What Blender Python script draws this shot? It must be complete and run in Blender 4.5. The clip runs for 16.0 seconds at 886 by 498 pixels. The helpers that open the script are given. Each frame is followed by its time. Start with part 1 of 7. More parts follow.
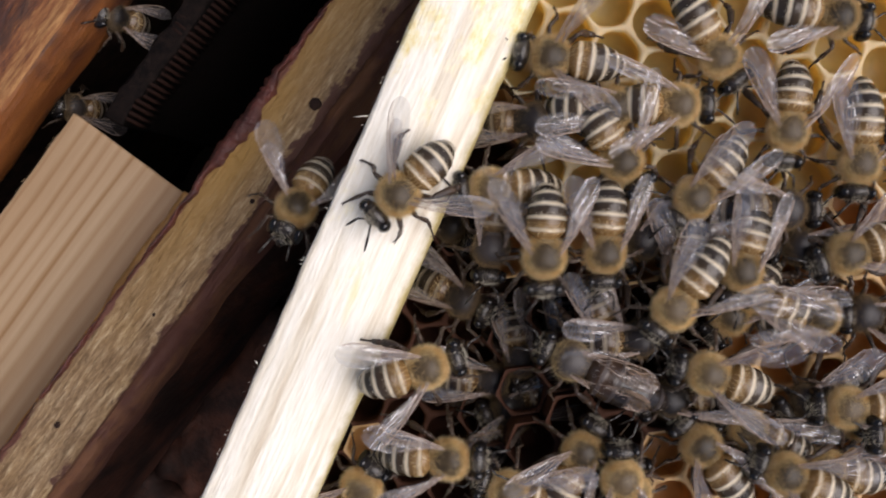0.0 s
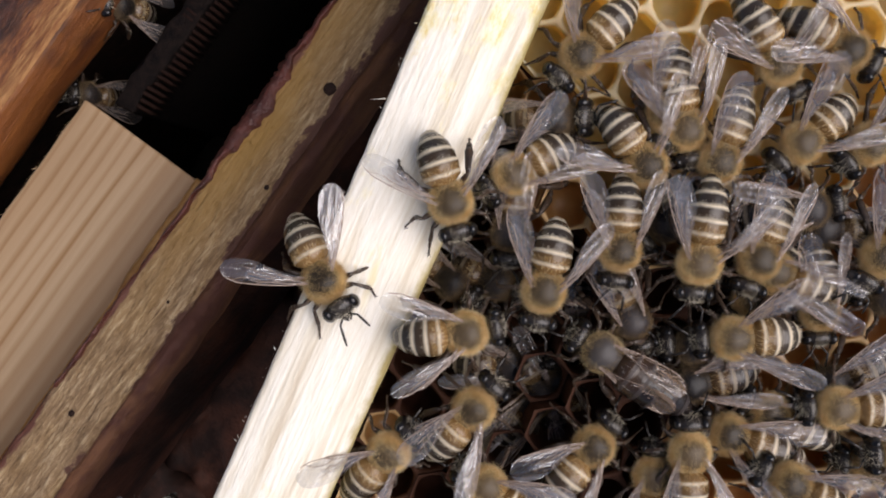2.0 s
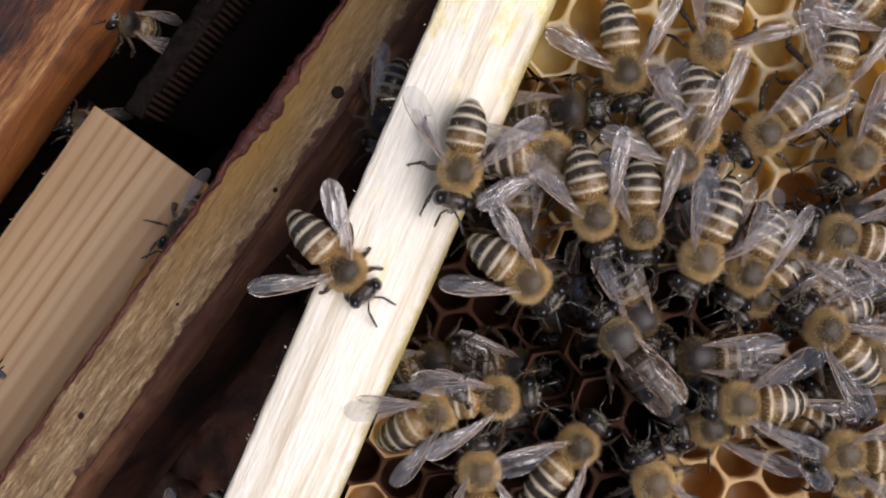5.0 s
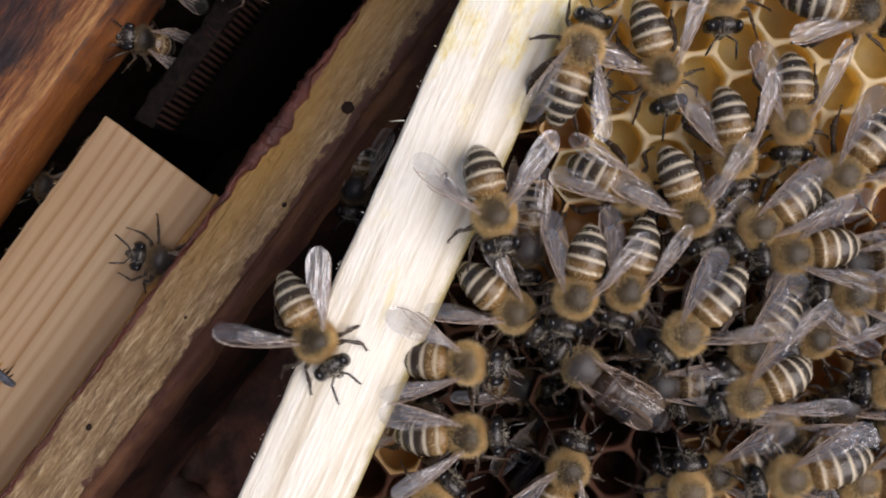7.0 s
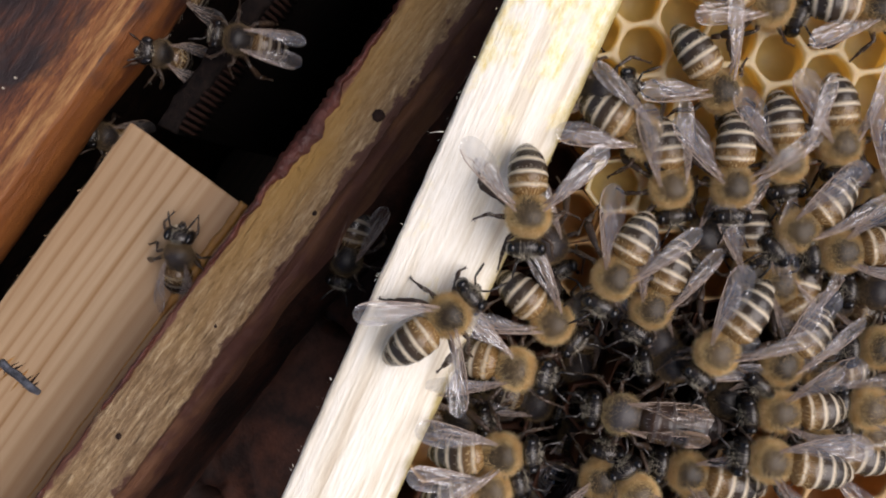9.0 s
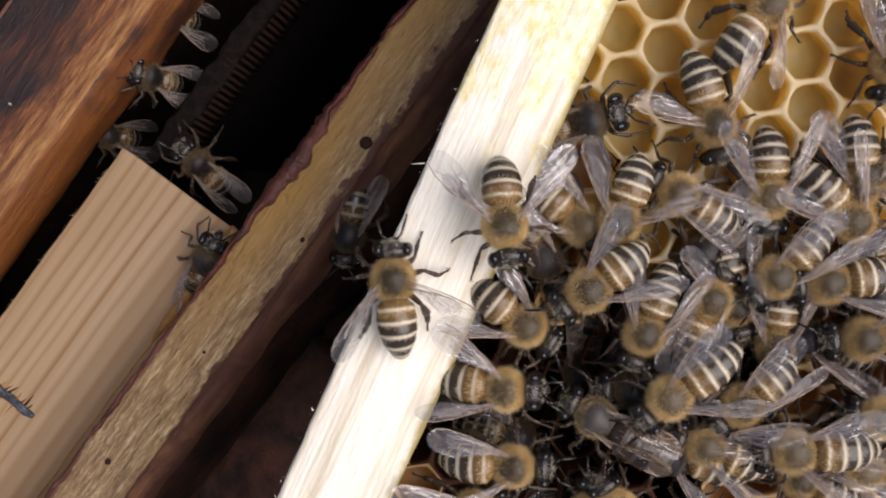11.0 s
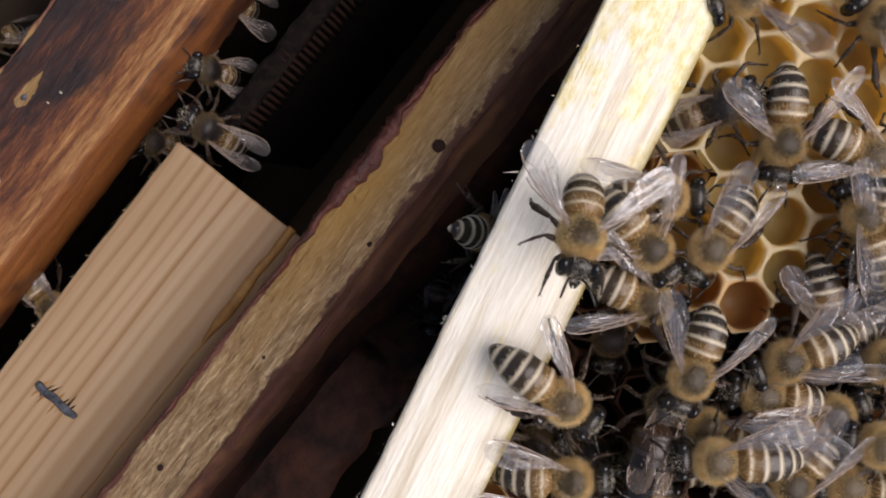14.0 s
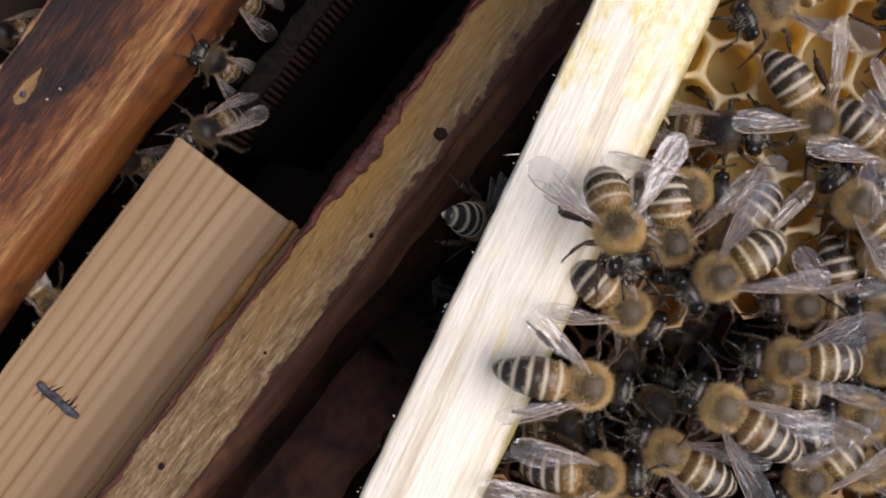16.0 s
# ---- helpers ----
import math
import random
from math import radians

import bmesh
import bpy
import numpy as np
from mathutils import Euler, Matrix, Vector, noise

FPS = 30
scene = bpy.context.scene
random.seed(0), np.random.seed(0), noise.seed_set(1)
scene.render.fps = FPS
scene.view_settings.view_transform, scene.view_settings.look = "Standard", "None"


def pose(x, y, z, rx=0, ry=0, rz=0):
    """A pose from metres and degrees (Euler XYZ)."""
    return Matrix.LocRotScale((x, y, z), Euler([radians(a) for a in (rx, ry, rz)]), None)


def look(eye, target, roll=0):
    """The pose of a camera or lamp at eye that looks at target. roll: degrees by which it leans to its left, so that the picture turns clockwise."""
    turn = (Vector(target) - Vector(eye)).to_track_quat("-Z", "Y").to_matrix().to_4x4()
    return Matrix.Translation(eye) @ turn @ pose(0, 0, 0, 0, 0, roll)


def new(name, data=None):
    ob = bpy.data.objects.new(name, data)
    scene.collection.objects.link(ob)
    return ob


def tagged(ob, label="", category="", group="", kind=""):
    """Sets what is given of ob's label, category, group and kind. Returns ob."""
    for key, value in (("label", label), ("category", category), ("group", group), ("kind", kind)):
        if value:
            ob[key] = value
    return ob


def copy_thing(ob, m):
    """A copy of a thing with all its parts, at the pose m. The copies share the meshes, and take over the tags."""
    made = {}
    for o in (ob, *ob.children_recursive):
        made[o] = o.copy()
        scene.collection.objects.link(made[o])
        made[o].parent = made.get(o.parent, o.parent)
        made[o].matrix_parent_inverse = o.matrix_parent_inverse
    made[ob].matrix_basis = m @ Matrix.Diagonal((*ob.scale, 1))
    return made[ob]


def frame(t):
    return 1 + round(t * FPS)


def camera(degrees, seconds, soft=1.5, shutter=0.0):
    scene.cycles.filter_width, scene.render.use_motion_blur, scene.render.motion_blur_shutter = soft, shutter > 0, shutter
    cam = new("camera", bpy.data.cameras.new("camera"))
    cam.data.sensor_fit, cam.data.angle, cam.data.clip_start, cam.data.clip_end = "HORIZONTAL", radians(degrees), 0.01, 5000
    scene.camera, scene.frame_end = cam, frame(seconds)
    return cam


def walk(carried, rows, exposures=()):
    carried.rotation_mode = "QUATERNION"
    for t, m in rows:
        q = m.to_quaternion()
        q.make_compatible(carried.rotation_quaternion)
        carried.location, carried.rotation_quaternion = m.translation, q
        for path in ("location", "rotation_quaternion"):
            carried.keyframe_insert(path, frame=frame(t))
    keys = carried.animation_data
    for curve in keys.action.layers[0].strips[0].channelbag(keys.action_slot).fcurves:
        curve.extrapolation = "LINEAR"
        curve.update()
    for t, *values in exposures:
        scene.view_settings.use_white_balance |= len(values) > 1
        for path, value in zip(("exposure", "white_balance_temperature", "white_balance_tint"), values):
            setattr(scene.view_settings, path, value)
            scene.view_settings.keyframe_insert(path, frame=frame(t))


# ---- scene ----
cam = camera(52.0, 16.0, 1.9, 0.4)
PATH = [
    (0, -1.54, 5.37, 92.08, -3.15, -1.11, 0.13),
    (0.5, 2.99, 7.94, 90.59, -3.91, -0.48, 0.13),
    (1, 2.24, 7.20, 90.22, -3.90, -0.30, 0.08),
    (1.5, -1.63, 4.52, 91.62, -3.44, -1.07, -0.07),
    (2, -3.34, 4.21, 91.19, -3.47, -1.04, -0.11),
    (2.5, -3.39, 4.51, 90.97, -3.36, -0.85, -0.08),
    (3, -0.75, 4.86, 91.21, -3.13, -0.76, -0.31),
    (3.5, -1.50, 3.42, 91.58, -2.79, -0.94, -0.19),
    (4, -4.25, 2.39, 92.80, -2.52, -1.26, -0.22),
    (6.5, -4.50, 2.48, 90.97, -2.39, -0.60, -0.43),
    (7, -4.14, 5.74, 91.73, -3.09, -0.42, 0.34),
    (7.5, -6.90, 4.53, 92.61, -2.97, -1.03, 0.17),
    (8, -8.91, 7.69, 91.96, -3.71, -0.99, 0.25),
    (10.5, -8.90, 7.20, 91.28, -3.12, -0.59, 0.32),
    (11, -5.35, 10.19, 91.29, -3.18, 0.12, 0.28),
    (11.5, -3.33, 10.36, 90.11, -3.15, 0.35, 0.11),
    (12, -2.52, 10.56, 89.48, -3.31, 0.27, 0.07),
    (12.5, -5.48, 11.85, 88.32, -3.43, 0.41, 0.26),
    (13, -6.49, 14.32, 88.33, -4.17, 0.33, 1.36),
    (13.5, -13.06, 15.17, 89.01, -4.07, -0.68, 2.23),
    (14, -15.88, 11.57, 87.65, -3.65, -0.83, 1.99),
    (14.5, -15.06, 11.23, 87.35, -3.97, -0.55, 1.87),
    (15, -17.49, 9.86, 87.69, -3.94, -0.99, 1.81),
    (15.5, -15.75, 10.51, 87.76, -4.08, -0.07, 2.13),
    (16, -14.06, 9.00, 85.44, -2.90, 0.27, 1.17),
]
walk(cam, [(t, pose(x / 1000, y / 1000, z / 1000, rx, ry, rz)) for t, x, y, z, rx, ry, rz in PATH],
     [(0, -0.05, 6620, 18), (4, -0.06, 6620, 18), (6.5, -0.15, 6620, 18), (8, -0.10, 6650, 18), (10.5, 0.0, 6700, 18), (11, 0.02, 6700, 18), (13, -0.07, 6720, 18), (16, -0.08, 6680, 18)])

# ---- world and sun ----
world = bpy.data.worlds.new("sky")
scene.world = world
world.use_nodes = True
wn = world.node_tree.nodes
sky = wn.new("ShaderNodeTexSky")
sky.sky_type, sky.sun_disc = "NISHITA", False
sky.sun_elevation, sky.sun_rotation = radians(56), radians(95)
world.node_tree.links.new(sky.outputs["Color"], wn["Background"].inputs["Color"])
wn["Background"].inputs["Strength"].default_value = 0.07
sun_data = bpy.data.lights.new("sun", "SUN")
sun_data.energy, sun_data.angle, sun_data.color = 4.0, radians(68), (1.0, 0.98, 0.95)
sun = new("sun", sun_data)
sun.matrix_world = look((0.56, -0.05, 0.83), (0, 0, 0))

MM = 0.001


# ---- materials ----
def node_material(name):
    m = bpy.data.materials.new(name)
    m.use_nodes = True
    tree = m.node_tree
    return m, tree.nodes, tree.links, tree.nodes["Principled BSDF"]


def ramp(nodes, stops):
    r = nodes.new("ShaderNodeValToRGB")
    while len(r.color_ramp.elements) < len(stops):
        r.color_ramp.elements.new(0.5)
    for e, (p, c) in zip(r.color_ramp.elements, stops):
        e.position, e.color = p, (*c, 1) if len(c) == 3 else c
    return r


def coords(nodes, links, scale=(1, 1, 1), turn=0, kind="Object"):
    tc, mp = nodes.new("ShaderNodeTexCoord"), nodes.new("ShaderNodeMapping")
    links.new(tc.outputs[kind], mp.inputs["Vector"])
    mp.inputs["Scale"].default_value = scale
    mp.inputs["Rotation"].default_value = (0, 0, radians(turn))
    return mp.outputs["Vector"]


def noise_node(nodes, links, vec, scale, detail=4, rough=0.6, distort=0.0):
    n = nodes.new("ShaderNodeTexNoise")
    n.inputs["Scale"].default_value, n.inputs["Detail"].default_value = scale, detail
    n.inputs["Roughness"].default_value, n.inputs["Distortion"].default_value = rough, distort
    links.new(vec, n.inputs["Vector"])
    return n.outputs["Fac"]


def mixed(nodes, links, fac, a, b, mode="MIX"):
    m = nodes.new("ShaderNodeMix")
    m.data_type, m.blend_type = "RGBA", mode
    for sock, value in ((m.inputs[0], fac), (m.inputs[6], a), (m.inputs[7], b)):
        if hasattr(value, "is_linked"):
            links.new(value, sock)
        elif sock == m.inputs[0]:
            sock.default_value = value
        else:
            sock.default_value = (*value, 1)
    return m.outputs[2]


def bumped(nodes, links, bsdf, height, strength, distance):
    b = nodes.new("ShaderNodeBump")
    b.inputs["Strength"].default_value, b.inputs["Distance"].default_value = strength, distance
    links.new(height, b.inputs["Height"])
    links.new(b.outputs["Normal"], bsdf.inputs["Normal"])


def wood(name, light, dark, rings=260, fibre=900, contrast=(0.35, 0.65), stain=None, stain_at=(0.55, 0.62), rough=0.6, bump=0.4, stain_scale=60):
    """Grain runs along the local y axis."""
    m, n, l, b = node_material(name)
    v = coords(n, l, (1, 0.06, 1))
    bands = noise_node(n, l, v, rings, 2, 0.5, 0.4)
    fine = noise_node(n, l, coords(n, l, (1, 0.07, 1)), fibre, 6, 0.7)
    wide = noise_node(n, l, coords(n, l), 45, 3, 0.5)
    col = ramp(n, [(contrast[0], dark), (contrast[1], light)])
    l.new(bands, col.inputs["Fac"])
    fr = ramp(n, [(0.3, (0.72, 0.68, 0.62)), (0.7, (1, 1, 1))])
    l.new(fine, fr.inputs["Fac"])
    c = mixed(n, l, 0.55, col.outputs["Color"], fr.outputs["Color"], "MULTIPLY")
    wr = ramp(n, [(0.35, (0.86, 0.83, 0.78)), (0.65, (1, 1, 1))])
    l.new(wide, wr.inputs["Fac"])
    c = mixed(n, l, 0.6, c, wr.outputs["Color"], "MULTIPLY")
    if stain:
        s = noise_node(n, l, coords(n, l, (1, 0.5, 1)), stain_scale, 5, 0.65)
        sr = ramp(n, [(stain_at[0], (0, 0, 0)), (stain_at[1], (1, 1, 1))])
        l.new(s, sr.inputs["Fac"])
        c = mixed(n, l, sr.outputs["Color"], c, stain)
    l.new(c, b.inputs["Base Color"])
    b.inputs["Roughness"].default_value = rough
    bumped(n, l, b, fine, bump, 0.0004)
    return m


def speckled(name, a, b_col, scale, rough=0.5, bump=0.3, detail=5, span=(0.35, 0.65), coat=0.0, dist=0.0004, metal=0.0, spec=0.5):
    m, n, l, b = node_material(name)
    f = noise_node(n, l, coords(n, l), scale, detail, 0.65)
    g = noise_node(n, l, coords(n, l), scale * 5, 4, 0.6)
    r = ramp(n, [(span[0], a), (span[1], b_col)])
    l.new(f, r.inputs["Fac"])
    l.new(r.outputs["Color"], b.inputs["Base Color"])
    b.inputs["Roughness"].default_value, b.inputs["Coat Weight"].default_value = rough, coat
    b.inputs["Metallic"].default_value, b.inputs["Specular IOR Level"].default_value = metal, spec
    bumped(n, l, b, g, bump, dist)
    return m


def bee_hair(name, a, b_col, low, through_light=0.4):
    """Fine hair that lets light through; its tone differs from bee to bee."""
    m, n, l, b = node_material(name)
    r = ramp(n, [(0.35, a), (0.65, b_col)])
    l.new(noise_node(n, l, coords(n, l), 1200, 5, 0.65), r.inputs["Fac"])
    info = n.new("ShaderNodeObjectInfo")
    tone = ramp(n, [(0, low), (1, (1, 1, 1))])
    l.new(info.outputs["Random"], tone.inputs["Fac"])
    c = mixed(n, l, 1.0, r.outputs["Color"], tone.outputs["Color"], "MULTIPLY")
    l.new(c, b.inputs["Base Color"])
    b.inputs["Roughness"].default_value = 0.6
    thin, both = n.new("ShaderNodeBsdfTranslucent"), n.new("ShaderNodeMixShader")
    l.new(c, thin.inputs["Color"])
    both.inputs[0].default_value = through_light
    l.new(b.outputs[0], both.inputs[1])
    l.new(thin.outputs[0], both.inputs[2])
    l.new(both.outputs[0], n["Material Output"].inputs["Surface"])
    return m


def bar_wood(name):
    """Fresh pale pine with fine fibres; yellow wax stains towards its far end, along y."""
    m, n, l, b = node_material(name)
    bands = noise_node(n, l, coords(n, l, (1, 0.035, 1)), 620, 3, 0.55, 0.5)
    fine = noise_node(n, l, coords(n, l, (1, 0.09, 1)), 2800, 5, 0.7)
    wide = noise_node(n, l, coords(n, l), 60, 4, 0.6)
    col = ramp(n, [(0.34, (0.68, 0.58, 0.44)), (0.43, (0.83, 0.76, 0.62)), (0.53, (0.95, 0.90, 0.79))])
    l.new(bands, col.inputs["Fac"])
    fr = ramp(n, [(0.3, (0.78, 0.72, 0.62)), (0.6, (1, 1, 1))])
    l.new(fine, fr.inputs["Fac"])
    c = mixed(n, l, 0.62, col.outputs["Color"], fr.outputs["Color"], "MULTIPLY")
    sep = n.new("ShaderNodeSeparateXYZ")
    tc = n.new("ShaderNodeTexCoord")
    l.new(tc.outputs["Object"], sep.inputs["Vector"])
    along = n.new("ShaderNodeMapRange")
    along.inputs["From Min"].default_value, along.inputs["From Max"].default_value = 0.010, 0.038
    l.new(sep.outputs["Y"], along.inputs["Value"])
    add = n.new("ShaderNodeMath")
    add.operation = "MULTIPLY_ADD"
    l.new(along.outputs["Result"], add.inputs[0])
    add.inputs[1].default_value = 0.28
    l.new(noise_node(n, l, coords(n, l, (1, 0.5, 1)), 230, 6, 0.62), add.inputs[2])
    sr = ramp(n, [(0.59, (0, 0, 0)), (0.70, (1, 1, 1))])
    l.new(add.outputs[0], sr.inputs["Fac"])
    grain = ramp(n, [(0.36, (0.80, 0.63, 0.25)), (0.48, (0.90, 0.79, 0.46)), (0.60, (0.94, 0.88, 0.68))])
    l.new(noise_node(n, l, coords(n, l, (1, 0.45, 1), turn=8), 1300, 5, 0.7), grain.inputs["Fac"])
    c = mixed(n, l, sr.outputs["Color"], c, grain.outputs["Color"])
    wr = ramp(n, [(0.66, (0, 0, 0)), (0.72, (1, 1, 1))])
    l.new(noise_node(n, l, coords(n, l, (1, 0.5, 1)), 130, 2, 0.5), wr.inputs["Fac"])
    c = mixed(n, l, wr.outputs["Color"], c, (0.82, 0.66, 0.22))
    # old wax along the edge beside the comb, with its soft shadow put into the colour
    rim = n.new("ShaderNodeMath")
    rim.operation = "MULTIPLY_ADD"
    l.new(noise_node(n, l, coords(n, l, (1, 0.5, 1)), 420, 5, 0.7), rim.inputs[0])
    rim.inputs[1].default_value = 0.0022
    l.new(sep.outputs["X"], rim.inputs[2])
    er = n.new("ShaderNodeMapRange")
    er.inputs["From Min"].default_value, er.inputs["From Max"].default_value = 0.0056, 0.0066
    l.new(rim.outputs[0], er.inputs["Value"])
    c = mixed(n, l, er.outputs["Result"], c, (0.42, 0.33, 0.13))
    l.new(c, b.inputs["Base Color"])
    b.inputs["Roughness"].default_value = 0.62
    torn = n.new("ShaderNodeMath")
    torn.operation = "MULTIPLY_ADD"
    l.new(bands, torn.inputs[0])
    torn.inputs[1].default_value = 0.9
    crumb = n.new("ShaderNodeMath")
    crumb.operation = "MULTIPLY_ADD"
    l.new(noise_node(n, l, coords(n, l, (1, 0.4, 1), turn=8), 1300, 5, 0.7), crumb.inputs[0])
    l.new(along.outputs["Result"], crumb.inputs[1])
    l.new(fine, crumb.inputs[2])
    l.new(crumb.outputs[0], torn.inputs[2])
    bumped(n, l, b, torn.outputs[0], 0.5, 0.0005)
    return m


def wax(name, rim, wall, rough=0.42, glow=0.0):
    """Comb wax; its tone shifts a little from cell to cell."""
    m, n, l, b = node_material(name)
    info = n.new("ShaderNodeObjectInfo")
    f = noise_node(n, l, coords(n, l), 500, 5, 0.6)
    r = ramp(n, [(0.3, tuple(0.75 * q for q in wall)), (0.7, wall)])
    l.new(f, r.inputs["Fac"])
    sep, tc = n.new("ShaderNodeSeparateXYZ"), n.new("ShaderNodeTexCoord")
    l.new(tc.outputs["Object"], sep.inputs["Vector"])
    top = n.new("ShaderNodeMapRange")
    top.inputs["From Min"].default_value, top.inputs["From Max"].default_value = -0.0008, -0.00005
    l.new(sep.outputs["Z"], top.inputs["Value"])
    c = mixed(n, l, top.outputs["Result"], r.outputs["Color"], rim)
    tone = ramp(n, [(0, (0.80, 0.76, 0.70)), (1, (1, 1, 1))])
    l.new(info.outputs["Random"], tone.inputs["Fac"])
    c = mixed(n, l, 0.8, c, tone.outputs["Color"], "MULTIPLY")
    l.new(c, b.inputs["Base Color"])
    b.inputs["Roughness"].default_value = rough
    bumped(n, l, b, noise_node(n, l, coords(n, l), 900, 4, 0.6), 0.25, 0.0003)
    if glow:
        # thin walls let the daylight of the next cell through
        thin, both = n.new("ShaderNodeBsdfTranslucent"), n.new("ShaderNodeMixShader")
        thin.inputs["Color"].default_value = (*wall, 1)
        both.inputs[0].default_value = glow
        l.new(b.outputs[0], both.inputs[1])
        l.new(thin.outputs[0], both.inputs[2])
        l.new(both.outputs[0], n["Material Output"].inputs["Surface"])
    return m


def abdomen_cuticle(name, pale, dark, amber, narrow):
    """Dark glossy rings, each with a pale felt band, amber near the waist. The mesh carries the ring number."""
    m, n, l, b = node_material(name)
    ring = n.new("ShaderNodeAttribute")
    ring.attribute_name = "ring"
    k = n.new("ShaderNodeMath")
    k.operation = "MULTIPLY_ADD"
    l.new(noise_node(n, l, coords(n, l), 1100, 4, 0.7), k.inputs[0])
    k.inputs[1].default_value = 0.22
    l.new(ring.outputs["Fac"], k.inputs[2])
    off = n.new("ShaderNodeMath")
    off.operation = "SUBTRACT"
    l.new(k.outputs[0], off.inputs[0])
    off.inputs[1].default_value = 0.11
    fr = n.new("ShaderNodeMath")
    fr.operation = "FRACT"
    l.new(off.outputs[0], fr.inputs[0])
    band = ramp(n, [(0.0, (1, 1, 1)), (narrow, (0.8, 0.8, 0.8)), (narrow + 0.14, (0, 0, 0)), (0.80, (0, 0, 0)), (0.93, (0.5, 0.5, 0.5)), (1.0, (1, 1, 1))])
    l.new(fr.outputs[0], band.inputs["Fac"])
    far = n.new("ShaderNodeMapRange")
    far.inputs["From Min"].default_value, far.inputs["From Max"].default_value = 0, 6
    l.new(off.outputs[0], far.inputs["Value"])
    base = ramp(n, [(0.0, amber), (0.20, amber), (0.36, tuple(0.6 * d + 0.4 * q * 0.4 for d, q in zip(dark, amber))), (0.5, dark), (1.0, dark)])
    l.new(far.outputs["Result"], base.inputs["Fac"])
    c = mixed(n, l, band.outputs["Color"], base.outputs["Color"], pale)
    l.new(c, b.inputs["Base Color"])
    rr = ramp(n, [(0, (0.19, 0.19, 0.19)), (1, (0.75, 0.75, 0.75))])
    l.new(band.outputs["Color"], rr.inputs["Fac"])
    l.new(rr.outputs["Color"], b.inputs["Roughness"])
    bumped(n, l, b, noise_node(n, l, coords(n, l), 5000, 3, 0.7), 0.2, 0.0001)
    return m


def thorax_cuticle(name, disc, under):
    """A dark bare disc on top; golden underfur elsewhere. Local z 0.0027 is the middle of the thorax."""
    m, n, l, b = node_material(name)
    sep, tc = n.new("ShaderNodeSeparateXYZ"), n.new("ShaderNodeTexCoord")
    l.new(tc.outputs["Object"], sep.inputs["Vector"])
    add = n.new("ShaderNodeMath")
    add.operation = "MULTIPLY_ADD"
    l.new(noise_node(n, l, coords(n, l), 1500, 4, 0.7), add.inputs[0])
    add.inputs[1].default_value = 0.0005
    l.new(sep.outputs["Z"], add.inputs[2])
    up = n.new("ShaderNodeMapRange")
    up.inputs["From Min"].default_value, up.inputs["From Max"].default_value = 0.00340, 0.00430
    l.new(add.outputs[0], up.inputs["Value"])
    info, own = n.new("ShaderNodeObjectInfo"), ramp(n, [(0, tuple(0.5 * q for q in disc)), (0.5, disc), (1, tuple(2.2 * q for q in disc))])
    l.new(info.outputs["Random"], own.inputs["Fac"])
    c = mixed(n, l, up.outputs["Result"], under, own.outputs["Color"])
    l.new(c, b.inputs["Base Color"])
    b.inputs["Specular IOR Level"].default_value = 0.3
    rr = ramp(n, [(0, (0.85, 0.85, 0.85)), (1, (0.40, 0.40, 0.40))])
    l.new(up.outputs["Result"], rr.inputs["Fac"])
    l.new(rr.outputs["Color"], b.inputs["Roughness"])
    bumped(n, l, b, noise_node(n, l, coords(n, l), 4000, 4, 0.7), 0.28, 0.0001)
    return m


def wing_membrane(name, tint, cover, gloss):
    """A clear film: a faint haze, fine pleats along its length with their glare put into the haze as pale streaks, a
    bright sheen that differs from wing to wing.
    """
    m, n, l, b = node_material(name)
    b.inputs["Base Color"].default_value = (*tint, 1)
    b.inputs["Roughness"].default_value = 0.4
    f = noise_node(n, l, coords(n, l, (0.16, 1, 1), turn=3), 1150, 2, 0.45, 0.9)
    # glare on the pleats, painted as denser pale cover
    r = ramp(n, [(0.36, (cover * 0.7,) * 3), (0.56, (cover,) * 3), (0.64, (min(1, cover * 1.6),) * 3), (0.72, (min(1, cover * 3),) * 3)])
    l.new(f, r.inputs["Fac"])
    info, own, dense = n.new("ShaderNodeObjectInfo"), n.new("ShaderNodeMapRange"), n.new("ShaderNodeMath")
    l.new(info.outputs["Random"], own.inputs["Value"])
    own.inputs["To Min"].default_value, own.inputs["To Max"].default_value = 0.45, 1.6
    dense.operation = "MULTIPLY"
    l.new(r.outputs["Color"], dense.inputs[0])
    l.new(own.outputs["Result"], dense.inputs[1])
    thin, body = n.new("ShaderNodeBsdfTranslucent"), n.new("ShaderNodeMixShader")
    thin.inputs["Color"].default_value = (*tint, 1)
    body.inputs[0].default_value = 0.35
    l.new(b.outputs[0], body.inputs[1])
    l.new(thin.outputs[0], body.inputs[2])
    clear, film, sheen, over = n.new("ShaderNodeBsdfTransparent"), n.new("ShaderNodeMixShader"), n.new("ShaderNodeBsdfGlossy"), n.new("ShaderNodeMixShader")
    sheen.inputs["Roughness"].default_value = 0.22
    l.new(dense.outputs[0], film.inputs[0])
    l.new(clear.outputs[0], film.inputs[1])
    l.new(body.outputs[0], film.inputs[2])
    over.inputs[0].default_value = gloss
    l.new(film.outputs[0], over.inputs[1])
    l.new(sheen.outputs[0], over.inputs[2])
    bumped(n, l, b, f, 1.0, 0.0006)
    bump = [q for q in n if q.bl_idname == "ShaderNodeBump"][0]
    l.new(bump.outputs["Normal"], sheen.inputs["Normal"])
    l.new(over.outputs[0], n["Material Output"].inputs["Surface"])
    return m


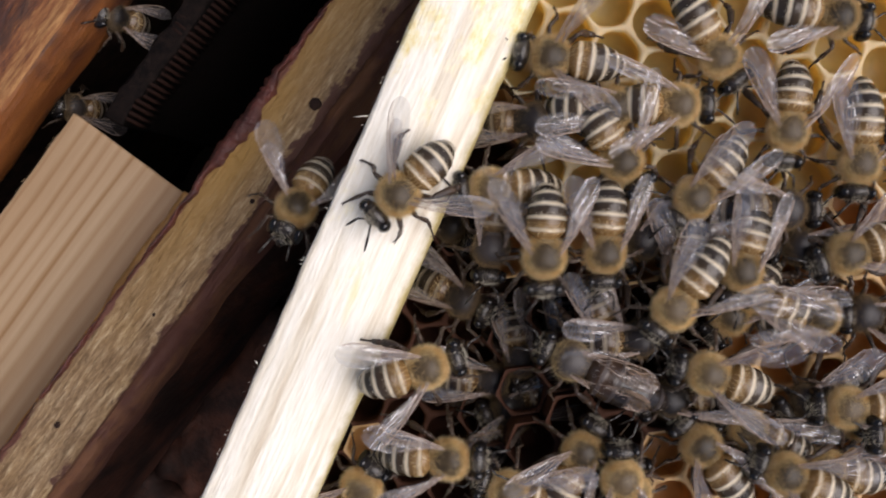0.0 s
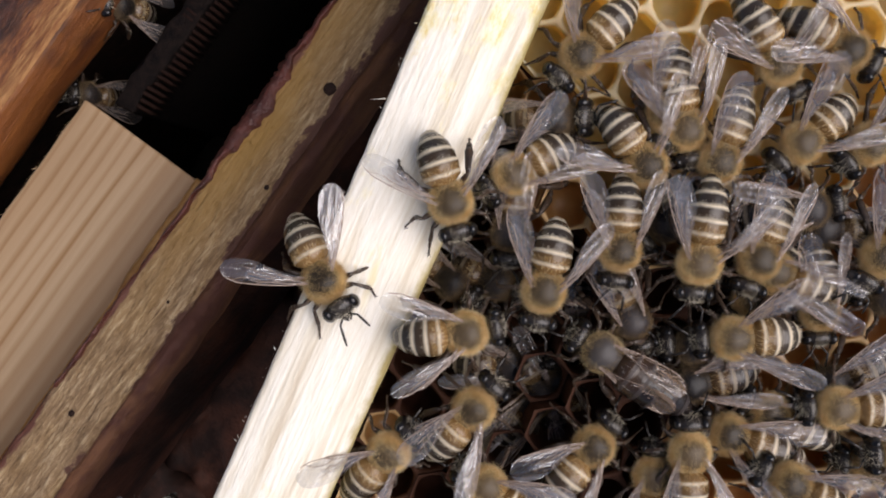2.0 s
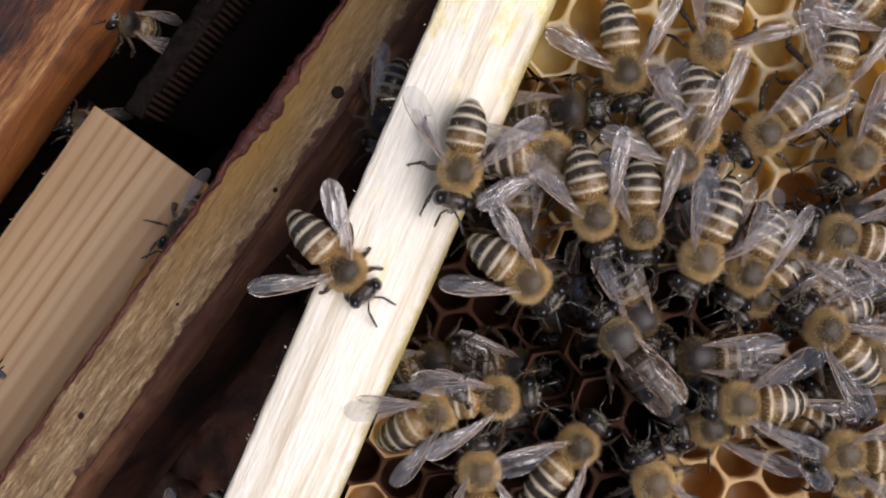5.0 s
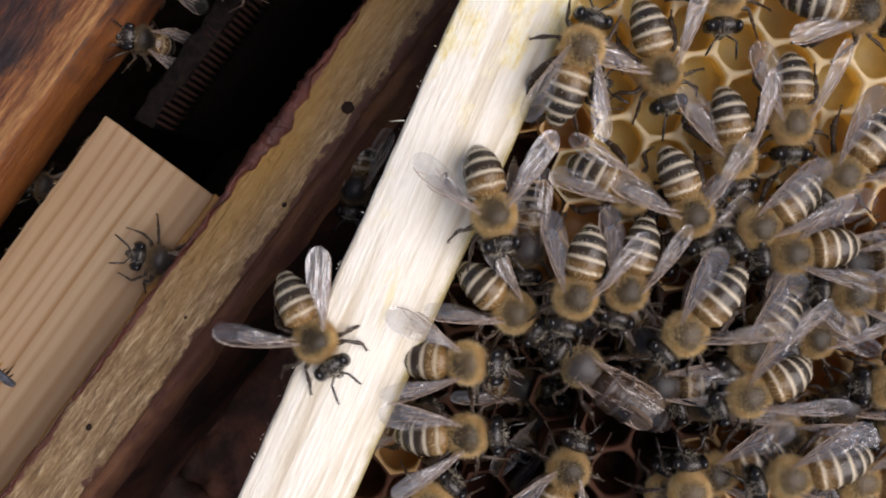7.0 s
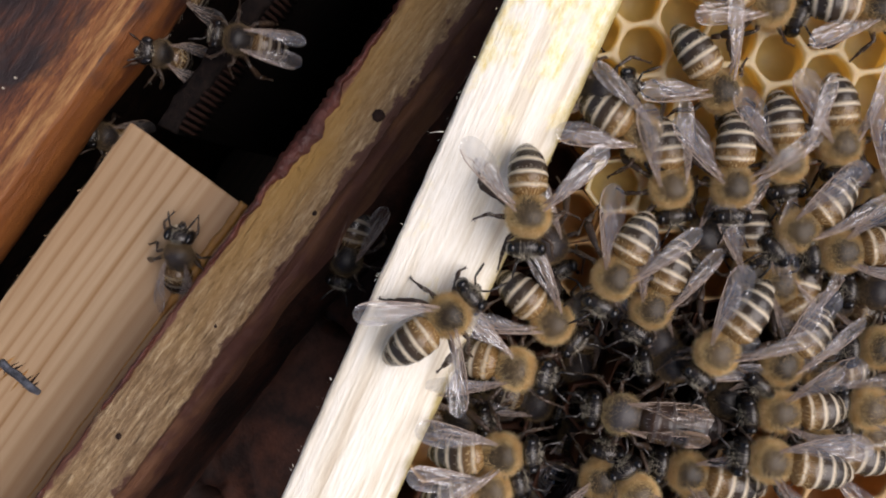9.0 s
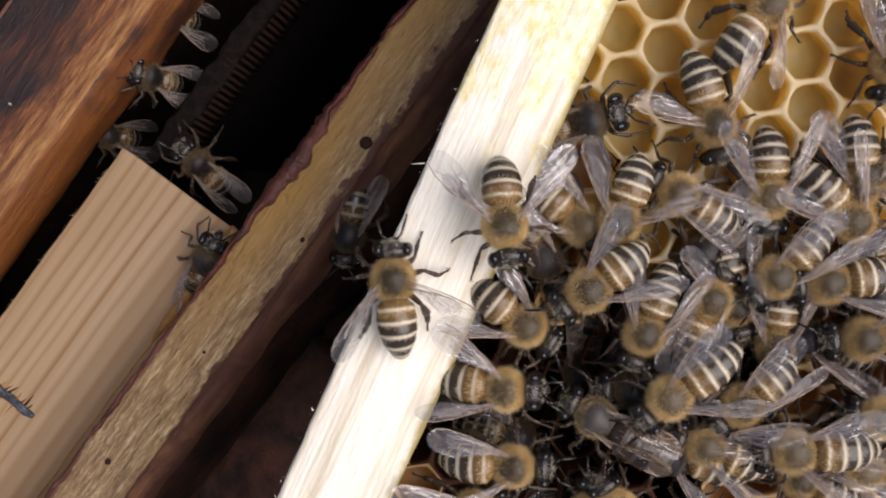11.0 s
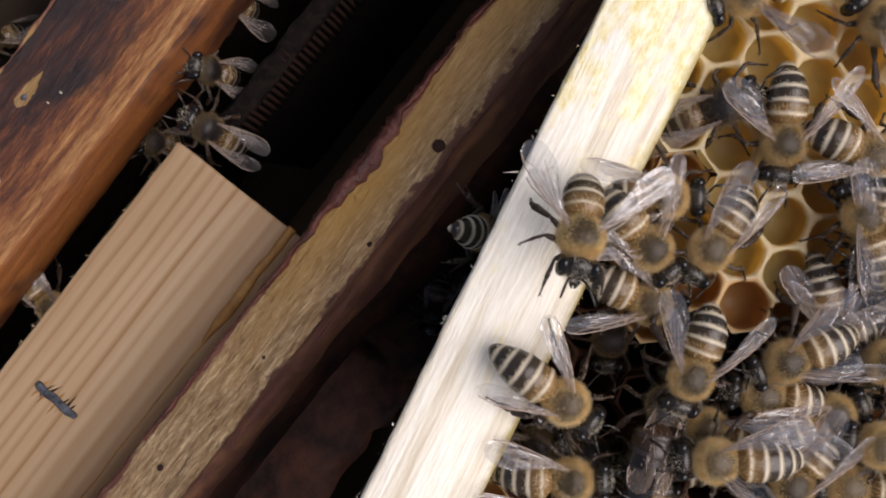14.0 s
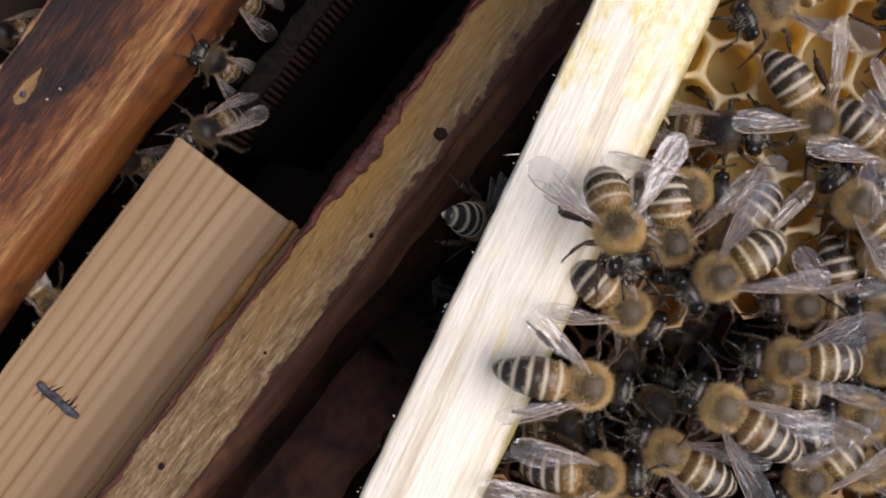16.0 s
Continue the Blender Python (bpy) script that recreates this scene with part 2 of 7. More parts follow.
RINGS = ((0.030, 0.5), (0.115, 0.7), (0.215, 0.75), (0.300, 0.6), (0.375, 0.55), (0.470, 1.0), (0.570, 0.6), (0.650, 0.55), (0.760, 0.7), (0.845, 0.6), (0.930, 0.8))


def ringed_pine(name):
    """Planed pine: soft brown year lines of uneven spacing and strength along local y, over a bar 21 mm wide."""
    m, n, l, b = node_material(name)
    sep, tc = n.new("ShaderNodeSeparateXYZ"), n.new("ShaderNodeTexCoord")
    l.new(tc.outputs["Object"], sep.inputs["Vector"])
    sway = n.new("ShaderNodeMath")
    sway.operation = "MULTIPLY_ADD"
    l.new(noise_node(n, l, coords(n, l, (1, 0.12, 1)), 120, 3, 0.55), sway.inputs[0])
    sway.inputs[1].default_value = 0.0024
    l.new(sep.outputs["X"], sway.inputs[2])
    across = n.new("ShaderNodeMapRange")
    across.inputs["From Min"].default_value, across.inputs["From Max"].default_value = -0.0094, 0.0118
    l.new(sway.outputs[0], across.inputs["Value"])
    pale, line = (0.440, 0.305, 0.178), (0.265, 0.140, 0.050)
    stops = []
    for at_, k in RINGS:
        stops += [(at_ - 0.034, pale), (at_, tuple(p + (q - p) * k for p, q in zip(pale, line)))]
        if len(stops) < 2 * len(RINGS):
            stops.append((at_ + 0.014, tuple(p + (q - p) * k * 0.25 for p, q in zip(pale, line))))
    col = ramp(n, [(max(0, p), c) for p, c in stops])
    l.new(across.outputs["Result"], col.inputs["Fac"])
    fine = noise_node(n, l, coords(n, l, (1, 0.06, 1)), 1100, 6, 0.7)
    wide = noise_node(n, l, coords(n, l, (1, 0.25, 1)), 75, 3, 0.5)
    fr = ramp(n, [(0.3, (0.84, 0.81, 0.78)), (0.7, (1, 1, 1))])
    l.new(fine, fr.inputs["Fac"])
    c = mixed(n, l, 0.6, col.outputs["Color"], fr.outputs["Color"], "MULTIPLY")
    wr = ramp(n, [(0.35, (0.86, 0.76, 0.66)), (0.65, (1, 1, 1))])
    l.new(wide, wr.inputs["Fac"])
    c = mixed(n, l, 0.7, c, wr.outputs["Color"], "MULTIPLY")
    # brown wax rubbed into the side next to the rough bar
    rub = n.new("ShaderNodeMath")
    rub.operation = "MULTIPLY_ADD"
    l.new(noise_node(n, l, coords(n, l, (1, 0.2, 1)), 190, 5, 0.65), rub.inputs[0])
    rub.inputs[1].default_value = 0.014
    l.new(sep.outputs["X"], rub.inputs[2])
    side = n.new("ShaderNodeMapRange")
    side.inputs["From Min"].default_value, side.inputs["From Max"].default_value = 0.009, 0.0165
    side.inputs["To Max"].default_value = 0.55
    l.new(rub.outputs[0], side.inputs["Value"])
    c = mixed(n, l, side.outputs["Result"], c, (0.29, 0.158, 0.072))
    l.new(c, b.inputs["Base Color"])
    b.inputs["Roughness"].default_value = 0.6
    bumped(n, l, b, fine, 0.3, 0.0003)
    return m


def sawn_wood(name):
    """Rough-sawn old wood: short torn slanting fibres in tan and straw, a yellow wax film, red-brown stain creeping in from the edges."""
    m, n, l, b = node_material(name)
    torn = noise_node(n, l, coords(n, l, (1, 0.11, 1), turn=-7), 3600, 4, 0.65, 0.3)
    tuft = noise_node(n, l, coords(n, l, (1, 0.14, 1), turn=-7), 1500, 4, 0.65, 0.3)
    blot = noise_node(n, l, coords(n, l, (1, 0.5, 1)), 210, 5, 0.7)
    wide = noise_node(n, l, coords(n, l, (1, 0.4, 1)), 70, 3, 0.5)
    both = n.new("ShaderNodeMath")
    both.operation = "MULTIPLY_ADD"
    l.new(tuft, both.inputs[0])
    both.inputs[1].default_value = 0.56
    half = n.new("ShaderNodeMath")
    half.operation = "MULTIPLY"
    l.new(torn, half.inputs[0])
    half.inputs[1].default_value = 0.48
    l.new(half.outputs[0], both.inputs[2])
    col = ramp(n, [(0.36, (0.120, 0.066, 0.030)), (0.47, (0.215, 0.132, 0.064)), (0.55, (0.30, 0.198, 0.104)), (0.68, (0.53, 0.40, 0.24))])
    l.new(both.outputs[0], col.inputs["Fac"])
    br = ramp(n, [(0.34, (0.62, 0.54, 0.46)), (0.46, (1, 1, 1)), (0.70, (1.0, 0.92, 0.70))])
    l.new(blot, br.inputs["Fac"])
    c = mixed(n, l, 0.6, col.outputs["Color"], br.outputs["Color"], "MULTIPLY")
    sep, tc = n.new("ShaderNodeSeparateXYZ"), n.new("ShaderNodeTexCoord")
    l.new(tc.outputs["Object"], sep.inputs["Vector"])

    def span(value, low, high, to=(0, 1)):
        r = n.new("ShaderNodeMapRange")
        r.inputs["From Min"].default_value, r.inputs["From Max"].default_value = low, high
        r.inputs["To Min"].default_value, r.inputs["To Max"].default_value = to
        l.new(value, r.inputs["Value"])
        return r.outputs["Result"]

    def sums(mode, a, q):
        k = n.new("ShaderNodeMath")
        k.operation = mode
        for sock, v in zip(k.inputs, (a, q)):
            if hasattr(v, "is_linked"):
                l.new(v, sock)
            else:
                sock.default_value = v
        return k.outputs[0]
    # yellow wax: over the far part, thicker along the propolis side
    film = sums("MULTIPLY", span(sep.outputs["Y"], -0.042, -0.006), span(sep.outputs["X"], 0.0016, -0.0014, (0.12, 1)))
    film = sums("MULTIPLY", film, span(wide, 0.36, 0.56, (0.5, 0.95)))
    c = mixed(n, l, film, c, (0.310, 0.172, 0.040))
    # red-brown stain creeping over the edge above the ledge, more of it farther on
    creep = sums("ADD", span(sep.outputs["X"], 0.0008, 0.0036, (-0.34, 0.10)), span(sep.outputs["Y"], -0.03, 0.02, (-0.02, 0.22)))
    creep = sums("ADD", creep, noise_node(n, l, coords(n, l, (1, 0.45, 1)), 330, 5, 0.65))
    c = mixed(n, l, span(creep, 0.52, 0.58), c, (0.090, 0.036, 0.022))
    # and in small patches along the other edge
    patch = sums("ADD", span(sep.outputs["X"], -0.0040, -0.0022, (0.10, -0.30)), noise_node(n, l, coords(n, l, (1, 0.4, 1)), 260, 5, 0.6))
    c = mixed(n, l, span(patch, 0.55, 0.60), c, (0.16, 0.060, 0.038))
    l.new(c, b.inputs["Base Color"])
    b.inputs["Roughness"].default_value = 0.66
    bumped(n, l, b, both.outputs[0], 0.85, 0.0008)
    return m


def old_stained(name):
    """Old bar top: purple-brown stain scratched through to orange wood, more so towards its +x edge, dark gritty blotches."""
    m, n, l, b = node_material(name)
    scratch = noise_node(n, l, coords(n, l, (1, 0.13, 1), turn=-8), 950, 7, 0.78, 0.3)
    blot = noise_node(n, l, coords(n, l, (1, 0.6, 1)), 75, 7, 0.66, 0.6)
    grit = noise_node(n, l, coords(n, l), 1300, 3, 0.8)
    sep, tc = n.new("ShaderNodeSeparateXYZ"), n.new("ShaderNodeTexCoord")
    l.new(tc.outputs["Object"], sep.inputs["Vector"])
    edge = n.new("ShaderNodeMapRange")
    edge.inputs["From Min"].default_value, edge.inputs["From Max"].default_value = -0.002, 0.0085
    edge.inputs["To Min"].default_value, edge.inputs["To Max"].default_value = -0.09, 0.21
    l.new(sep.outputs["X"], edge.inputs["Value"])
    worn = n.new("ShaderNodeMath")
    l.new(edge.outputs["Result"], worn.inputs[0])
    l.new(scratch, worn.inputs[1])
    col = ramp(n, [(0.36, (0.036, 0.013, 0.010)), (0.50, (0.125, 0.040, 0.019)), (0.62, (0.270, 0.098, 0.031)), (0.78, (0.520, 0.270, 0.100))])
    l.new(worn.outputs[0], col.inputs["Fac"])
    dk = n.new("ShaderNodeMath")
    dk.operation = "SUBTRACT"
    l.new(blot, dk.inputs[0])
    l.new(edge.outputs["Result"], dk.inputs[1])
    dr = ramp(n, [(0.50, (0, 0, 0)), (0.63, (1, 1, 1))])
    l.new(dk.outputs[0], dr.inputs["Fac"])
    c = mixed(n, l, dr.outputs["Color"], col.outputs["Color"], (0.022, 0.012, 0.013))
    gr = ramp(n, [(0.72, (0, 0, 0)), (0.78, (1, 1, 1))])
    l.new(grit, gr.inputs["Fac"])
    c = mixed(n, l, gr.outputs["Color"], c, (0.30, 0.22, 0.17))
    l.new(c, b.inputs["Base Color"])
    rr = ramp(n, [(0, (0.6, 0.6, 0.6)), (1, (0.38, 0.38, 0.38))])
    l.new(dr.outputs["Color"], rr.inputs["Fac"])
    l.new(rr.outputs["Color"], b.inputs["Roughness"])
    bumped(n, l, b, scratch, 0.9, 0.0009)
    return m


PINE_BAR = bar_wood("pale_pine")
PINE = ringed_pine("planed_pine")
ROUGH_WOOD = sawn_wood("rough_sawn_wood")
OLD_WOOD = old_stained("stained_wood")
ORANGE_WOOD = wood("orange_wood", (0.34, 0.125, 0.030), (0.15, 0.045, 0.012), rings=240, fibre=1400, contrast=(0.32, 0.68), stain=(0.030, 0.012, 0.010), stain_at=(0.47, 0.62), rough=0.45, bump=0.7, stain_scale=90)
LEDGE_WOOD = wood("brown_ledge_wood", (0.20, 0.088, 0.043), (0.09, 0.034, 0.018), rings=500, fibre=1800, stain=(0.085, 0.030, 0.020), stain_at=(0.44, 0.56), rough=0.6, bump=0.9, stain_scale=260)
SEAM_WAX = speckled("yellow_wax_seam", (0.25, 0.105, 0.024), (0.46, 0.235, 0.060), 260, rough=0.45, bump=0.5)
PROPOLIS = speckled("propolis", (0.045, 0.0125, 0.009), (0.135, 0.037, 0.024), 300, rough=0.34, bump=0.7, dist=0.0008, spec=0.5)
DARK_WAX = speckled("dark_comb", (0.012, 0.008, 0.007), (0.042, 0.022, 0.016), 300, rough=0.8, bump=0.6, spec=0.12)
BLACK_COMB = speckled("black_comb", (0.004, 0.003, 0.003), (0.016, 0.010, 0.008), 700, rough=0.8, bump=0.8, spec=0.12)
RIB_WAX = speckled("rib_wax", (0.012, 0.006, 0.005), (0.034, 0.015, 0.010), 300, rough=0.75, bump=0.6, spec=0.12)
RED_BROWN = speckled("brown_comb", (0.016, 0.007, 0.005), (0.080, 0.028, 0.016), 110, rough=0.7, bump=0.8, span=(0.40, 0.70), spec=0.2)
HIVE_WOOD = wood("hive_box_wood", (0.05, 0.03, 0.018), (0.02, 0.012, 0.007), rings=120, fibre=500, rough=0.85)
STEEL = speckled("staple_steel", (0.018, 0.019, 0.024), (0.15, 0.16, 0.19), 900, rough=0.38, bump=0.7, metal=0.5)
PALE_FLAKE = speckled("pale_wax_flake", (0.42, 0.36, 0.27), (0.70, 0.64, 0.52), 900, rough=0.6, bump=0.4)
GRASS = speckled("grass_ground", (0.03, 0.05, 0.015), (0.09, 0.12, 0.04), 30, rough=0.9, bump=0.3)
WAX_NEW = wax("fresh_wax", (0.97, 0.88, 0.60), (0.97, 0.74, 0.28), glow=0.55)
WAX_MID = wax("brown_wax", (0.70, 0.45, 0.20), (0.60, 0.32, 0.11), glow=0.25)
# brown brood wax, darkened further to stand in for shade in the hollow
WAX_OLD_SHADE = wax("brood_wax_shade", (0.075, 0.032, 0.019), (0.080, 0.032, 0.018), rough=0.7)
WAX_OLD_SHADE.node_tree.nodes["Principled BSDF"].inputs["Specular IOR Level"].default_value = 0.15
FUR = bee_hair("golden_hair", (0.72, 0.505, 0.215), (0.98, 0.83, 0.52), (0.72, 0.67, 0.62), 0.48)
PALE_FUR = bee_hair("pale_hair", (0.58, 0.50, 0.36), (0.90, 0.82, 0.65), (0.76, 0.75, 0.75))
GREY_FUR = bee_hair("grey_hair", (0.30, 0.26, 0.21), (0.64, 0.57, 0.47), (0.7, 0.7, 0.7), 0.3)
# darker hair and thorax: shade on low and hive bees, put into colour
SHADE_FUR = bee_hair("shade_hair", (0.20, 0.130, 0.060), (0.44, 0.31, 0.165), (0.6, 0.6, 0.6))
SHADE_THORAX = thorax_cuticle("shade_thorax", (0.022, 0.018, 0.017), (0.085, 0.056, 0.030))
THORAX_SKIN = thorax_cuticle("thorax_cuticle", (0.050, 0.034, 0.018), (0.60, 0.41, 0.16))
QUEEN_THORAX = thorax_cuticle("queen_thorax", (0.05, 0.043, 0.040), (0.15, 0.10, 0.05))
BLACK_SKIN = speckled("black_cuticle", (0.010, 0.008, 0.007), (0.034, 0.027, 0.022), 1500, rough=0.20, bump=0.25, dist=0.0001)
EYE_SKIN = speckled("compound_eye", (0.006, 0.005, 0.005), (0.014, 0.012, 0.011), 3000, rough=0.10, bump=0.1, dist=0.00005)
LEG_SKIN = speckled("leg_cuticle", (0.02, 0.012, 0.008), (0.07, 0.04, 0.022), 1500, rough=0.4, bump=0.4, dist=0.0001)
VEIN = speckled("wing_vein", (0.20, 0.125, 0.085), (0.48, 0.38, 0.31), 900, rough=0.25, bump=0.0)
MEMBRANE = wing_membrane("wing_membrane", (0.94, 0.87, 0.87), 0.125, 0.16)
QUEEN_MEMBRANE = wing_membrane("queen_wing_membrane", (0.36, 0.23, 0.14), 0.42, 0.12)
BANDS = abdomen_cuticle("banded_abdomen", (0.74, 0.64, 0.475), (0.034, 0.025, 0.0185), (0.21, 0.118, 0.042), 0.085)
# darker banding, with the same bees' shade in its colour
SHADE_BANDS = abdomen_cuticle("shade_abdomen", (0.27, 0.225, 0.165), (0.014, 0.011, 0.0105), (0.10, 0.056, 0.024), 0.10)
QUEEN_BANDS = abdomen_cuticle("queen_abdomen", (0.040, 0.030, 0.028), (0.014, 0.010, 0.009), (0.05, 0.028, 0.016), 0.02)


# ---- mesh helpers ----
def part(name, bm, material, parent=None, label="", smooth=True):
    """Links a bmesh, in millimetres, as one mesh object under a thing or a part."""
    for v in bm.verts:
        v.co *= MM
    data = bpy.data.meshes.new(name)
    bm.to_mesh(data)
    bm.free()
    for mat in material if isinstance(material, (list, tuple)) else (material,):
        data.materials.append(mat)
    if smooth:
        for p in data.polygons:
            p.use_smooth = True
    ob = new(name, data)
    if parent:
        ob.parent = parent
    if label:
        ob["label"] = label
    return ob


def thing(name, label, category, group="", kind=""):
    return tagged(new(name), label, category, group, kind)


def ring_tube(bm, points, radii, sides=8, mat=0, flat=1.0, up=Vector((0, 0, 1)), cap=True):
    """A tube through the points with a radius at each; flat squeezes it along its second axis."""
    pts = [Vector(p) for p in points]
    loops = []
    for i, p in enumerate(pts):
        d = (pts[min(i + 1, len(pts) - 1)] - pts[max(i - 1, 0)]).normalized()
        a = d.cross(up)
        a = a.normalized() if a.length > 1e-4 else d.cross(Vector((0, 1, 0))).normalized()
        b = a.cross(d)
        loops.append([bm.verts.new(p + radii[i] * (math.cos(q) * a + flat * math.sin(q) * b)) for q in (math.tau * k / sides for k in range(sides))])
    for u, w in zip(loops, loops[1:]):
        for k in range(sides):
            f = bm.faces.new((u[k], u[(k + 1) % sides], w[(k + 1) % sides], w[k]))
            f.material_index = mat
    if cap:
        for lo, rev in ((loops[0], False), (loops[-1], True)):
            f = bm.faces.new(lo[::-1] if not rev else lo)
            f.material_index = mat
    return loops


def block(bm, size, at=(0, 0, 0), cuts=(1, 1, 1), rough=0.0, freq=0.3, round_by=0.0, mat=0, turn=0.0):
    """A box with worn, uneven faces: size and place in millimetres."""
    made = bmesh.ops.create_cube(bm, size=1.0)["verts"]
    for v in made:
        v.co = Vector((v.co.x * size[0], v.co.y * size[1], v.co.z * size[2]))
    faces = list({f for v in made for f in v.link_faces})
    if round_by:
        edges = list({e for v in made for e in v.link_edges})
        res = bmesh.ops.bevel(bm, geom=edges, offset=round_by, segments=2, affect="EDGES", profile=0.6)
        faces = list({f for f in faces if f.is_valid} | set(res["faces"]))
    for axis, n in enumerate(cuts):
        for k in range(1, n):
            co, no = [0, 0, 0], [0, 0, 0]
            co[axis], no[axis] = -size[axis] / 2 + size[axis] * k / n, 1
            faces = [f for f in faces if f.is_valid]
            geom = faces + list({e for f in faces for e in f.edges}) + list({v for f in faces for v in f.verts})
            out = bmesh.ops.bisect_plane(bm, geom=geom, plane_co=co, plane_no=no)["geom"]
            faces = list({g for g in out if isinstance(g, bmesh.types.BMFace)} | {f for f in faces if f.is_valid})
    verts = list({v for f in faces if f.is_valid for v in f.verts})
    spin = Matrix.Rotation(turn, 3, "Z")
    for v in verts:
        if rough:
            q = v.co * freq
            v.co += rough * Vector((noise.noise(q), noise.noise(q + Vector((9, 3, 1))), noise.noise(q + Vector((2, 7, 5)))))
        v.co = spin @ v.co + Vector(at)
    for f in {f for v in verts for f in v.link_faces}:
        f.material_index = mat


def ellipsoid(bm, centre, radii, u=20, v=12, mat=0, shape=None):
    """A round body; shape(dir) gives a factor on the radius."""
    c, rows = Vector(centre), []
    for j in range(v + 1):
        th = math.pi * j / v
        if j in (0, v):
            d = Vector((math.cos(th), 0, 0))
            k = shape(d) if shape else 1
            rows.append([bm.verts.new(c + Vector((d.x * radii[0] * k, 0, 0)))])
            continue
        row = []
        for i in range(u):
            ph = math.tau * i / u
            d = Vector((math.cos(th), math.sin(th) * math.cos(ph), math.sin(th) * math.sin(ph)))
            k = shape(d) if shape else 1
            row.append(bm.verts.new(c + Vector((d.x * radii[0], d.y * radii[1], d.z * radii[2])) * k))
        rows.append(row)
    for a, b in zip(rows, rows[1:]):
        for i in range(u):
            if len(a) == 1:
                f = bm.faces.new((a[0], b[i], b[(i + 1) % u]))
            elif len(b) == 1:
                f = bm.faces.new((a[i], b[0], a[(i + 1) % u]))
            else:
                f = bm.faces.new((a[i], b[i], b[(i + 1) % u], a[(i + 1) % u]))
            f.material_index = mat


def hair(bm, root, way, length, width, mat, rnd):
    side = way.cross(Vector((rnd.uniform(-1, 1), rnd.uniform(-1, 1), rnd.uniform(-1, 1))))
    if side.length < 1e-3:
        return
    side = side.normalized() * width / 2
    f = bm.faces.new((bm.verts.new(root - side), bm.verts.new(root + side), bm.verts.new(root + way * length)))
    f.material_index = mat

# ---- the open hive: everything below the lifted frame lies along one direction ----
HIVE_TURN = -36.5


def hive_at(n, d, z):
    """A place in the hive: n across the bars, d along them, in millimetres."""
    return pose(0, 0, 0, 0, 0, HIVE_TURN) @ pose(n * MM, d * MM, z * MM)


def build_ground():
    bm = bmesh.new()
    bmesh.ops.create_grid(bm, x_segments=24, y_segments=24, size=60000)
    ob = part("ground", bm, GRASS, smooth=False)
    ob.location.z = -0.62
    tagged(ob, "short green grass around the hive", "ground", kind="structure")


def build_hive_box():
    """Four unseen boards and a floor that close the box round the bars, set close and deep to keep light out of the
    gaps.
    """
    hive = thing("hive_box", "weathered brown wooden hive box, unseen, added to keep light out", "hive box")
    hive.matrix_world = hive_at(0, 0, 0)
    for name, size, at in (("side_board", (25, 520, 550), (-97, 0, -295)), ("side_board", (25, 520, 550), (90, 0, -295)),
                           ("end_board", (162, 25, 550), (-3.5, -247, -295)), ("end_board", (162, 25, 550), (-3.5, 247, -295))):
        bm = bmesh.new()
        block(bm, size, at, round_by=2)
        part(name, bm, HIVE_WOOD, hive)
    bm = bmesh.new()
    block(bm, (230, 540, 40), (-3.5, 0, -592))
    part("floor_board", bm, HIVE_WOOD, hive)


def profile_bar(bm, profile, y0, y1, steps, wear, mats):
    """A bar swept along y from a cross-section of (x, z) points; wear(x, y, z) moves each point; mats: a slot for each strip of faces."""
    rows = []
    for k in range(steps + 1):
        y = y0 + (y1 - y0) * k / steps
        rows.append([bm.verts.new(Vector((x, y, z)) + wear(x, y, z)) for x, z in profile])
    for u, v in zip(rows, rows[1:]):
        for j, slot in enumerate(mats):
            bm.faces.new((u[j], u[j + 1], v[j + 1], v[j])).material_index = slot
    for row in (rows[0], rows[-1][::-1]):
        bm.faces.new(row)


def rough_top(x, y, z):
    """Torn fibres that run a little askew to the bar."""
    if z < -6:
        far = min(1, max(0, (y + 26) / 24)) * min(1, max(0, -(z + 5) / 8)) if x > 0 else 0
        return Vector((0.5 * noise.noise(Vector((y * 0.2, z, 3))) + far * (4.5 + 1.5 * noise.noise(Vector((y * 0.11, z * 0.1, 8)))), 0, far * 1.2 * noise.noise(Vector((y * 0.16, z * 0.2, 12)))))
    q = Vector((x * 1.0 + y * 0.22, y * 0.30 - x * 0.06, 0))
    lift = 0.20 * noise.noise(q * 0.6) + 0.14 * noise.noise(q * 2.3 + Vector((7, 1, 0))) + 0.16 * noise.noise(q * 4.6)
    side = 0.35 * noise.noise(Vector((y * 0.25, 4, 0))) + 0.14 * noise.noise(Vector((y * 0.9, 9, 0))) + 0.04 * noise.noise(Vector((y * 2.5, 2, 0)))
    return Vector((side * (0.3 + 0.7 * abs(x) / 4.4), 0, lift * (1.0 if z > -1 else 0.5)))


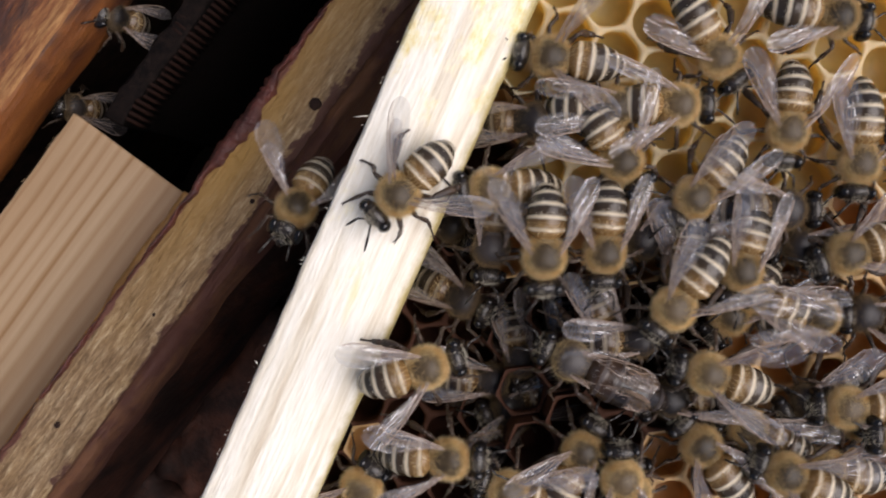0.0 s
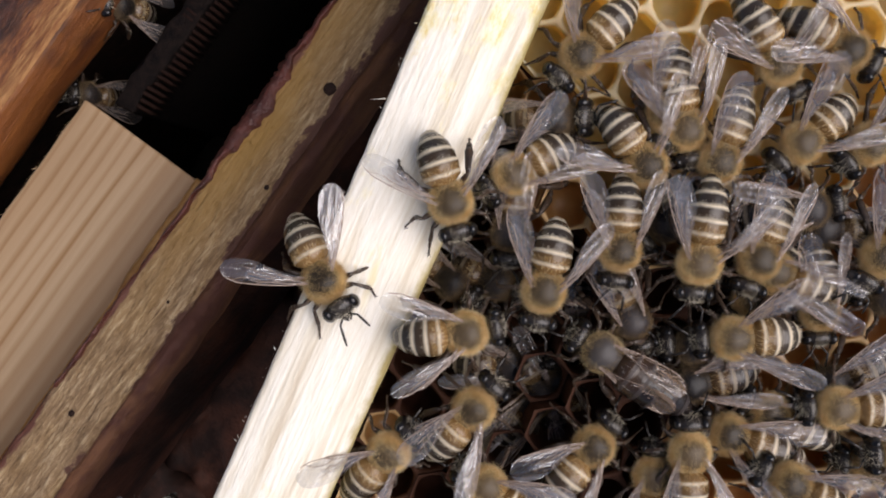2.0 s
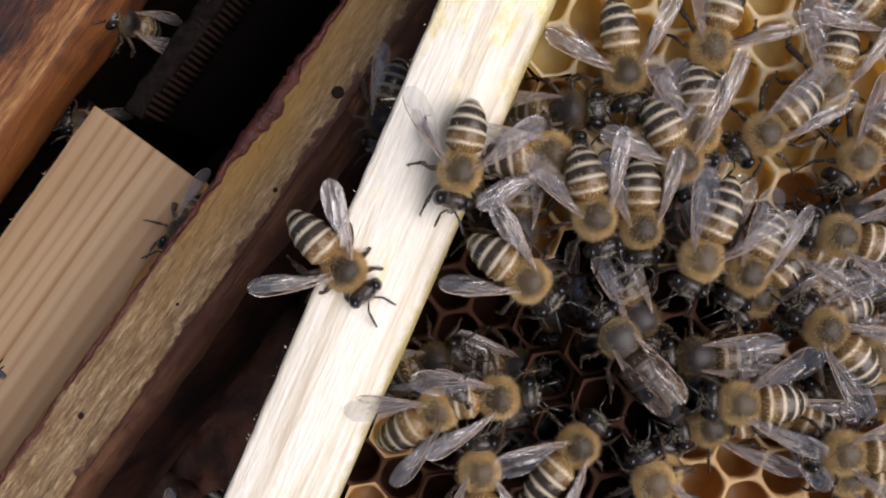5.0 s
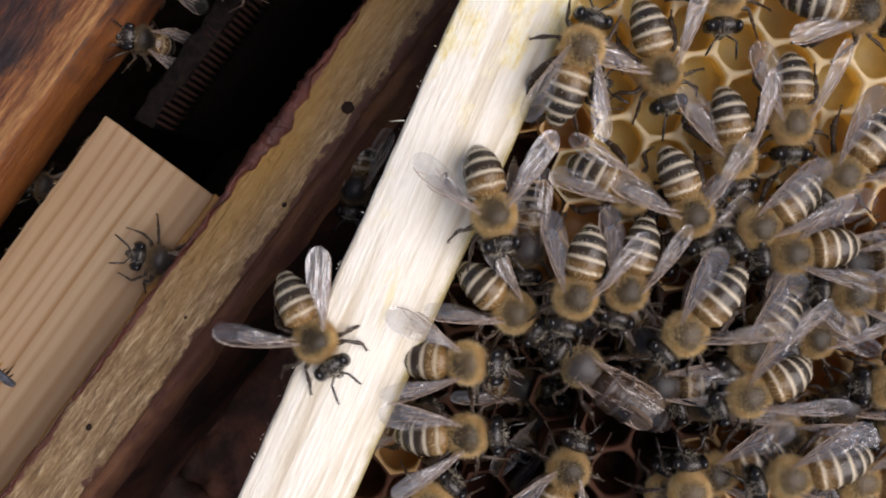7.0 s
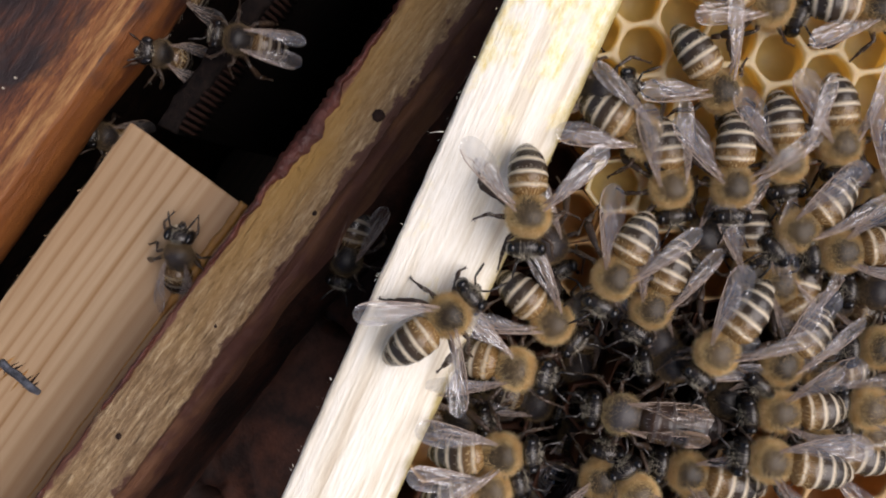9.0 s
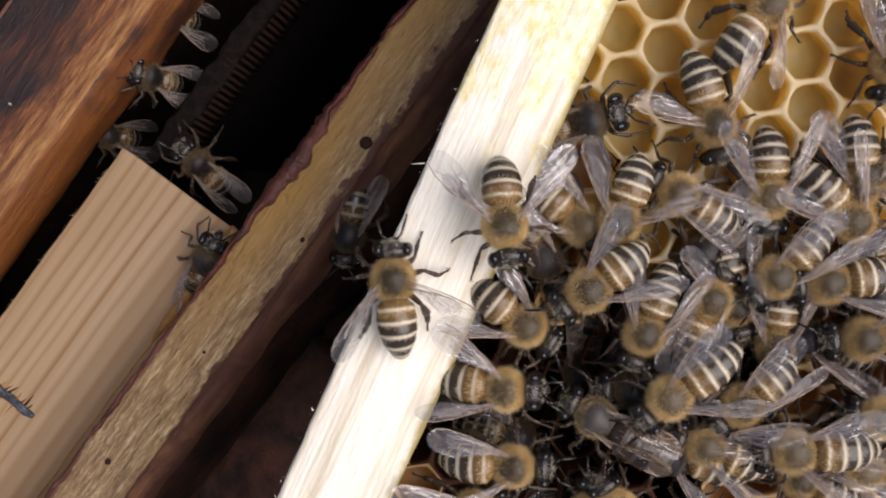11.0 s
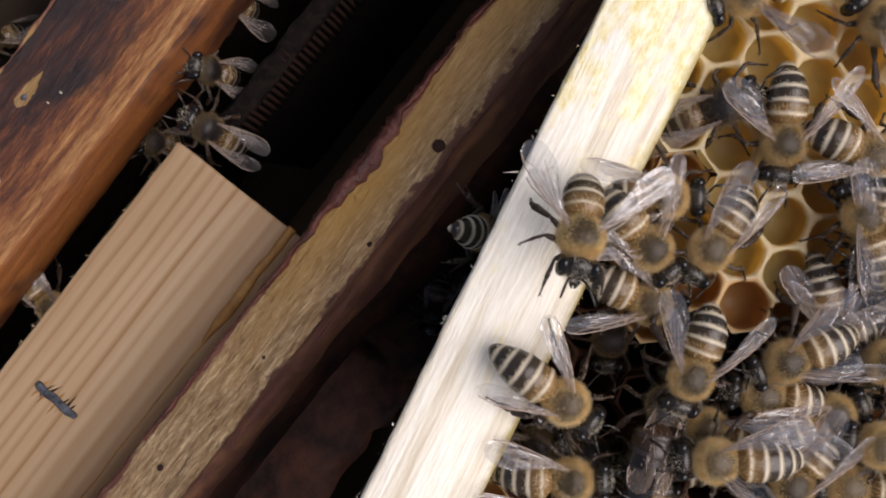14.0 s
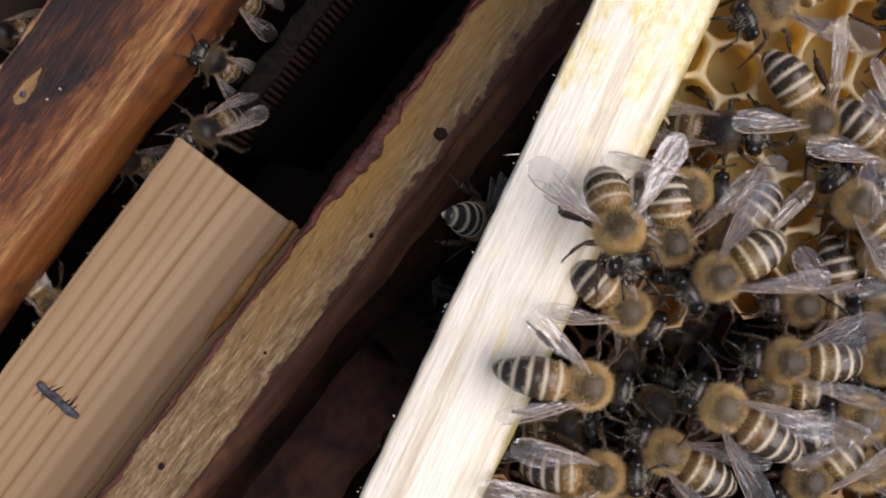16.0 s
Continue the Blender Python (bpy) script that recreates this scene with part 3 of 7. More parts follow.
def build_strip():
    """The rough-sawn bar: propolis over one edge, a brown ledge under the other."""
    bar = thing("top_bar", "rough-sawn old wooden top bar edged with red-brown propolis", "top bar")
    bar.matrix_world = hive_at(-23.7, 0, -20)
    bm = bmesh.new()
    across = [(-4.4 + 7.8 * k / 26, -0.45 * max(0, abs(k - 13) / 13 - 0.8) * 5) for k in range(27)]
    profile = [(-4.0, -19), (-4.4, -8), (-4.5, -2.0)] + across + [(3.5, -0.9), (3.7, -1.5), (4.4, -2.0), (5.1, -2.9), (5.7, -4.4), (6.3, -6.5), (7.3, -10), (8.4, -15), (9.4, -22), (9.8, -32), (9.2, -46)]
    slots = [0] * 30 + [1] * 5 + [2] * (len(profile) - 36)
    profile_bar(bm, profile, -130, 110, 720, rough_top, slots)
    part("bar", bm, (ROUGH_WOOD, LEDGE_WOOD, RED_BROWN), bar)
    bm, rnd = bmesh.new(), random.Random(14)
    for k in range(2600):
        x, y = rnd.uniform(-4.2, 3.5), rnd.uniform(-95, 60)
        root = Vector((x, y, 0.0)) + rough_top(x, y, 0)
        hair(bm, root, Vector((-0.12 + rnd.uniform(-0.1, 0.1), rnd.choice((-1, 1)), rnd.uniform(0.03, 0.22))).normalized(), rnd.uniform(0.5, 1.7), rnd.uniform(0.06, 0.14), 0, rnd)
    part("fibre_nap", bm, ROUGH_WOOD, bar, "torn straw-coloured fibres")
    # a crust folded over the edge: thick along the far half, in patches on the near half
    bm, rows = bmesh.new(), []
    for k in range(900):
        y = -130 + 0.265 * k
        broad = noise.noise(Vector((y * 0.09, 3.0, 0))) + 0.6 * noise.noise(Vector((y * 0.35, 1, 2))) + 0.16 * noise.noise(Vector((y * 1.3, 1, 5)))
        far = min(1, max(0, (y + 15) / 9))
        lobes = max(0.12, 0.62 + 0.95 * noise.noise(Vector((y * 0.27, 4, 0))) + 0.10 * noise.noise(Vector((y * 0.9, 6, 0))))
        thick = math.exp(-((y + 5) / 10) ** 2)
        w = max(0.0, 0.05 + (1.0 - 0.75 * far) * broad + (0.30 + 2.3 * thick) * far * lobes)
        deep = 0.0 if w > 0.12 else 0.5
        swell = 0.26 + 0.35 * thick + 0.45 * noise.noise(Vector((y * 0.7, 1, 8))) + 0.3 * noise.noise(Vector((y * 2.4, 1, 9)))
        wob = 0.3 * noise.noise(Vector((y * 0.5, 1, 11))) + 0.12 * noise.noise(Vector((y * 1.6, 1, 13)))
        lean = rough_top(-4.4, y, 0).x
        x = -4.4 + lean
        rows.append([bm.verts.new(q) for q in ((x + w + 0.3, y, -0.5 - deep), (x + w, y, 0.10 - deep), (x + 0.7 * w, y, 0.22 + 0.5 * swell - deep), (x + 0.3 * w, y, 0.2 + 0.65 * swell - deep),
                                               (x - 0.1 - wob * far, y, 0.0 + 0.4 * swell - deep), (x - (0.25 + swell * 0.9 + wob) * (0.4 + 0.6 * far), y, -0.8 - deep), (x - 0.1 - wob * far, y, -3.5), (x + 0.6, y, -3.7))])
    for u, v in zip(rows, rows[1:]):
        for j in range(7):
            bm.faces.new((u[j + 1], u[j], v[j], v[j + 1]))
    part("propolis_seam", bm, PROPOLIS, bar, "uneven red-brown propolis crust")
    bm = bmesh.new()
    ellipsoid(bm, (1.6, 4.7, 0.10), (0.75, 0.8, 0.22), 12, 6, shape=lambda q: 1 + 0.25 * noise.noise(q * 2))
    part("knot", bm, DARK_WAX, bar, "dark round knot")
    for x, y, r in ((-0.6, -46.2, 0.38), (2.4, -9.5, 0.3), (-2.9, 24, 0.3), (0.9, -28, 0.22)):
        bm = bmesh.new()
        ellipsoid(bm, Vector((x, y, 0.06)) + rough_top(x, y, 0), (r, r * 1.2, 0.12), 8, 5)
        part("speck", bm, DARK_WAX, bar)
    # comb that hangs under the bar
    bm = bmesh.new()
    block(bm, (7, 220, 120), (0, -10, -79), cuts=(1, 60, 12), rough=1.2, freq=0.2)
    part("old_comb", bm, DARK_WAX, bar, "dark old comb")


def build_pine_bar():
    bar = thing("top_bar", "new planed pine top bar with a sawn end and a staple", "top bar")
    bar.matrix_world = hive_at(-38.8, -15.5, -32)
    bm = bmesh.new()
    block(bm, (21.2, 215, 9), (0, -107.5, -4.5), cuts=(8, 120, 2), rough=0.12, freq=0.9, round_by=0.35)
    for v in bm.verts:
        if v.co.y > -1.2 and v.co.z < -0.8:
            v.co.y += 1.1 * (v.co.z + 0.8)
    part("bar", bm, PINE, bar)
    bm = bmesh.new()
    rnd = random.Random(9)
    for k in range(260):
        y = -rnd.uniform(0, 110)
        a = Vector((-10.5 + rnd.uniform(-0.15, 0.1), y, -rnd.uniform(0, 1.5)))
        hair(bm, a, Vector((-1, rnd.uniform(-1, 1), rnd.uniform(-0.2, 0.8))).normalized(), rnd.uniform(0.2, 0.7), 0.16, 0, rnd)
    part("splinters", bm, PINE, bar, "frayed wood fibres on the edge")
    bm, pts, rad = bmesh.new(), [], []
    for k in range(150):
        y = 0.3 - 0.8 * k
        pts.append((8.1 + 0.4 * noise.noise(Vector((y * 0.2, 1, 0))), y, 0.15 + 0.2 * noise.noise(Vector((y * 0.15, 2, 0)))))
        rad.append(max(0.12, 0.65 + 0.3 * noise.noise(Vector((y * 0.12, 3, 0))) + 0.15 * noise.noise(Vector((y * 0.6, 3, 0))) + min(0, (y + 14) * 0.05)))
    ring_tube(bm, pts, rad, 8, flat=0.9)
    part("wax_seam", bm, SEAM_WAX, bar, "yellow-brown wax along the edge")
    staple = new("staple")
    staple.parent = bar
    staple.matrix_basis = pose(-2.4 * MM, -37.1 * MM, 0, 0, 0, -2)
    bm = bmesh.new()
    ring_tube(bm, [(-3.3, 0.1, -1.2), (-3.3, 0.1, 0.0), (-2.9, 0.08, 0.14), (-1.6, -0.1, 0.2), (-0.4, 0.05, 0.16), (0.9, -0.08, 0.2), (2.2, -0.2, 0.16), (2.9, -0.1, 0.12), (3.3, -0.15, 0.0), (3.3, -0.15, -1.2)], [0.5, 0.5, 0.62, 0.55, 0.62, 0.56, 0.6, 0.5, 0.45, 0.4], 8, flat=0.45)
    part("wire", bm, STEEL, staple, "dark grey flattened staple")
    bm = bmesh.new()
    for x, s, k in ((-2.9, -1, 0.8), (-1.9, 1, 1.5), (-1.3, 1, 1.9), (-1.0, 1, 1.2), (0.9, 1, 1.2), (1.6, 1, 2.2), (2.2, 1, 1.0), (-2.2, -1, 0.9), (1.2, -1, 0.7)):
        hair(bm, Vector((x, 0.3 * s, 0.03)), Vector((rnd.uniform(-0.2, 0.5), s, 0.06)).normalized(), k, 0.4, 0, rnd)
    part("torn_fibre", bm, DARK_WAX, staple, "torn dark fibres")
    bm = bmesh.new()
    for x, s, k in ((-2.6, -1, 1.6), (-1.6, -1, 2.0), (0.2, -1, 2.2), (0.8, -1, 1.6), (-2.6, 1, 1.7), (0.2, 1, 1.4)):
        hair(bm, Vector((x, 0.3 * s, 0.05)), Vector((rnd.uniform(-0.3, 0.3), s, 0.08)).normalized(), k, 0.5, 0, rnd)
    part("pale_fibre", bm, SEAM_WAX, staple, "yellow torn fibres")
    bm = bmesh.new()
    block(bm, (7, 160, 110), (0, -110, -64), cuts=(1, 30, 10), rough=1.2, freq=0.2)
    part("old_comb", bm, DARK_WAX, bar, "dark comb under the bar")


FLAKES = ((0.7, -34.4, 0.55), (0.4, -20.1, 0.22), (-0.1, -22.2, 0.18), (-3.0, -30.5, 0.25))


def worn_top(x, y, z):
    lift = 0.35 * noise.noise(Vector((x * 0.12, y * 0.06, 1))) + 0.10 * noise.noise(Vector((x * 0.9 + y * 0.2, y * 0.22, 5)))
    side = 0.5 * noise.noise(Vector((y * 0.08, z * 0.1, 6))) + 0.16 * noise.noise(Vector((y * 0.6, z * 0.3, 2)))
    return Vector((side if abs(x) > 6 else 0, 0, lift + (0.25 if 6.5 < x < 8.4 and z > -1 else 0)))


def build_stained_bar():
    """The old bar: stained top, a worn ridge, and a bare orange slope beyond it."""
    bar = thing("top_bar", "old orange-brown top bar stained dark with propolis", "top bar")
    bar.matrix_world = hive_at(-65.8, 0, -33)
    bm = bmesh.new()
    profile = [(-7.2, -10), (-8.0, -6), (-7.9, -1.2), (-7.5, -0.35), (-6.9, 0)] + [(-6.0 + 1.5 * k, 0) for k in range(9)] + [(6.9, 0.05), (7.5, 0.1), (8.0, 0.0), (8.4, -0.5), (9.0, -1.4), (9.7, -2.8), (10.2, -4.5), (10.5, -6.4), (10.5, -8.2), (10.1, -9.6), (9.0, -10.2)]
    slots = [0] * 16 + [1] * (len(profile) - 17)
    profile_bar(bm, profile, -130, 90, 330, worn_top, slots)
    part("bar", bm, (OLD_WOOD, ORANGE_WOOD), bar)
    bm, rnd = bmesh.new(), random.Random(5)
    # a chipped place, jagged and drawn out along the grain
    rim = []
    for k in range(40):
        q = math.tau * k / 40
        r = 1 + 0.18 * rnd.uniform(-1, 1)
        x, y = 0.8 * r * math.sin(q) * (1.0 - 0.75 * math.cos(q)), 2.9 * (0.85 + 0.15 * r) * math.cos(q)
        rim.append(bm.verts.new(Vector((-3.1 + x, -22.3 + y, 0.06)) + worn_top(-3.1 + x, -22.3 + y, 0)))
    mid = bm.verts.new(Vector((-3.1, -23, 0.10)) + worn_top(-3.1, -23, 0))
    for a, b in zip(rim, rim[1:] + rim[:1]):
        bm.faces.new((a, mid, b))
    bmesh.ops.recalc_face_normals(bm, faces=bm.faces)
    part("chipped_patch", bm, ROUGH_WOOD, bar, "pale chipped patch in the wood")
    for x, y, r in ((-3.0, -23.6, 0.4), (-6.2, -27.9, 0.9)):
        bm = bmesh.new()
        ellipsoid(bm, Vector((x, y, 0.1)) + worn_top(x, y, 0), (r, r * 1.2, 0.22), 12, 7, shape=lambda q: 1 + 0.2 * noise.noise(q * 2))
        part("nail_head", bm, STEEL, bar, "dull grey nail head")
    bm, pts, rad = bmesh.new(), [], []
    for k in range(110):
        y = -52 + 0.5 * k
        pts.append(Vector((-7.55, y, -0.25)) + worn_top(-7.55, y, 0))
        rad.append(max(0.05, 0.22 + 0.35 * noise.noise(Vector((y * 0.22, 7, 0))) + 0.18 * noise.noise(Vector((y * 0.9, 7, 3)))))
    ring_tube(bm, pts, rad, 6, flat=0.7)
    part("chipped_edge", bm, ROUGH_WOOD, bar, "pale worn edge of the wood")
    for x, y, r in FLAKES:
        bm = bmesh.new()
        ellipsoid(bm, Vector((x, y, 0.12)) + worn_top(x, y, 0), (r, 0.7 * r, 0.16), 9, 6, shape=lambda q: 1 + 0.45 * noise.noise(q * 3 + Vector((x, y, 0))))
        part("wax_flake", bm, PALE_FLAKE, bar, "pale flake of wax")
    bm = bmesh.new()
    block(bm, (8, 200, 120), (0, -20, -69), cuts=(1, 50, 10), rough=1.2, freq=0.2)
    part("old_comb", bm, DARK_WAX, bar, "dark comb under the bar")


def build_ribbed_comb():
    """The dark comb beyond the pine bar's end, ribbed where the cells stand in rows."""
    comb = thing("old_comb", "dark brown old comb with a ribbed edge", "comb")
    comb.matrix_world = hive_at(-47.4, -14, -40)
    bm = bmesh.new()
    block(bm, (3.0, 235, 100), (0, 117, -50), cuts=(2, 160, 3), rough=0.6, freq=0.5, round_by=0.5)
    part("comb_wall", bm, BLACK_COMB, comb)
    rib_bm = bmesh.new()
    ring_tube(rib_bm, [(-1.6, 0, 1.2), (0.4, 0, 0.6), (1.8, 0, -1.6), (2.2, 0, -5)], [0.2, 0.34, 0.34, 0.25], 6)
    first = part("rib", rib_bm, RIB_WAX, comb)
    first.location = (0.9 * MM, 1 * MM, -1.4 * MM)
    for k in range(1, 85):
        r = new("rib", first.data)
        r.parent = comb
        r.location = ((0.9 + 0.2 * noise.noise(Vector((k * 0.4, 0, 0)))) * MM, (1 + 1.03 * k + 0.15 * noise.noise(Vector((k * 0.9, 2, 0)))) * MM, (-1.4 + 0.35 * noise.noise(Vector((k * 0.3, 5, 0)))) * MM)


def build_deep_comb():
    """Brown brood comb far down in the gap between the bars."""
    comb = thing("brood_comb", "dark reddish-brown brood comb deep in the hive", "comb")
    comb.matrix_world = hive_at(-8.5, -50, -80)
    for k in range(3):
        bm = bmesh.new()
        block(bm, (19 - 1.5 * k, 40.5, 70), (0.6 * k, -40 + 40 * k, -35 + 0.7 * k), cuts=(9, 20, 5), rough=2.4, freq=0.22, round_by=3)
        part("comb_section", bm, RED_BROWN, comb)


# ---- the lifted frame: a pale side bar and the comb it holds ----
BAR_TURN, BAR_X = -23.9, -7.5
CELL, CELL_TURN, CELL_Z = 5.40, -21.8, -3.5
CELL_X, CELL_Y = 27.6, 21.8


def cell_mesh(depth, mats, seed):
    """One cell: hexagonal rim that meets its neighbours, a rounded tube and a three-sided floor. Local z 0 is the rim."""
    rnd, bm = random.Random(seed), bmesh.new()
    big, n = CELL / math.sqrt(3), 24

    def hexed(q):
        s = (q - math.pi / 6) % (math.pi / 3) - math.pi / 6
        return CELL / 2 / math.cos(s)
    rings = []
    jit = [rnd.uniform(-0.06, 0.06) for _ in range(n)]
    for r_of, z in ((lambda q: hexed(q), 0.12), (lambda q: 0.93 * hexed(q), 0.12), (lambda q: 0.5 * hexed(q) + 0.5 * 2.34, 0.05), (lambda q: 0.30 * hexed(q) + 0.70 * 2.27, -0.14),
                    (lambda q: 0.30 * hexed(q) + 0.70 * 2.33, -0.6), (lambda q: 0.45 * hexed(q) + 0.55 * 2.55, -2.0), (lambda q: 0.35 * hexed(q) + 0.65 * 2.5, -depth)):
        rings.append([bm.verts.new((((r_of(q) + (jit[k] if i_ else 0)) * math.cos(q)), (r_of(q) + (jit[k] if i_ else 0)) * math.sin(q), z))
                      for k, q in enumerate(math.tau * j / n for j in range(n)) for i_ in (0 if r_of(0) == hexed(0) else 1,)])
    for a, b in zip(rings, rings[1:]):
        for k in range(n):
            bm.faces.new((a[k], b[k], b[(k + 1) % n], a[(k + 1) % n]))
    tip = bm.verts.new((0, 0, -depth - 1.3))
    for k in range(n):
        bm.faces.new((rings[-1][k], tip, rings[-1][(k + 1) % n]))
    bmesh.ops.recalc_face_normals(bm, faces=bm.faces)
    bmesh.ops.reverse_faces(bm, faces=bm.faces) if bm.faces[0].normal.z < 0 else None
    for v in bm.verts:
        v.co *= MM
    data = bpy.data.meshes.new("cell")
    bm.to_mesh(data)
    bm.free()
    for mat in mats:
        data.materials.append(mat)
    for p in data.polygons:
        p.use_smooth = True
    return data


def build_frame():
    held = thing("honeycomb", "drawn honeycomb in a pale pine frame over the hive", "honeycomb")
    bm = bmesh.new()
    block(bm, (10.95, 300, 19.8), (0.125, 30, -9.9), cuts=(12, 260, 3), rough=0.14, freq=0.5, round_by=0.5)
    for v in bm.verts:
        if v.co.x < 0 and v.co.z < -1:
            v.co.x += min(4.5, -0.9 * (v.co.z + 1))
        if v.co.x > 4.2 and v.co.z > -3:
            v.co.z -= 0.75 * (v.co.x - 4.2)
    side = part("side_bar", bm, PINE_BAR, held, "pale pine side bar with yellow wax stains")
    side.matrix_basis = pose(BAR_X * MM, 0, 0, 0, 0, BAR_TURN)
    bm, rnd = bmesh.new(), random.Random(4)
    for k in range(70):
        y, s = rnd.uniform(-45, 50), rnd.choice((-1, 1))
        a = Vector((s * (5.5 + rnd.uniform(-0.1, 0.1)), y, -rnd.uniform(0.0, 1.0)))
        hair(bm, a, Vector((s, rnd.uniform(-1.6, 1.6), rnd.uniform(-0.1, 0.5))).normalized(), rnd.uniform(0.15, 0.45), 0.1, 0, rnd)
    hair(bm, Vector((-5.45, 12.6, -0.3)), Vector((-1, -0.55, 0.2)).normalized(), 1.6, 0.25, 0, rnd)
    fr = part("splinters", bm, PINE_BAR, held, "loose wood fibres")
    fr.matrix_basis = pose(BAR_X * MM, 0, 0, 0, 0, BAR_TURN)
    comb = new("comb")
    comb.parent = held
    comb["label"] = "golden wax comb, brown where brood was raised, shade painted into hollows"
    bm = bmesh.new()
    # a wax sheet behind the cells, and the wax that joins it to the bar
    block(bm, (120, 150, 4), (0, 0, -29), cuts=(2, 2, 1))
    back = part("midrib", bm, WAX_OLD_SHADE, comb)
    back.matrix_basis = pose(63 * MM, 5 * MM, 0, 0, 0, BAR_TURN)
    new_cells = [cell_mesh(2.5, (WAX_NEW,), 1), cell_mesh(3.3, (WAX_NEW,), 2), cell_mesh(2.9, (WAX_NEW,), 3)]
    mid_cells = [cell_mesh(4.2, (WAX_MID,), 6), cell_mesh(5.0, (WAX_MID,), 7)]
    old_shade_cells = [cell_mesh(7.5, (WAX_OLD_SHADE,), 4), cell_mesh(8.2, (WAX_OLD_SHADE,), 5)]
    e1 = Vector((math.cos(radians(CELL_TURN)), math.sin(radians(CELL_TURN))))
    e2 = Vector((math.cos(radians(CELL_TURN + 60)), math.sin(radians(CELL_TURN + 60))))
    across = Vector((math.cos(radians(BAR_TURN)), math.sin(radians(BAR_TURN))))
    pick = random.Random(11)
    for i in range(-14, 15):
        for j in range(-16, 17):
            p = Vector((CELL_X, CELL_Y)) + CELL * (i * e1 + j * e2)
            if (p - Vector((BAR_X, 0))).dot(across) < 4.2 or p.x > 62 or not -38 < p.y < 47:
                continue
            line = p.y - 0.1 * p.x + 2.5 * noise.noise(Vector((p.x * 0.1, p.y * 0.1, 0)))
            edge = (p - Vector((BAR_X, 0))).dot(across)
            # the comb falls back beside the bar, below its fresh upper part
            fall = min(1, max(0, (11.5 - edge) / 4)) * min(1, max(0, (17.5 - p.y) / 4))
            # the darkest cells also carry the shade of the hollow and the bar's side
            data = pick.choice(old_shade_cells if fall > 0.6 else mid_cells if fall > 0.2 else new_cells if line > 2 else mid_cells if line > -3 or edge > 36 + 4 * noise.noise(Vector((p.x * 0.15, p.y * 0.15, 3))) else old_shade_cells)
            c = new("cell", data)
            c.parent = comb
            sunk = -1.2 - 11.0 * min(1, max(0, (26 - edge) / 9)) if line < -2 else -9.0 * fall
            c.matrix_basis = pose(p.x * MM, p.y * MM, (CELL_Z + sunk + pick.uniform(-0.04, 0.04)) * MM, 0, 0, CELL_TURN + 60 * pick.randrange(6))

# ---- bees: +x is ahead, the feet stand at z 0, millimetres ----
TH = Vector((0, 0, 2.7))


def fore_wing(bm, length, width, hind=False):
    """A wing from its root along -x, lying in the xy plane; slot 0 membrane, slot 1 veins."""
    def edge(u):
        tip = max(0, (u - 0.80) / 0.20)
        close = math.sqrt(max(0, 1 - tip ** 2.2))
        lead = width * (0.06 + 0.10 * math.sin(math.pi * min(1, u * 0.9)))
        grow = min(1, u / 0.70)
        trail = -width * (0.07 + 0.80 * (3 * grow ** 2 - 2 * grow ** 3))
        if tip:
            mid = 0.5 * lead + 0.5 * trail
            return mid + (lead - mid) * close, mid + (trail - mid) * close
        return lead, trail
    n, m, rows = 22, 6, []
    for i in range(n + 1):
        u = min(i / n, 0.997)
        a, b = edge(u)
        rows.append([bm.verts.new((-length * u, b + (a - b) * j / m, 0.25 * math.sin(3 * u) + 0.10 * math.sin(2.6 * j + 5 * u) * (1 - u * 0.4))) for j in range(m + 1)])
    for a, b in zip(rows, rows[1:]):
        for j in range(m):
            bm.faces.new((a[j], a[j + 1], b[j + 1], b[j]))

    def vein(pts, r):
        path = []
        for u, f in pts:
            a, b = edge(min(u, 0.99))
            path.append(Vector((-length * u, b + (a - b) * f, 0.25 * math.sin(3 * u) + 0.07)))
        ring_tube(bm, path, [r] * len(path), 4, mat=1, cap=False)
    vein([(0, 0.9), (0.25, 0.97), (0.55, 0.98), (0.8, 0.98), (0.93, 0.95)], 0.06)
    vein([(0, 0.7), (0.25, 0.78), (0.5, 0.84), (0.62, 0.97)], 0.04)
    vein([(0, 0.55), (0.3, 0.5), (0.55, 0.42), (0.72, 0.3)], 0.028)
    if not hind:
        vein([(0.5, 0.84), (0.62, 0.72), (0.76, 0.74), (0.88, 0.95)], 0.033)
        vein([(0.33, 0.8), (0.4, 0.62), (0.42, 0.46)], 0.033)
        vein([(0.42, 0.62), (0.55, 0.59), (0.68, 0.55)], 0.03)
        vein([(0.58, 0.6), (0.62, 0.42), (0.6, 0.15)], 0.03)
        vein([(0.05, 0.4), (0.3, 0.22), (0.52, 0.1)], 0.03)
    else:
        vein([(0.4, 0.47), (0.45, 0.2)], 0.028)


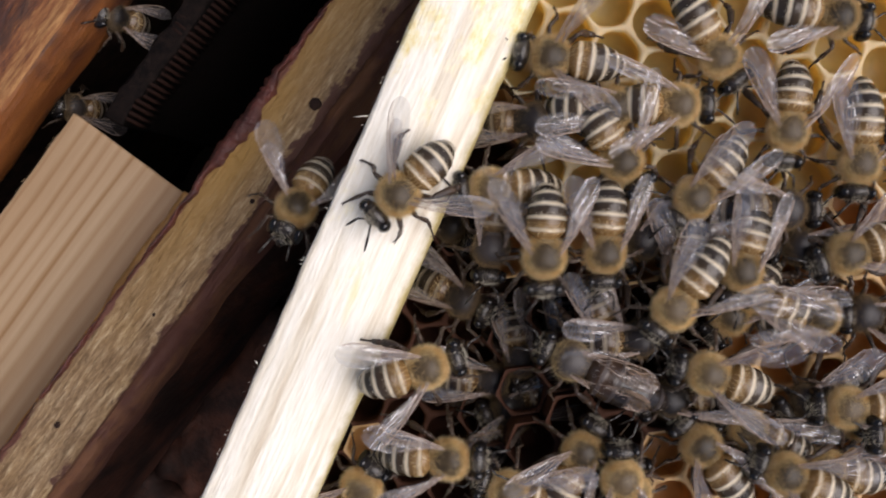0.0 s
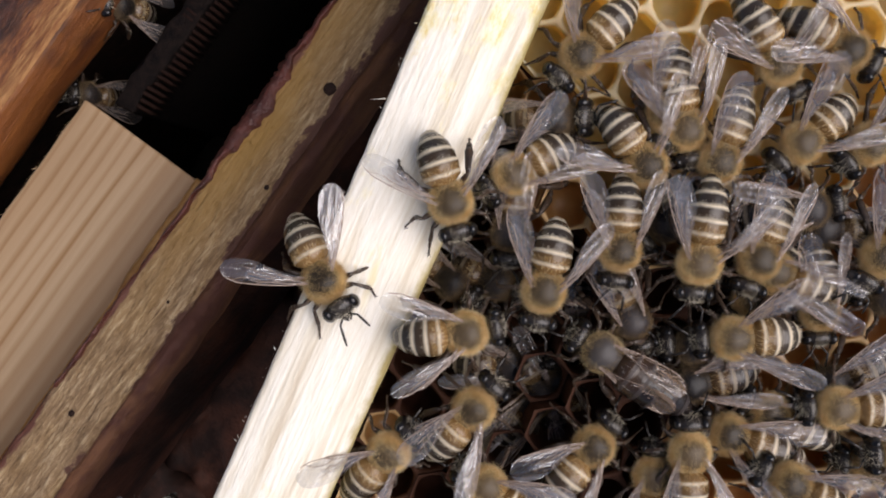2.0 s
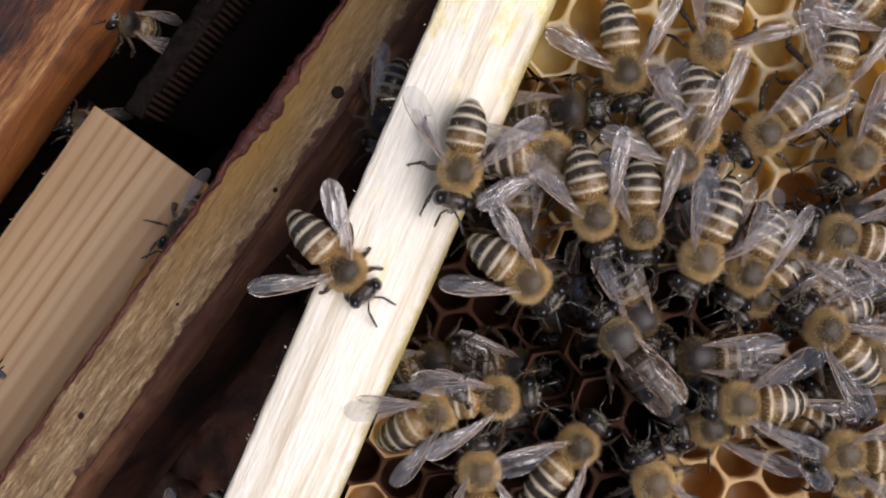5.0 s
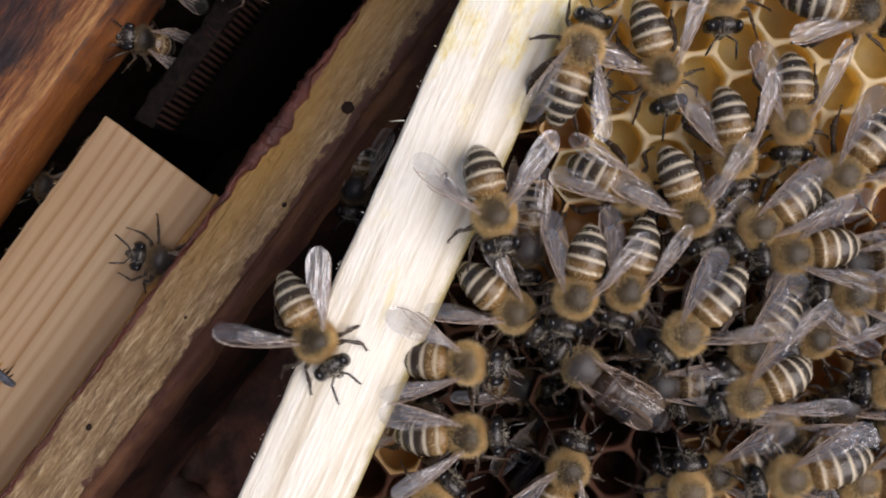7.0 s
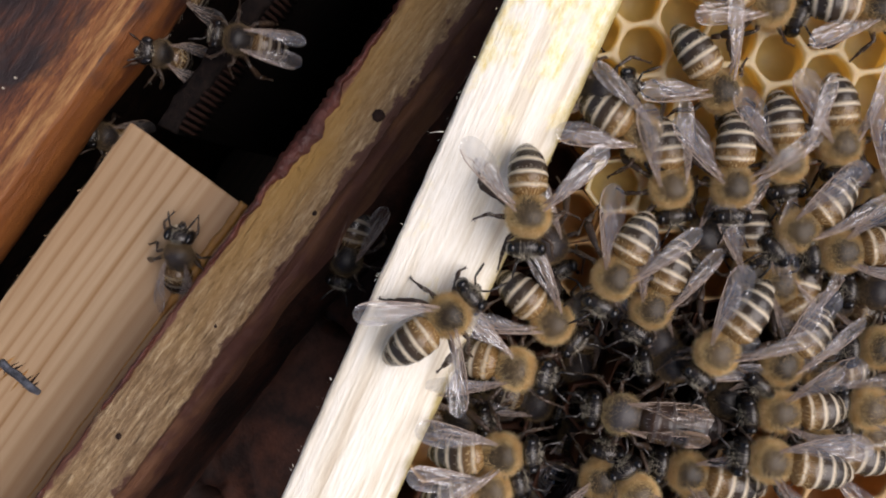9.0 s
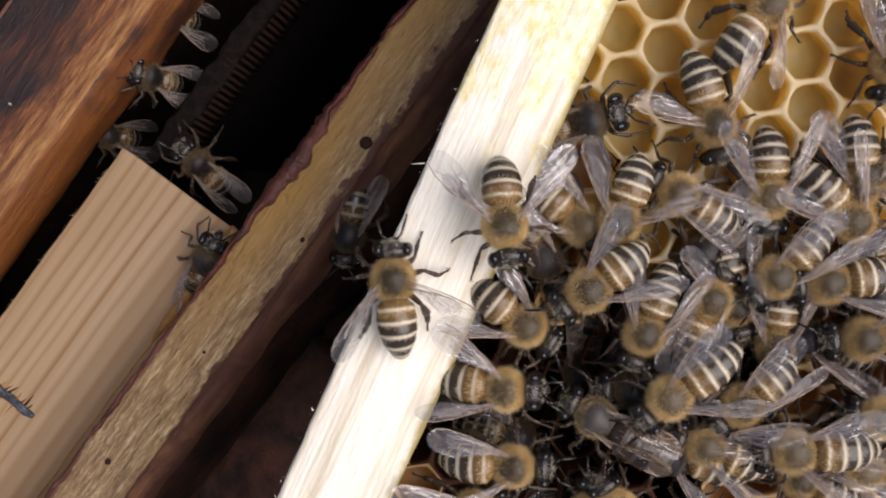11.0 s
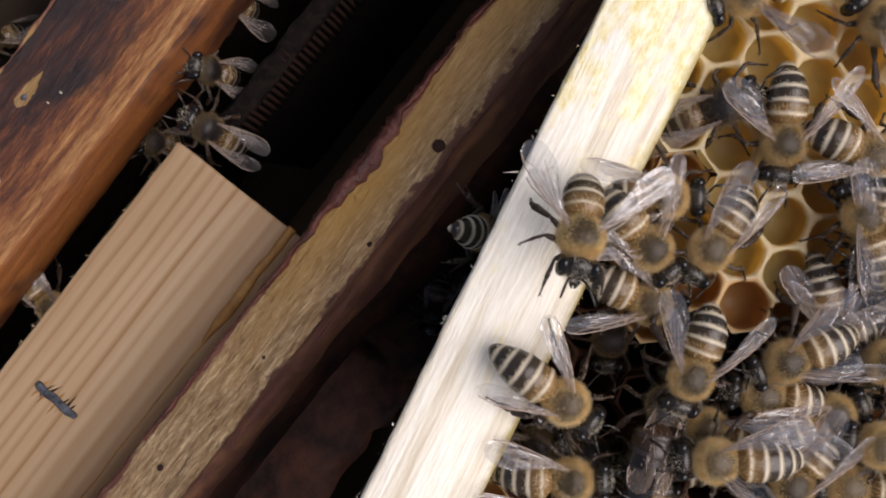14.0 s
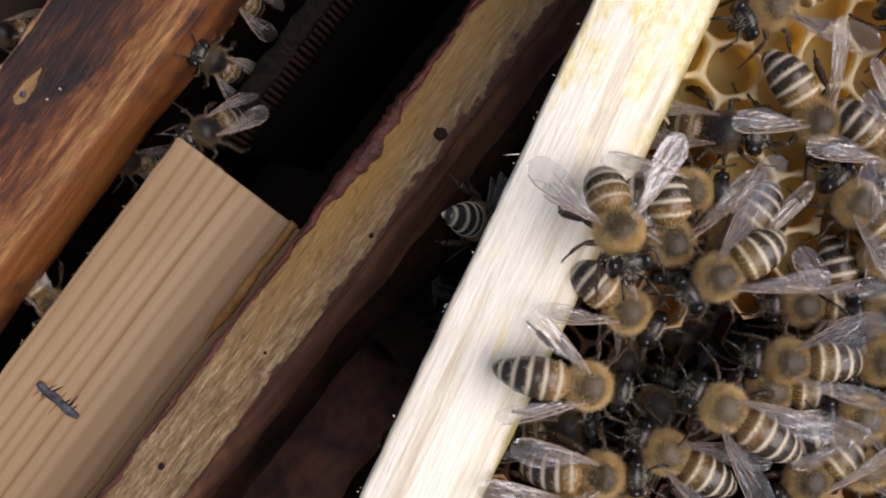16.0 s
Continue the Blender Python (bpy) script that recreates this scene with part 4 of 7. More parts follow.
def leg_mesh(side, kind, rnd):
    """A bent leg from its coxa under the thorax to a foot on the ground; side 1 is the bee's left."""
    bm = bmesh.new()
    root, knee, shin, foot = {
        "fore": ((1.1, 0.9, 1.5), (2.0, 2.3, 2.0), (3.1, 2.9, 0.9), (4.2, 3.0, 0.0)),
        "mid": ((0.1, 1.1, 1.3), (0.3, 3.0, 2.3), (0.0, 4.0, 1.0), (-0.2, 5.2, 0.0)),
        "hind": ((-1.0, 1.0, 1.3), (-2.2, 2.9, 2.5), (-4.0, 3.8, 1.1), (-5.8, 4.1, 0.0)),
    }[kind]
    def jit(p, k):
        return Vector((p[0] + rnd.uniform(-k, k), side * (p[1] + rnd.uniform(-k, k)), max(0, p[2] + rnd.uniform(-k, k) * 0.4)))
    root, knee, shin, foot = jit(root, 0), jit(knee, 0.3), jit(shin, 0.5), jit(foot, 0.7)
    foot.z = 0.05
    wide = {"fore": 0.24, "mid": 0.27, "hind": 0.46}[kind]
    ring_tube(bm, [root, root.lerp(knee, 0.4), root.lerp(knee, 0.85), knee], [0.26, 0.34, 0.26, 0.18], 8)
    ring_tube(bm, [knee, knee.lerp(shin, 0.2), knee.lerp(shin, 0.85), shin], [0.16, wide * 0.7, wide, wide * 0.7], 8, flat=0.6)
    mid = shin.lerp(foot, 0.45)
    ring_tube(bm, [shin, shin.lerp(mid, 0.2), mid], [0.14, wide * 0.75, wide * 0.55], 8, flat=0.55)
    for k in range(4):
        a, b = mid.lerp(foot, k / 4), mid.lerp(foot, (k + 0.85) / 4)
        ring_tube(bm, [a, b], [0.08, 0.13], 6)
    for s in (-1, 1):
        ring_tube(bm, [foot, foot + Vector((0.25, 0.16 * s, -0.04))], [0.07, 0.03], 5)
    for k in range(46):
        a = (knee.lerp(shin, rnd.random()) if k % 2 else root.lerp(knee, rnd.random()))
        hair(bm, a, Vector((rnd.uniform(-1, 1), side * rnd.uniform(-0.3, 1), rnd.uniform(-1, 1))).normalized(), rnd.uniform(0.35, 0.65), 0.06, 1, rnd)
    return bm


def bee_thing(label, wing_angles, seed, queen=False, tail=(7.0, 48), worn=False):
    """One bee with head, thorax, abdomen, wings and legs; a shaded one has thin fur and shade put into its darker
    colours. wing_angles: fore and hind, out from the back, for left and right, and lift.
    """
    rnd = random.Random(seed)
    bee = thing("queen_bee" if queen else "honey_bee", label, "bee", "" if queen else "bees on the frame")
    # thorax: bare dark disc on top, dense hair round it
    bm = bmesh.new()
    ellipsoid(bm, TH, (2.1, 2.05, 1.75), 24, 14, shape=lambda q: 1 + 0.03 * math.sin(5 * q.x))
    ellipsoid(bm, TH + Vector((-1.5, 0, 0.75)), (0.65, 1.1, 0.5), 14, 8)
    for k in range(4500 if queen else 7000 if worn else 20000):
        d = Vector((rnd.gauss(0, 1), rnd.gauss(0, 1), rnd.gauss(0, 1))).normalized()
        if d.z < -0.5:
            continue
        rim = math.hypot(d.x + 0.05, d.y)
        if d.z > 0 and rim < (0.67 if not queen else 0.74) + rnd.gauss(0, 0.19) and rnd.random() < 0.90:
            continue
        root = TH + Vector((d.x * 2.05, d.y * 1.95, d.z * 1.72))
        way = (d + 0.85 * Vector((rnd.uniform(-1.2, 0.8), rnd.uniform(-1, 1), rnd.uniform(-0.6, 1)))).normalized()
        hair(bm, root, way, rnd.uniform(0.18, 0.40) + 0.55 * rim * rnd.random() ** 1.5, 0.022, 1, rnd)
    skin, words = (QUEEN_THORAX, "large brown thorax with a bare disc") if queen else (SHADE_THORAX, "dark thorax with thin brown fur") if worn else (THORAX_SKIN, "furry golden thorax with a dark bare disc")
    part("thorax", bm, (skin, SHADE_FUR if worn else FUR), bee, words)
    # abdomen: overlapping rings
    bm = bmesh.new()
    layer = bm.verts.layers.float.new("ring")
    count, length, bend = (6, 9.6, 22) if queen else (6, *tail)
    wide = (2.0, 2.4, 2.45, 2.35, 2.0, 1.35, 0.35) if queen else (1.6, 1.92, 2.0, 1.92, 1.62, 1.08, 0.26)
    path, radii, rings = [Vector((-1.5, 0, 2.7))], [0.5], [0.0]
    spot = Vector((-1.75, 0, 2.8))
    steps = [(k, u) for k in range(count) for u in (0.04, 0.3, 0.65, 0.97)]
    last = 0.0
    for k, u in steps:
        s = (k + u) / count
        a = radians(10 - (bend + 10) * s ** 1.5)
        spot = spot + (s - last) * length * Vector((-math.cos(a), 0, math.sin(a)))
        last = s
        r = wide[k] + (wide[k + 1] - wide[k]) * (u if k < count - 1 else u ** 1.7)
        if k == 0:
            r *= 0.55 + 0.45 * min(1, u * 1.5 + 0.1)
        path.append(spot.copy())
        radii.append(r * (0.975 + 0.05 * u))
        rings.append(k + u)
    path.append(spot + Vector((-0.12, 0, -0.12)))
    radii.append(0.06)
    rings.append(6.0)
    loops = ring_tube(bm, path, radii, 24, flat=0.88)
    for lo, value in zip(loops, rings):
        for v in lo:
            v[layer] = value

    def on_back(value, q):
        """A place on the back at a ring number and an angle, and the way out from it."""
        i = max(1, min(len(rings) - 2, min(range(len(rings)), key=lambda j: abs(rings[j] - value))))
        tangent = (path[i + 1] - path[i - 1]).normalized()
        out = (math.cos(q) * Vector((0, 1, 0)) + math.sin(q) * tangent.cross(Vector((0, 1, 0))) * (-1 if tangent.cross(Vector((0, 1, 0))).z < 0 else 1)).normalized()
        j = i + (1 if value > rings[i] else -1)
        f = abs(value - rings[i]) / max(1e-6, abs(rings[j] - rings[i]))
        return path[i].lerp(path[j], min(1, f)) + out * (radii[i] + (radii[j] - radii[i]) * min(1, f)) * 0.93, out, tangent
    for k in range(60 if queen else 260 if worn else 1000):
        root, out, along = on_back(rnd.randrange(1, count) + abs(rnd.gauss(0.0, 0.13)), rnd.uniform(-0.2, math.pi + 0.2))
        hair(bm, root, (along + out * rnd.uniform(0.0, 0.25) + Vector((0, rnd.uniform(-0.35, 0.35), 0))).normalized(), rnd.uniform(0.12, 0.32), 0.045, 1, rnd)
    for k in range(60 if queen else 240):
        root, out, along = on_back(rnd.uniform(0.05, 1.5), rnd.uniform(0, math.pi))
        hair(bm, root, (along * 0.8 + out * rnd.uniform(0.3, 1)).normalized(), rnd.uniform(0.3, 0.6), 0.055, 2, rnd)
    part("abdomen", bm, (QUEEN_BANDS if queen else SHADE_BANDS if worn else BANDS, PALE_FUR if not queen else GREY_FUR, FUR if not queen else GREY_FUR), bee,
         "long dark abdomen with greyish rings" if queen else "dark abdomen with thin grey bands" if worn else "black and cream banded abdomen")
    # head
    hc = Vector((3.0, 0, 2.2))
    bm = bmesh.new()
    ellipsoid(bm, hc, (0.98, 1.78, 1.55), 20, 12, shape=lambda q: 1 - 0.14 * max(0, -q.z) - 0.10 * max(0, q.x) * q.y * q.y)
    ellipsoid(bm, hc + Vector((0.75, 0, -0.85)), (0.45, 0.65, 0.6), 12, 8)
    for s in (-1, 1):
        ring_tube(bm, [hc + Vector((0.95, 0.3 * s, -1.0)), hc + Vector((1.25, 0.12 * s, -1.4))], [0.2, 0.1], 6)
    for k in range(1500):
        d = Vector((rnd.gauss(0, 1), rnd.gauss(0, 0.8), rnd.gauss(0, 1))).normalized()
        if abs(d.y) > 0.66 or d.x < -0.5 or (d.z > 0.2 and abs(d.y) > 0.4):
            continue
        hair(bm, hc + Vector((d.x * 0.96, d.y * 1.74, d.z * 1.52)), (d + 0.5 * Vector((rnd.uniform(-1, 1), rnd.uniform(-1, 1), rnd.uniform(-1, 1)))).normalized(), rnd.uniform(0.20, 0.55), 0.026, 1, rnd)
    head = part("head", bm, (BLACK_SKIN, PALE_FUR), bee, "glossy dark head with short pale hair")
    for s in (-1, 1):
        bm = bmesh.new()
        ellipsoid(bm, hc + Vector((0.10, 1.42 * s, 0.14)), (0.74, 0.62, 1.34), 16, 10)
        part("eye", bm, EYE_SKIN, head, "glossy black compound eye")
        bm = bmesh.new()
        a = hc + Vector((0.95, 0.3 * s, 0.15))
        b = a + Vector((0.75 + rnd.uniform(-0.2, 0.2), (0.75 + rnd.uniform(-0.2, 0.3)) * s, 0.5))
        c = b + Vector((1.6 + rnd.uniform(-0.3, 0.3), (0.45 + rnd.uniform(-0.4, 0.6)) * s, -0.75 + rnd.uniform(-0.3, 0.3)))
        ring_tube(bm, [a, a.lerp(b, 0.5), b], [0.10, 0.11, 0.10], 6)
        ring_tube(bm, [b, b.lerp(c, 0.33), b.lerp(c, 0.66) + Vector((0, 0, 0.08)), c], [0.10, 0.135, 0.135, 0.09], 6)
        part("antenna", bm, BLACK_SKIN, head)
    # wings hinge on the thorax
    membrane = QUEEN_MEMBRANE if queen else MEMBRANE
    for s, (fore, hind, lift) in ((1, wing_angles[0]), (-1, wing_angles[1])):
        for name, ang, length, width, at, up in (("fore_wing", fore, 8.6, 2.75, (-0.2, 1.25, 4.0), lift), ("hind_wing", fore + (hind - fore) * 0.35, 6.0, 1.7, (-0.9, 1.2, 3.75), lift - 3)):
            bm = bmesh.new()
            fore_wing(bm, length, width, name == "hind_wing")
            if s < 0:
                for v in bm.verts:
                    v.co.y = -v.co.y
                bmesh.ops.reverse_faces(bm, faces=bm.faces)
            w = part(name, bm, (membrane, VEIN), bee, "clear veined wing" if not queen else "brownish veined wing")
            w.matrix_basis = pose(at[0] * MM, s * at[1] * MM, at[2] * MM) @ pose(0, 0, 0, 0, up, -s * ang) @ pose(0, 0, 0, -s * 42)
    for kind in ("fore", "mid", "hind"):
        for s in (-1, 1):
            part(kind + "_leg", leg_mesh(s, kind, rnd), (LEG_SKIN, GREY_FUR), bee)
    return bee


def at(x, y, z, yaw, nose=0):
    """Where a bee's feet stand, in millimetres, and where it heads; nose: degrees by which its head dips."""
    return pose(x * MM, y * MM, z * MM, 0, nose, yaw)


STYLES = {
    "open": [(((50, 66, 12), (44, 60, 9)), 21), (((36, 52, 10), (58, 74, 14)), 22), (((62, 76, 8), (34, 50, 13)), 27)],
    "half": [(((26, 40, 8), (34, 48, 6)), 23), (((18, 30, 6), (30, 44, 9)), 24), (((38, 52, 10), (22, 34, 5)), 28)],
    "folded": [(((9, 16, 5), (12, 20, 4)), 25), (((15, 24, 6), (5, 12, 4)), 26)],
    # bees whose colours carry the shade of gaps and lower layers
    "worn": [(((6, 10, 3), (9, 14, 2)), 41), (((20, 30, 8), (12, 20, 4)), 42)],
    "queen": [(((3, 7, 3), (7, 12, 2)), 31)],
}
TAILS = [(6.2, 66), (6.8, 52), (7.5, 38)]
LABELS = {
    "open": "worker honey bee with spread clear wings",
    "half": "furry worker honey bee with half-open wings",
    "folded": "worker honey bee with wings folded back",
    "worn": "thin-furred worker bee coloured as in shade",
    "queen": "long dark queen bee among her workers",
}
PLACES = {"bar_a": "on the pale wooden bar", "bar_b": "at the pale bar's edge", "b6": "beside the pale bar",
          "on_orange": "on the stained bar", "on_slope": "on the stained bar", "on_gap": "between two bars", "on_corner": "at the pine bar's end",
          "on_edge": "on the pine bar", "on_strip": "on the rough bar", "on_left": "by the stained bar", "on_side": "on a bar's side", "at_rim": "by the dark rim"}


def build_bees(crowd):
    masters, used, bees = {}, {}, {}
    for name, style, size in crowd:
        k = used.get(style, 0)
        used[style] = k + 1
        choice = k % len(STYLES[style])
        if (style, choice) not in masters:
            wings, seed = STYLES[style][choice]
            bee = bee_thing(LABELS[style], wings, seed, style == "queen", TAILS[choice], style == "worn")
            masters[style, choice] = bee
        else:
            bee = copy_thing(masters[style, choice], Matrix.Identity(4))
        bee.scale = (0.99 * size,) * 3
        tagged(bee, LABELS[style] + " " + PLACES.get(name, "on the comb"))
        bees[name] = bee
    return bees


build_ground()
build_hive_box()
build_stained_bar()
build_pine_bar()
build_ribbed_comb()
build_strip()
build_deep_comb()
build_frame()
bees = build_bees([
    ("bar_a", "open", 1), ("bar_b", "open", 1), ("b3", "half", 1), ("b5", "half", 1),
    ("b6", "half", 1), ("b7", "half", 1), ("b8", "half", 0.97), ("b9", "half", 1),
    ("b10", "half", 1), ("b11", "half", 1), ("b12", "half", 1.02), ("b13", "open", 1),
    ("b14", "half", 1), ("b15", "folded", 1), ("b16", "folded", 1), ("b17", "open", 1),
    ("b18", "open", 1), ("b19", "worn", 1), ("b21", "half", 1), ("b22", "half", 1),
    ("b23", "half", 1), ("b24", "folded", 1), ("b20", "folded", 1), ("queen", "queen", 1),
    ("b26", "half", 1), ("b27", "half", 1), ("b28", "half", 1), ("b29", "half", 1),
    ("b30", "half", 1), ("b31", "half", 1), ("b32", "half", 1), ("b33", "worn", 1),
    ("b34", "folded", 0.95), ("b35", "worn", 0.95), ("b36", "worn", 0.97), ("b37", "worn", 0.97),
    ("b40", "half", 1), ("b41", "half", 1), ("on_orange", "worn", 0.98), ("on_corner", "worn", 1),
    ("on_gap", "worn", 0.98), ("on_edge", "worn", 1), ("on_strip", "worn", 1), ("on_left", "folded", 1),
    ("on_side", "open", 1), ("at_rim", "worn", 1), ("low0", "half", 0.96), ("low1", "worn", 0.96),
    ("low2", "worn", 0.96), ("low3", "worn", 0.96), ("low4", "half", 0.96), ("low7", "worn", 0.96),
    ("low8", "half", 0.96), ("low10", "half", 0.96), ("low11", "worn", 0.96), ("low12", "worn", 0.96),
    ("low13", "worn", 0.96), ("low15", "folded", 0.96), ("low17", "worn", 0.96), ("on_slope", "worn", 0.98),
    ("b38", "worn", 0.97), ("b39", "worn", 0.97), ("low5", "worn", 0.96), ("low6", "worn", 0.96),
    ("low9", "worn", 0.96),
])


def stir(bee, seed, brisk, spread):
    """Small life of a bee: legs that step, a head that sways, wings that shift."""
    rnd = random.Random(seed)
    for o in bee.children:
        kind = o.name.split(".")[0]
        if kind.endswith("_leg"):
            phase = math.pi * ((kind == "mid_leg") ^ (o.data.vertices[0].co.y > 0)) + rnd.uniform(-0.4, 0.4)
            walk(o, [(0.2 * k, pose(0, 0, 0, 0, 0, brisk * math.sin(phase + 2.9 * k * 0.2 * math.tau / 1.6))) for k in range(81)])
        elif kind == "head":
            walk(o, [(0.5 * k, pose(0, 0, 0, rnd.uniform(-3, 3), rnd.uniform(-2, 4), rnd.uniform(-5, 5))) for k in range(33)])
        elif kind.endswith("_wing"):
            rest = o.matrix_basis.copy()
            walk(o, [(0.5 * k, rest @ pose(0, 0, 0, 0, rnd.uniform(0, spread), rnd.uniform(-spread, spread))) for k in range(33)])


def motions():
    walk(bees["bar_a"], [(0, at(-4.2, 5.8, 0.0, -136)), (0.5, at(-3.5, 5.7, 0.0, -128)), (1, at(-3.6, 5.4, 0.0, -117)), (1.5, at(-3.0, 2.9, 0.0, -85)), (2, at(-1.0, 3.4, 0.0, -72)), (2.5, at(-0.7, 3.6, 0.0, -76)), (3, at(-2.9, 3.9, 0.0, -91)), (3.5, at(-4.3, 4.4, 0.0, -126)), (4, at(-3.5, 5.3, 0.0, -113)), (4.2, at(-2.0, 6.7, 0.0, -110)), (6.5, at(-0.0, 4.2, 0.5, -80, -8)), (7, at(1.6, 3.9, 1.0, -75, -10)), (7.5, at(1.5, 4.0, 1.1, -90, -12)), (8, at(0.6, 4.5, 1.1, -96, -12)), (10.5, at(1.0, 5.6, 1.1, -79, -12)), (11, at(0.4, 6.9, 2.1, -86, -16)), (11.5, at(-0.9, 5.7, 3.8, -98, -26)), (12, at(-3.5, 6.4, 4.4, -124, -32)), (12.5, at(-2.2, 6.5, 4.4, -111, -32)), (13, at(-1.8, 6.8, 4.4, -103, -32)), (13.5, at(-0.8, 6.3, 4.4, -96, -32)), (14, at(-2.4, 6.5, 4.4, -97, -32)), (14.5, at(-5.5, 8.8, 3.2, -135, -24)), (15, at(-3.8, 7.8, 3.8, -113, -26)), (15.5, at(-0.8, 6.1, 4.4, -89, -30)), (16, at(1.2, 5.5, 4.4, -76, -32))])
    walk(bees["bar_b"], [(0, at(-16.3, 3.0, -9.0, -118, -35)), (0.5, at(-12.6, 2.8, -6.0, -62, -50)), (1, at(-16.9, -0.2, -5.0, -112, -28)), (1.5, at(-18.2, -4.8, -3.0, -112, -30)), (2, at(-13.1, -5.1, -1.0, -62, -18)), (2.5, at(-18.0, -5.6, -1.0, -112, -28)), (3, at(-14.8, -5.5, -1.0, -66, -12)), (3.5, at(-11.8, -5.9, -1.0, -43)), (4, at(-10.4, -2.6, 0.0, -15)), (4.2, at(-9.8, -1.8, -1.0, -20)), (5.35, at(-14.7, -4.6, -2.0, -60)), (6.5, at(-20.3, -7.6, -3.0, -114, -28)), (7, at(-15.8, -8.9, -1.0, -60, -14)), (7.5, at(-12.8, -9.4, 0.0, -45)), (8, at(-5.8, -7.3, 0.0, 0)), (9.25, at(-7.1, -4.1, 0.0, 40)), (10.5, at(-8.3, -0.9, 0.0, 80)), (11, at(-10.4, 2.2, 0.0, 96)), (11.5, at(-11.2, 7.5, 0.0, 93)), (12, at(-8.5, 12.6, 0.0, 74)), (12.5, at(-11.5, 10.2, -2.9, 100, 18)), (12.75, at(-13.4, 7.2, -11.0, 61, 48)), (13, at(-14.6, 5.7, -21.0, 36, 68)), (13.5, at(-12.8, 5.8, -21.0, -10, 72)), (14, at(-12.2, 7.3, -21.0, -10, 72)), (14.5, at(-12.9, 7.6, -21.0, -10, 72)), (15, at(-12.7, 6.9, -21.0, -10, 72)), (15.5, at(-12.7, 7.2, -21.0, -10, 72)), (16, at(-13.1, 7.5, -21.0, -11, 72))])
    walk(bees["b3"], [(0, at(-1.4, -11.4, -0.6, 17)), (0.5, at(1.2, -10.5, -0.6, 16)), (1, at(2.8, -10.1, -0.6, 15)), (1.5, at(0.9, -9.7, -0.6, 7)), (2, at(0.5, -9.5, -0.6, 5)), (2.5, at(-1.5, -8.2, -0.6, 30)), (3, at(-1.2, -6.7, -0.6, 55)), (3.5, at(0.3, -7.0, -0.6, 20)), (4, at(4.6, -5.6, -0.6, -35)), (4.2, at(6.7, -4.7, -0.6, -36)), (6.5, at(3.9, -5.4, -3.6, -38)), (7, at(3.9, -5.7, -3.6, -40)), (7.5, at(3.7, -5.2, -3.6, -43)), (8, at(3.9, -5.7, -3.6, -42)), (10.5, at(3.5, -4.5, -3.6, -42)), (11, at(2.9, -2.7, -3.6, -38)), (11.5, at(3.2, -3.1, -3.6, -48)), (12, at(4.2, -2.1, -3.6, -45)), (12.5, at(4.0, 1.4, -3.6, -30)), (13, at(5.9, 1.0, -3.6, -31)), (13.5, at(6.5, 0.2, -3.6, -33)), (14, at(6.2, 1.3, -3.6, -23)), (14.5, at(3.9, 0.5, -3.6, -36)), (15, at(3.6, 0.5, -3.6, -38)), (15.5, at(3.8, 0.2, -3.6, -38)), (16, at(3.3, -0.9, -3.6, -39))])
    walk(bees["b5"], [(0, at(1.5, -21.4, -2.9, -0, -12)), (0.5, at(2.0, -17.9, -2.9, 20, -12)), (1, at(5.3, -18.0, -2.9, 41, -12)), (1.5, at(1.2, -18.5, -2.9, 50, -12)), (2, at(1.8, -17.2, -2.9, 50, -12)), (2.5, at(8.6, -15.7, -2.9, 15, -12)), (3, at(9.4, -17.0, -2.9, 5, -12)), (3.5, at(6.5, -13.9, -2.9, 20, -12)), (4, at(4.5, -14.6, -2.9, 12, -12)), (6.5, at(2.0, -18.5, -2.9, 4, -12)), (7, at(-0.3, -18.3, -2.9, 5, -12)), (7.5, at(-0.8, -18.5, -2.9, 10, -12)), (8, at(-1.7, -20.6, -2.9, -0, -12)), (10.5, at(2.0, -16.4, -2.9, 12, -12)), (11, at(2.3, -17.1, -2.9, 0, -12)), (11.5, at(2.4, -18.1, -2.9, 0, -12)), (12, at(-1.8, -18.7, -2.9, -25, -12)), (12.5, at(-0.2, -16.4, -2.9, 0, -12)), (13, at(-0.9, -16.7, -2.9, -9, -12)), (13.5, at(-0.7, -17.0, -2.9, -8, -12)), (14, at(-0.4, -16.4, -2.9, 2, -12)), (14.5, at(1.0, -16.8, -2.9, 12, -12)), (15, at(4.7, -17.8, -2.9, 17, -12)), (15.5, at(3.9, -17.7, -2.9, 10, -12)), (16, at(1.8, -16.6, -2.9, 1, -12))])
    walk(bees["b6"], [(0, at(-7.8, -24.3, -5.8, 60, -22)), (2, at(-6.6, -21.6, -3.8, 50, -22)), (3, at(-5.8, -18.5, -3.8, 60, -22)), (4, at(-5.4, -19.8, -3.8, 50, -22)), (6.5, at(2.1, -11.5, -2.4, 8, -22)), (7, at(0.1, -10.8, -2.4, 0, -22)), (7.5, at(0.5, -10.9, -2.4, -0, -22)), (8, at(0.2, -10.7, -2.4, -15, -22)), (10.5, at(2.7, -10.0, -2.4, -5, -22)), (11, at(1.9, -9.2, -2.4, -5, -22)), (11.5, at(0.9, -9.7, -2.4, -3, -22)), (12, at(2.9, -9.2, -2.4, -8, -22)), (12.5, at(4.1, -4.8, -1.8, -10, -22)), (13, at(2.1, -6.1, -1.5, -24)), (13.5, at(0.3, -11.7, -1.0, -44)), (14, at(-2.3, -8.0, 0.0, -34)), (14.5, at(-3.3, -10.5, 0.0, -46)), (15, at(-1.3, -7.4, 0.0, -18)), (15.5, at(0.5, -7.0, 0.0, -13)), (16, at(-0.8, -7.5, 0.0, -9))])
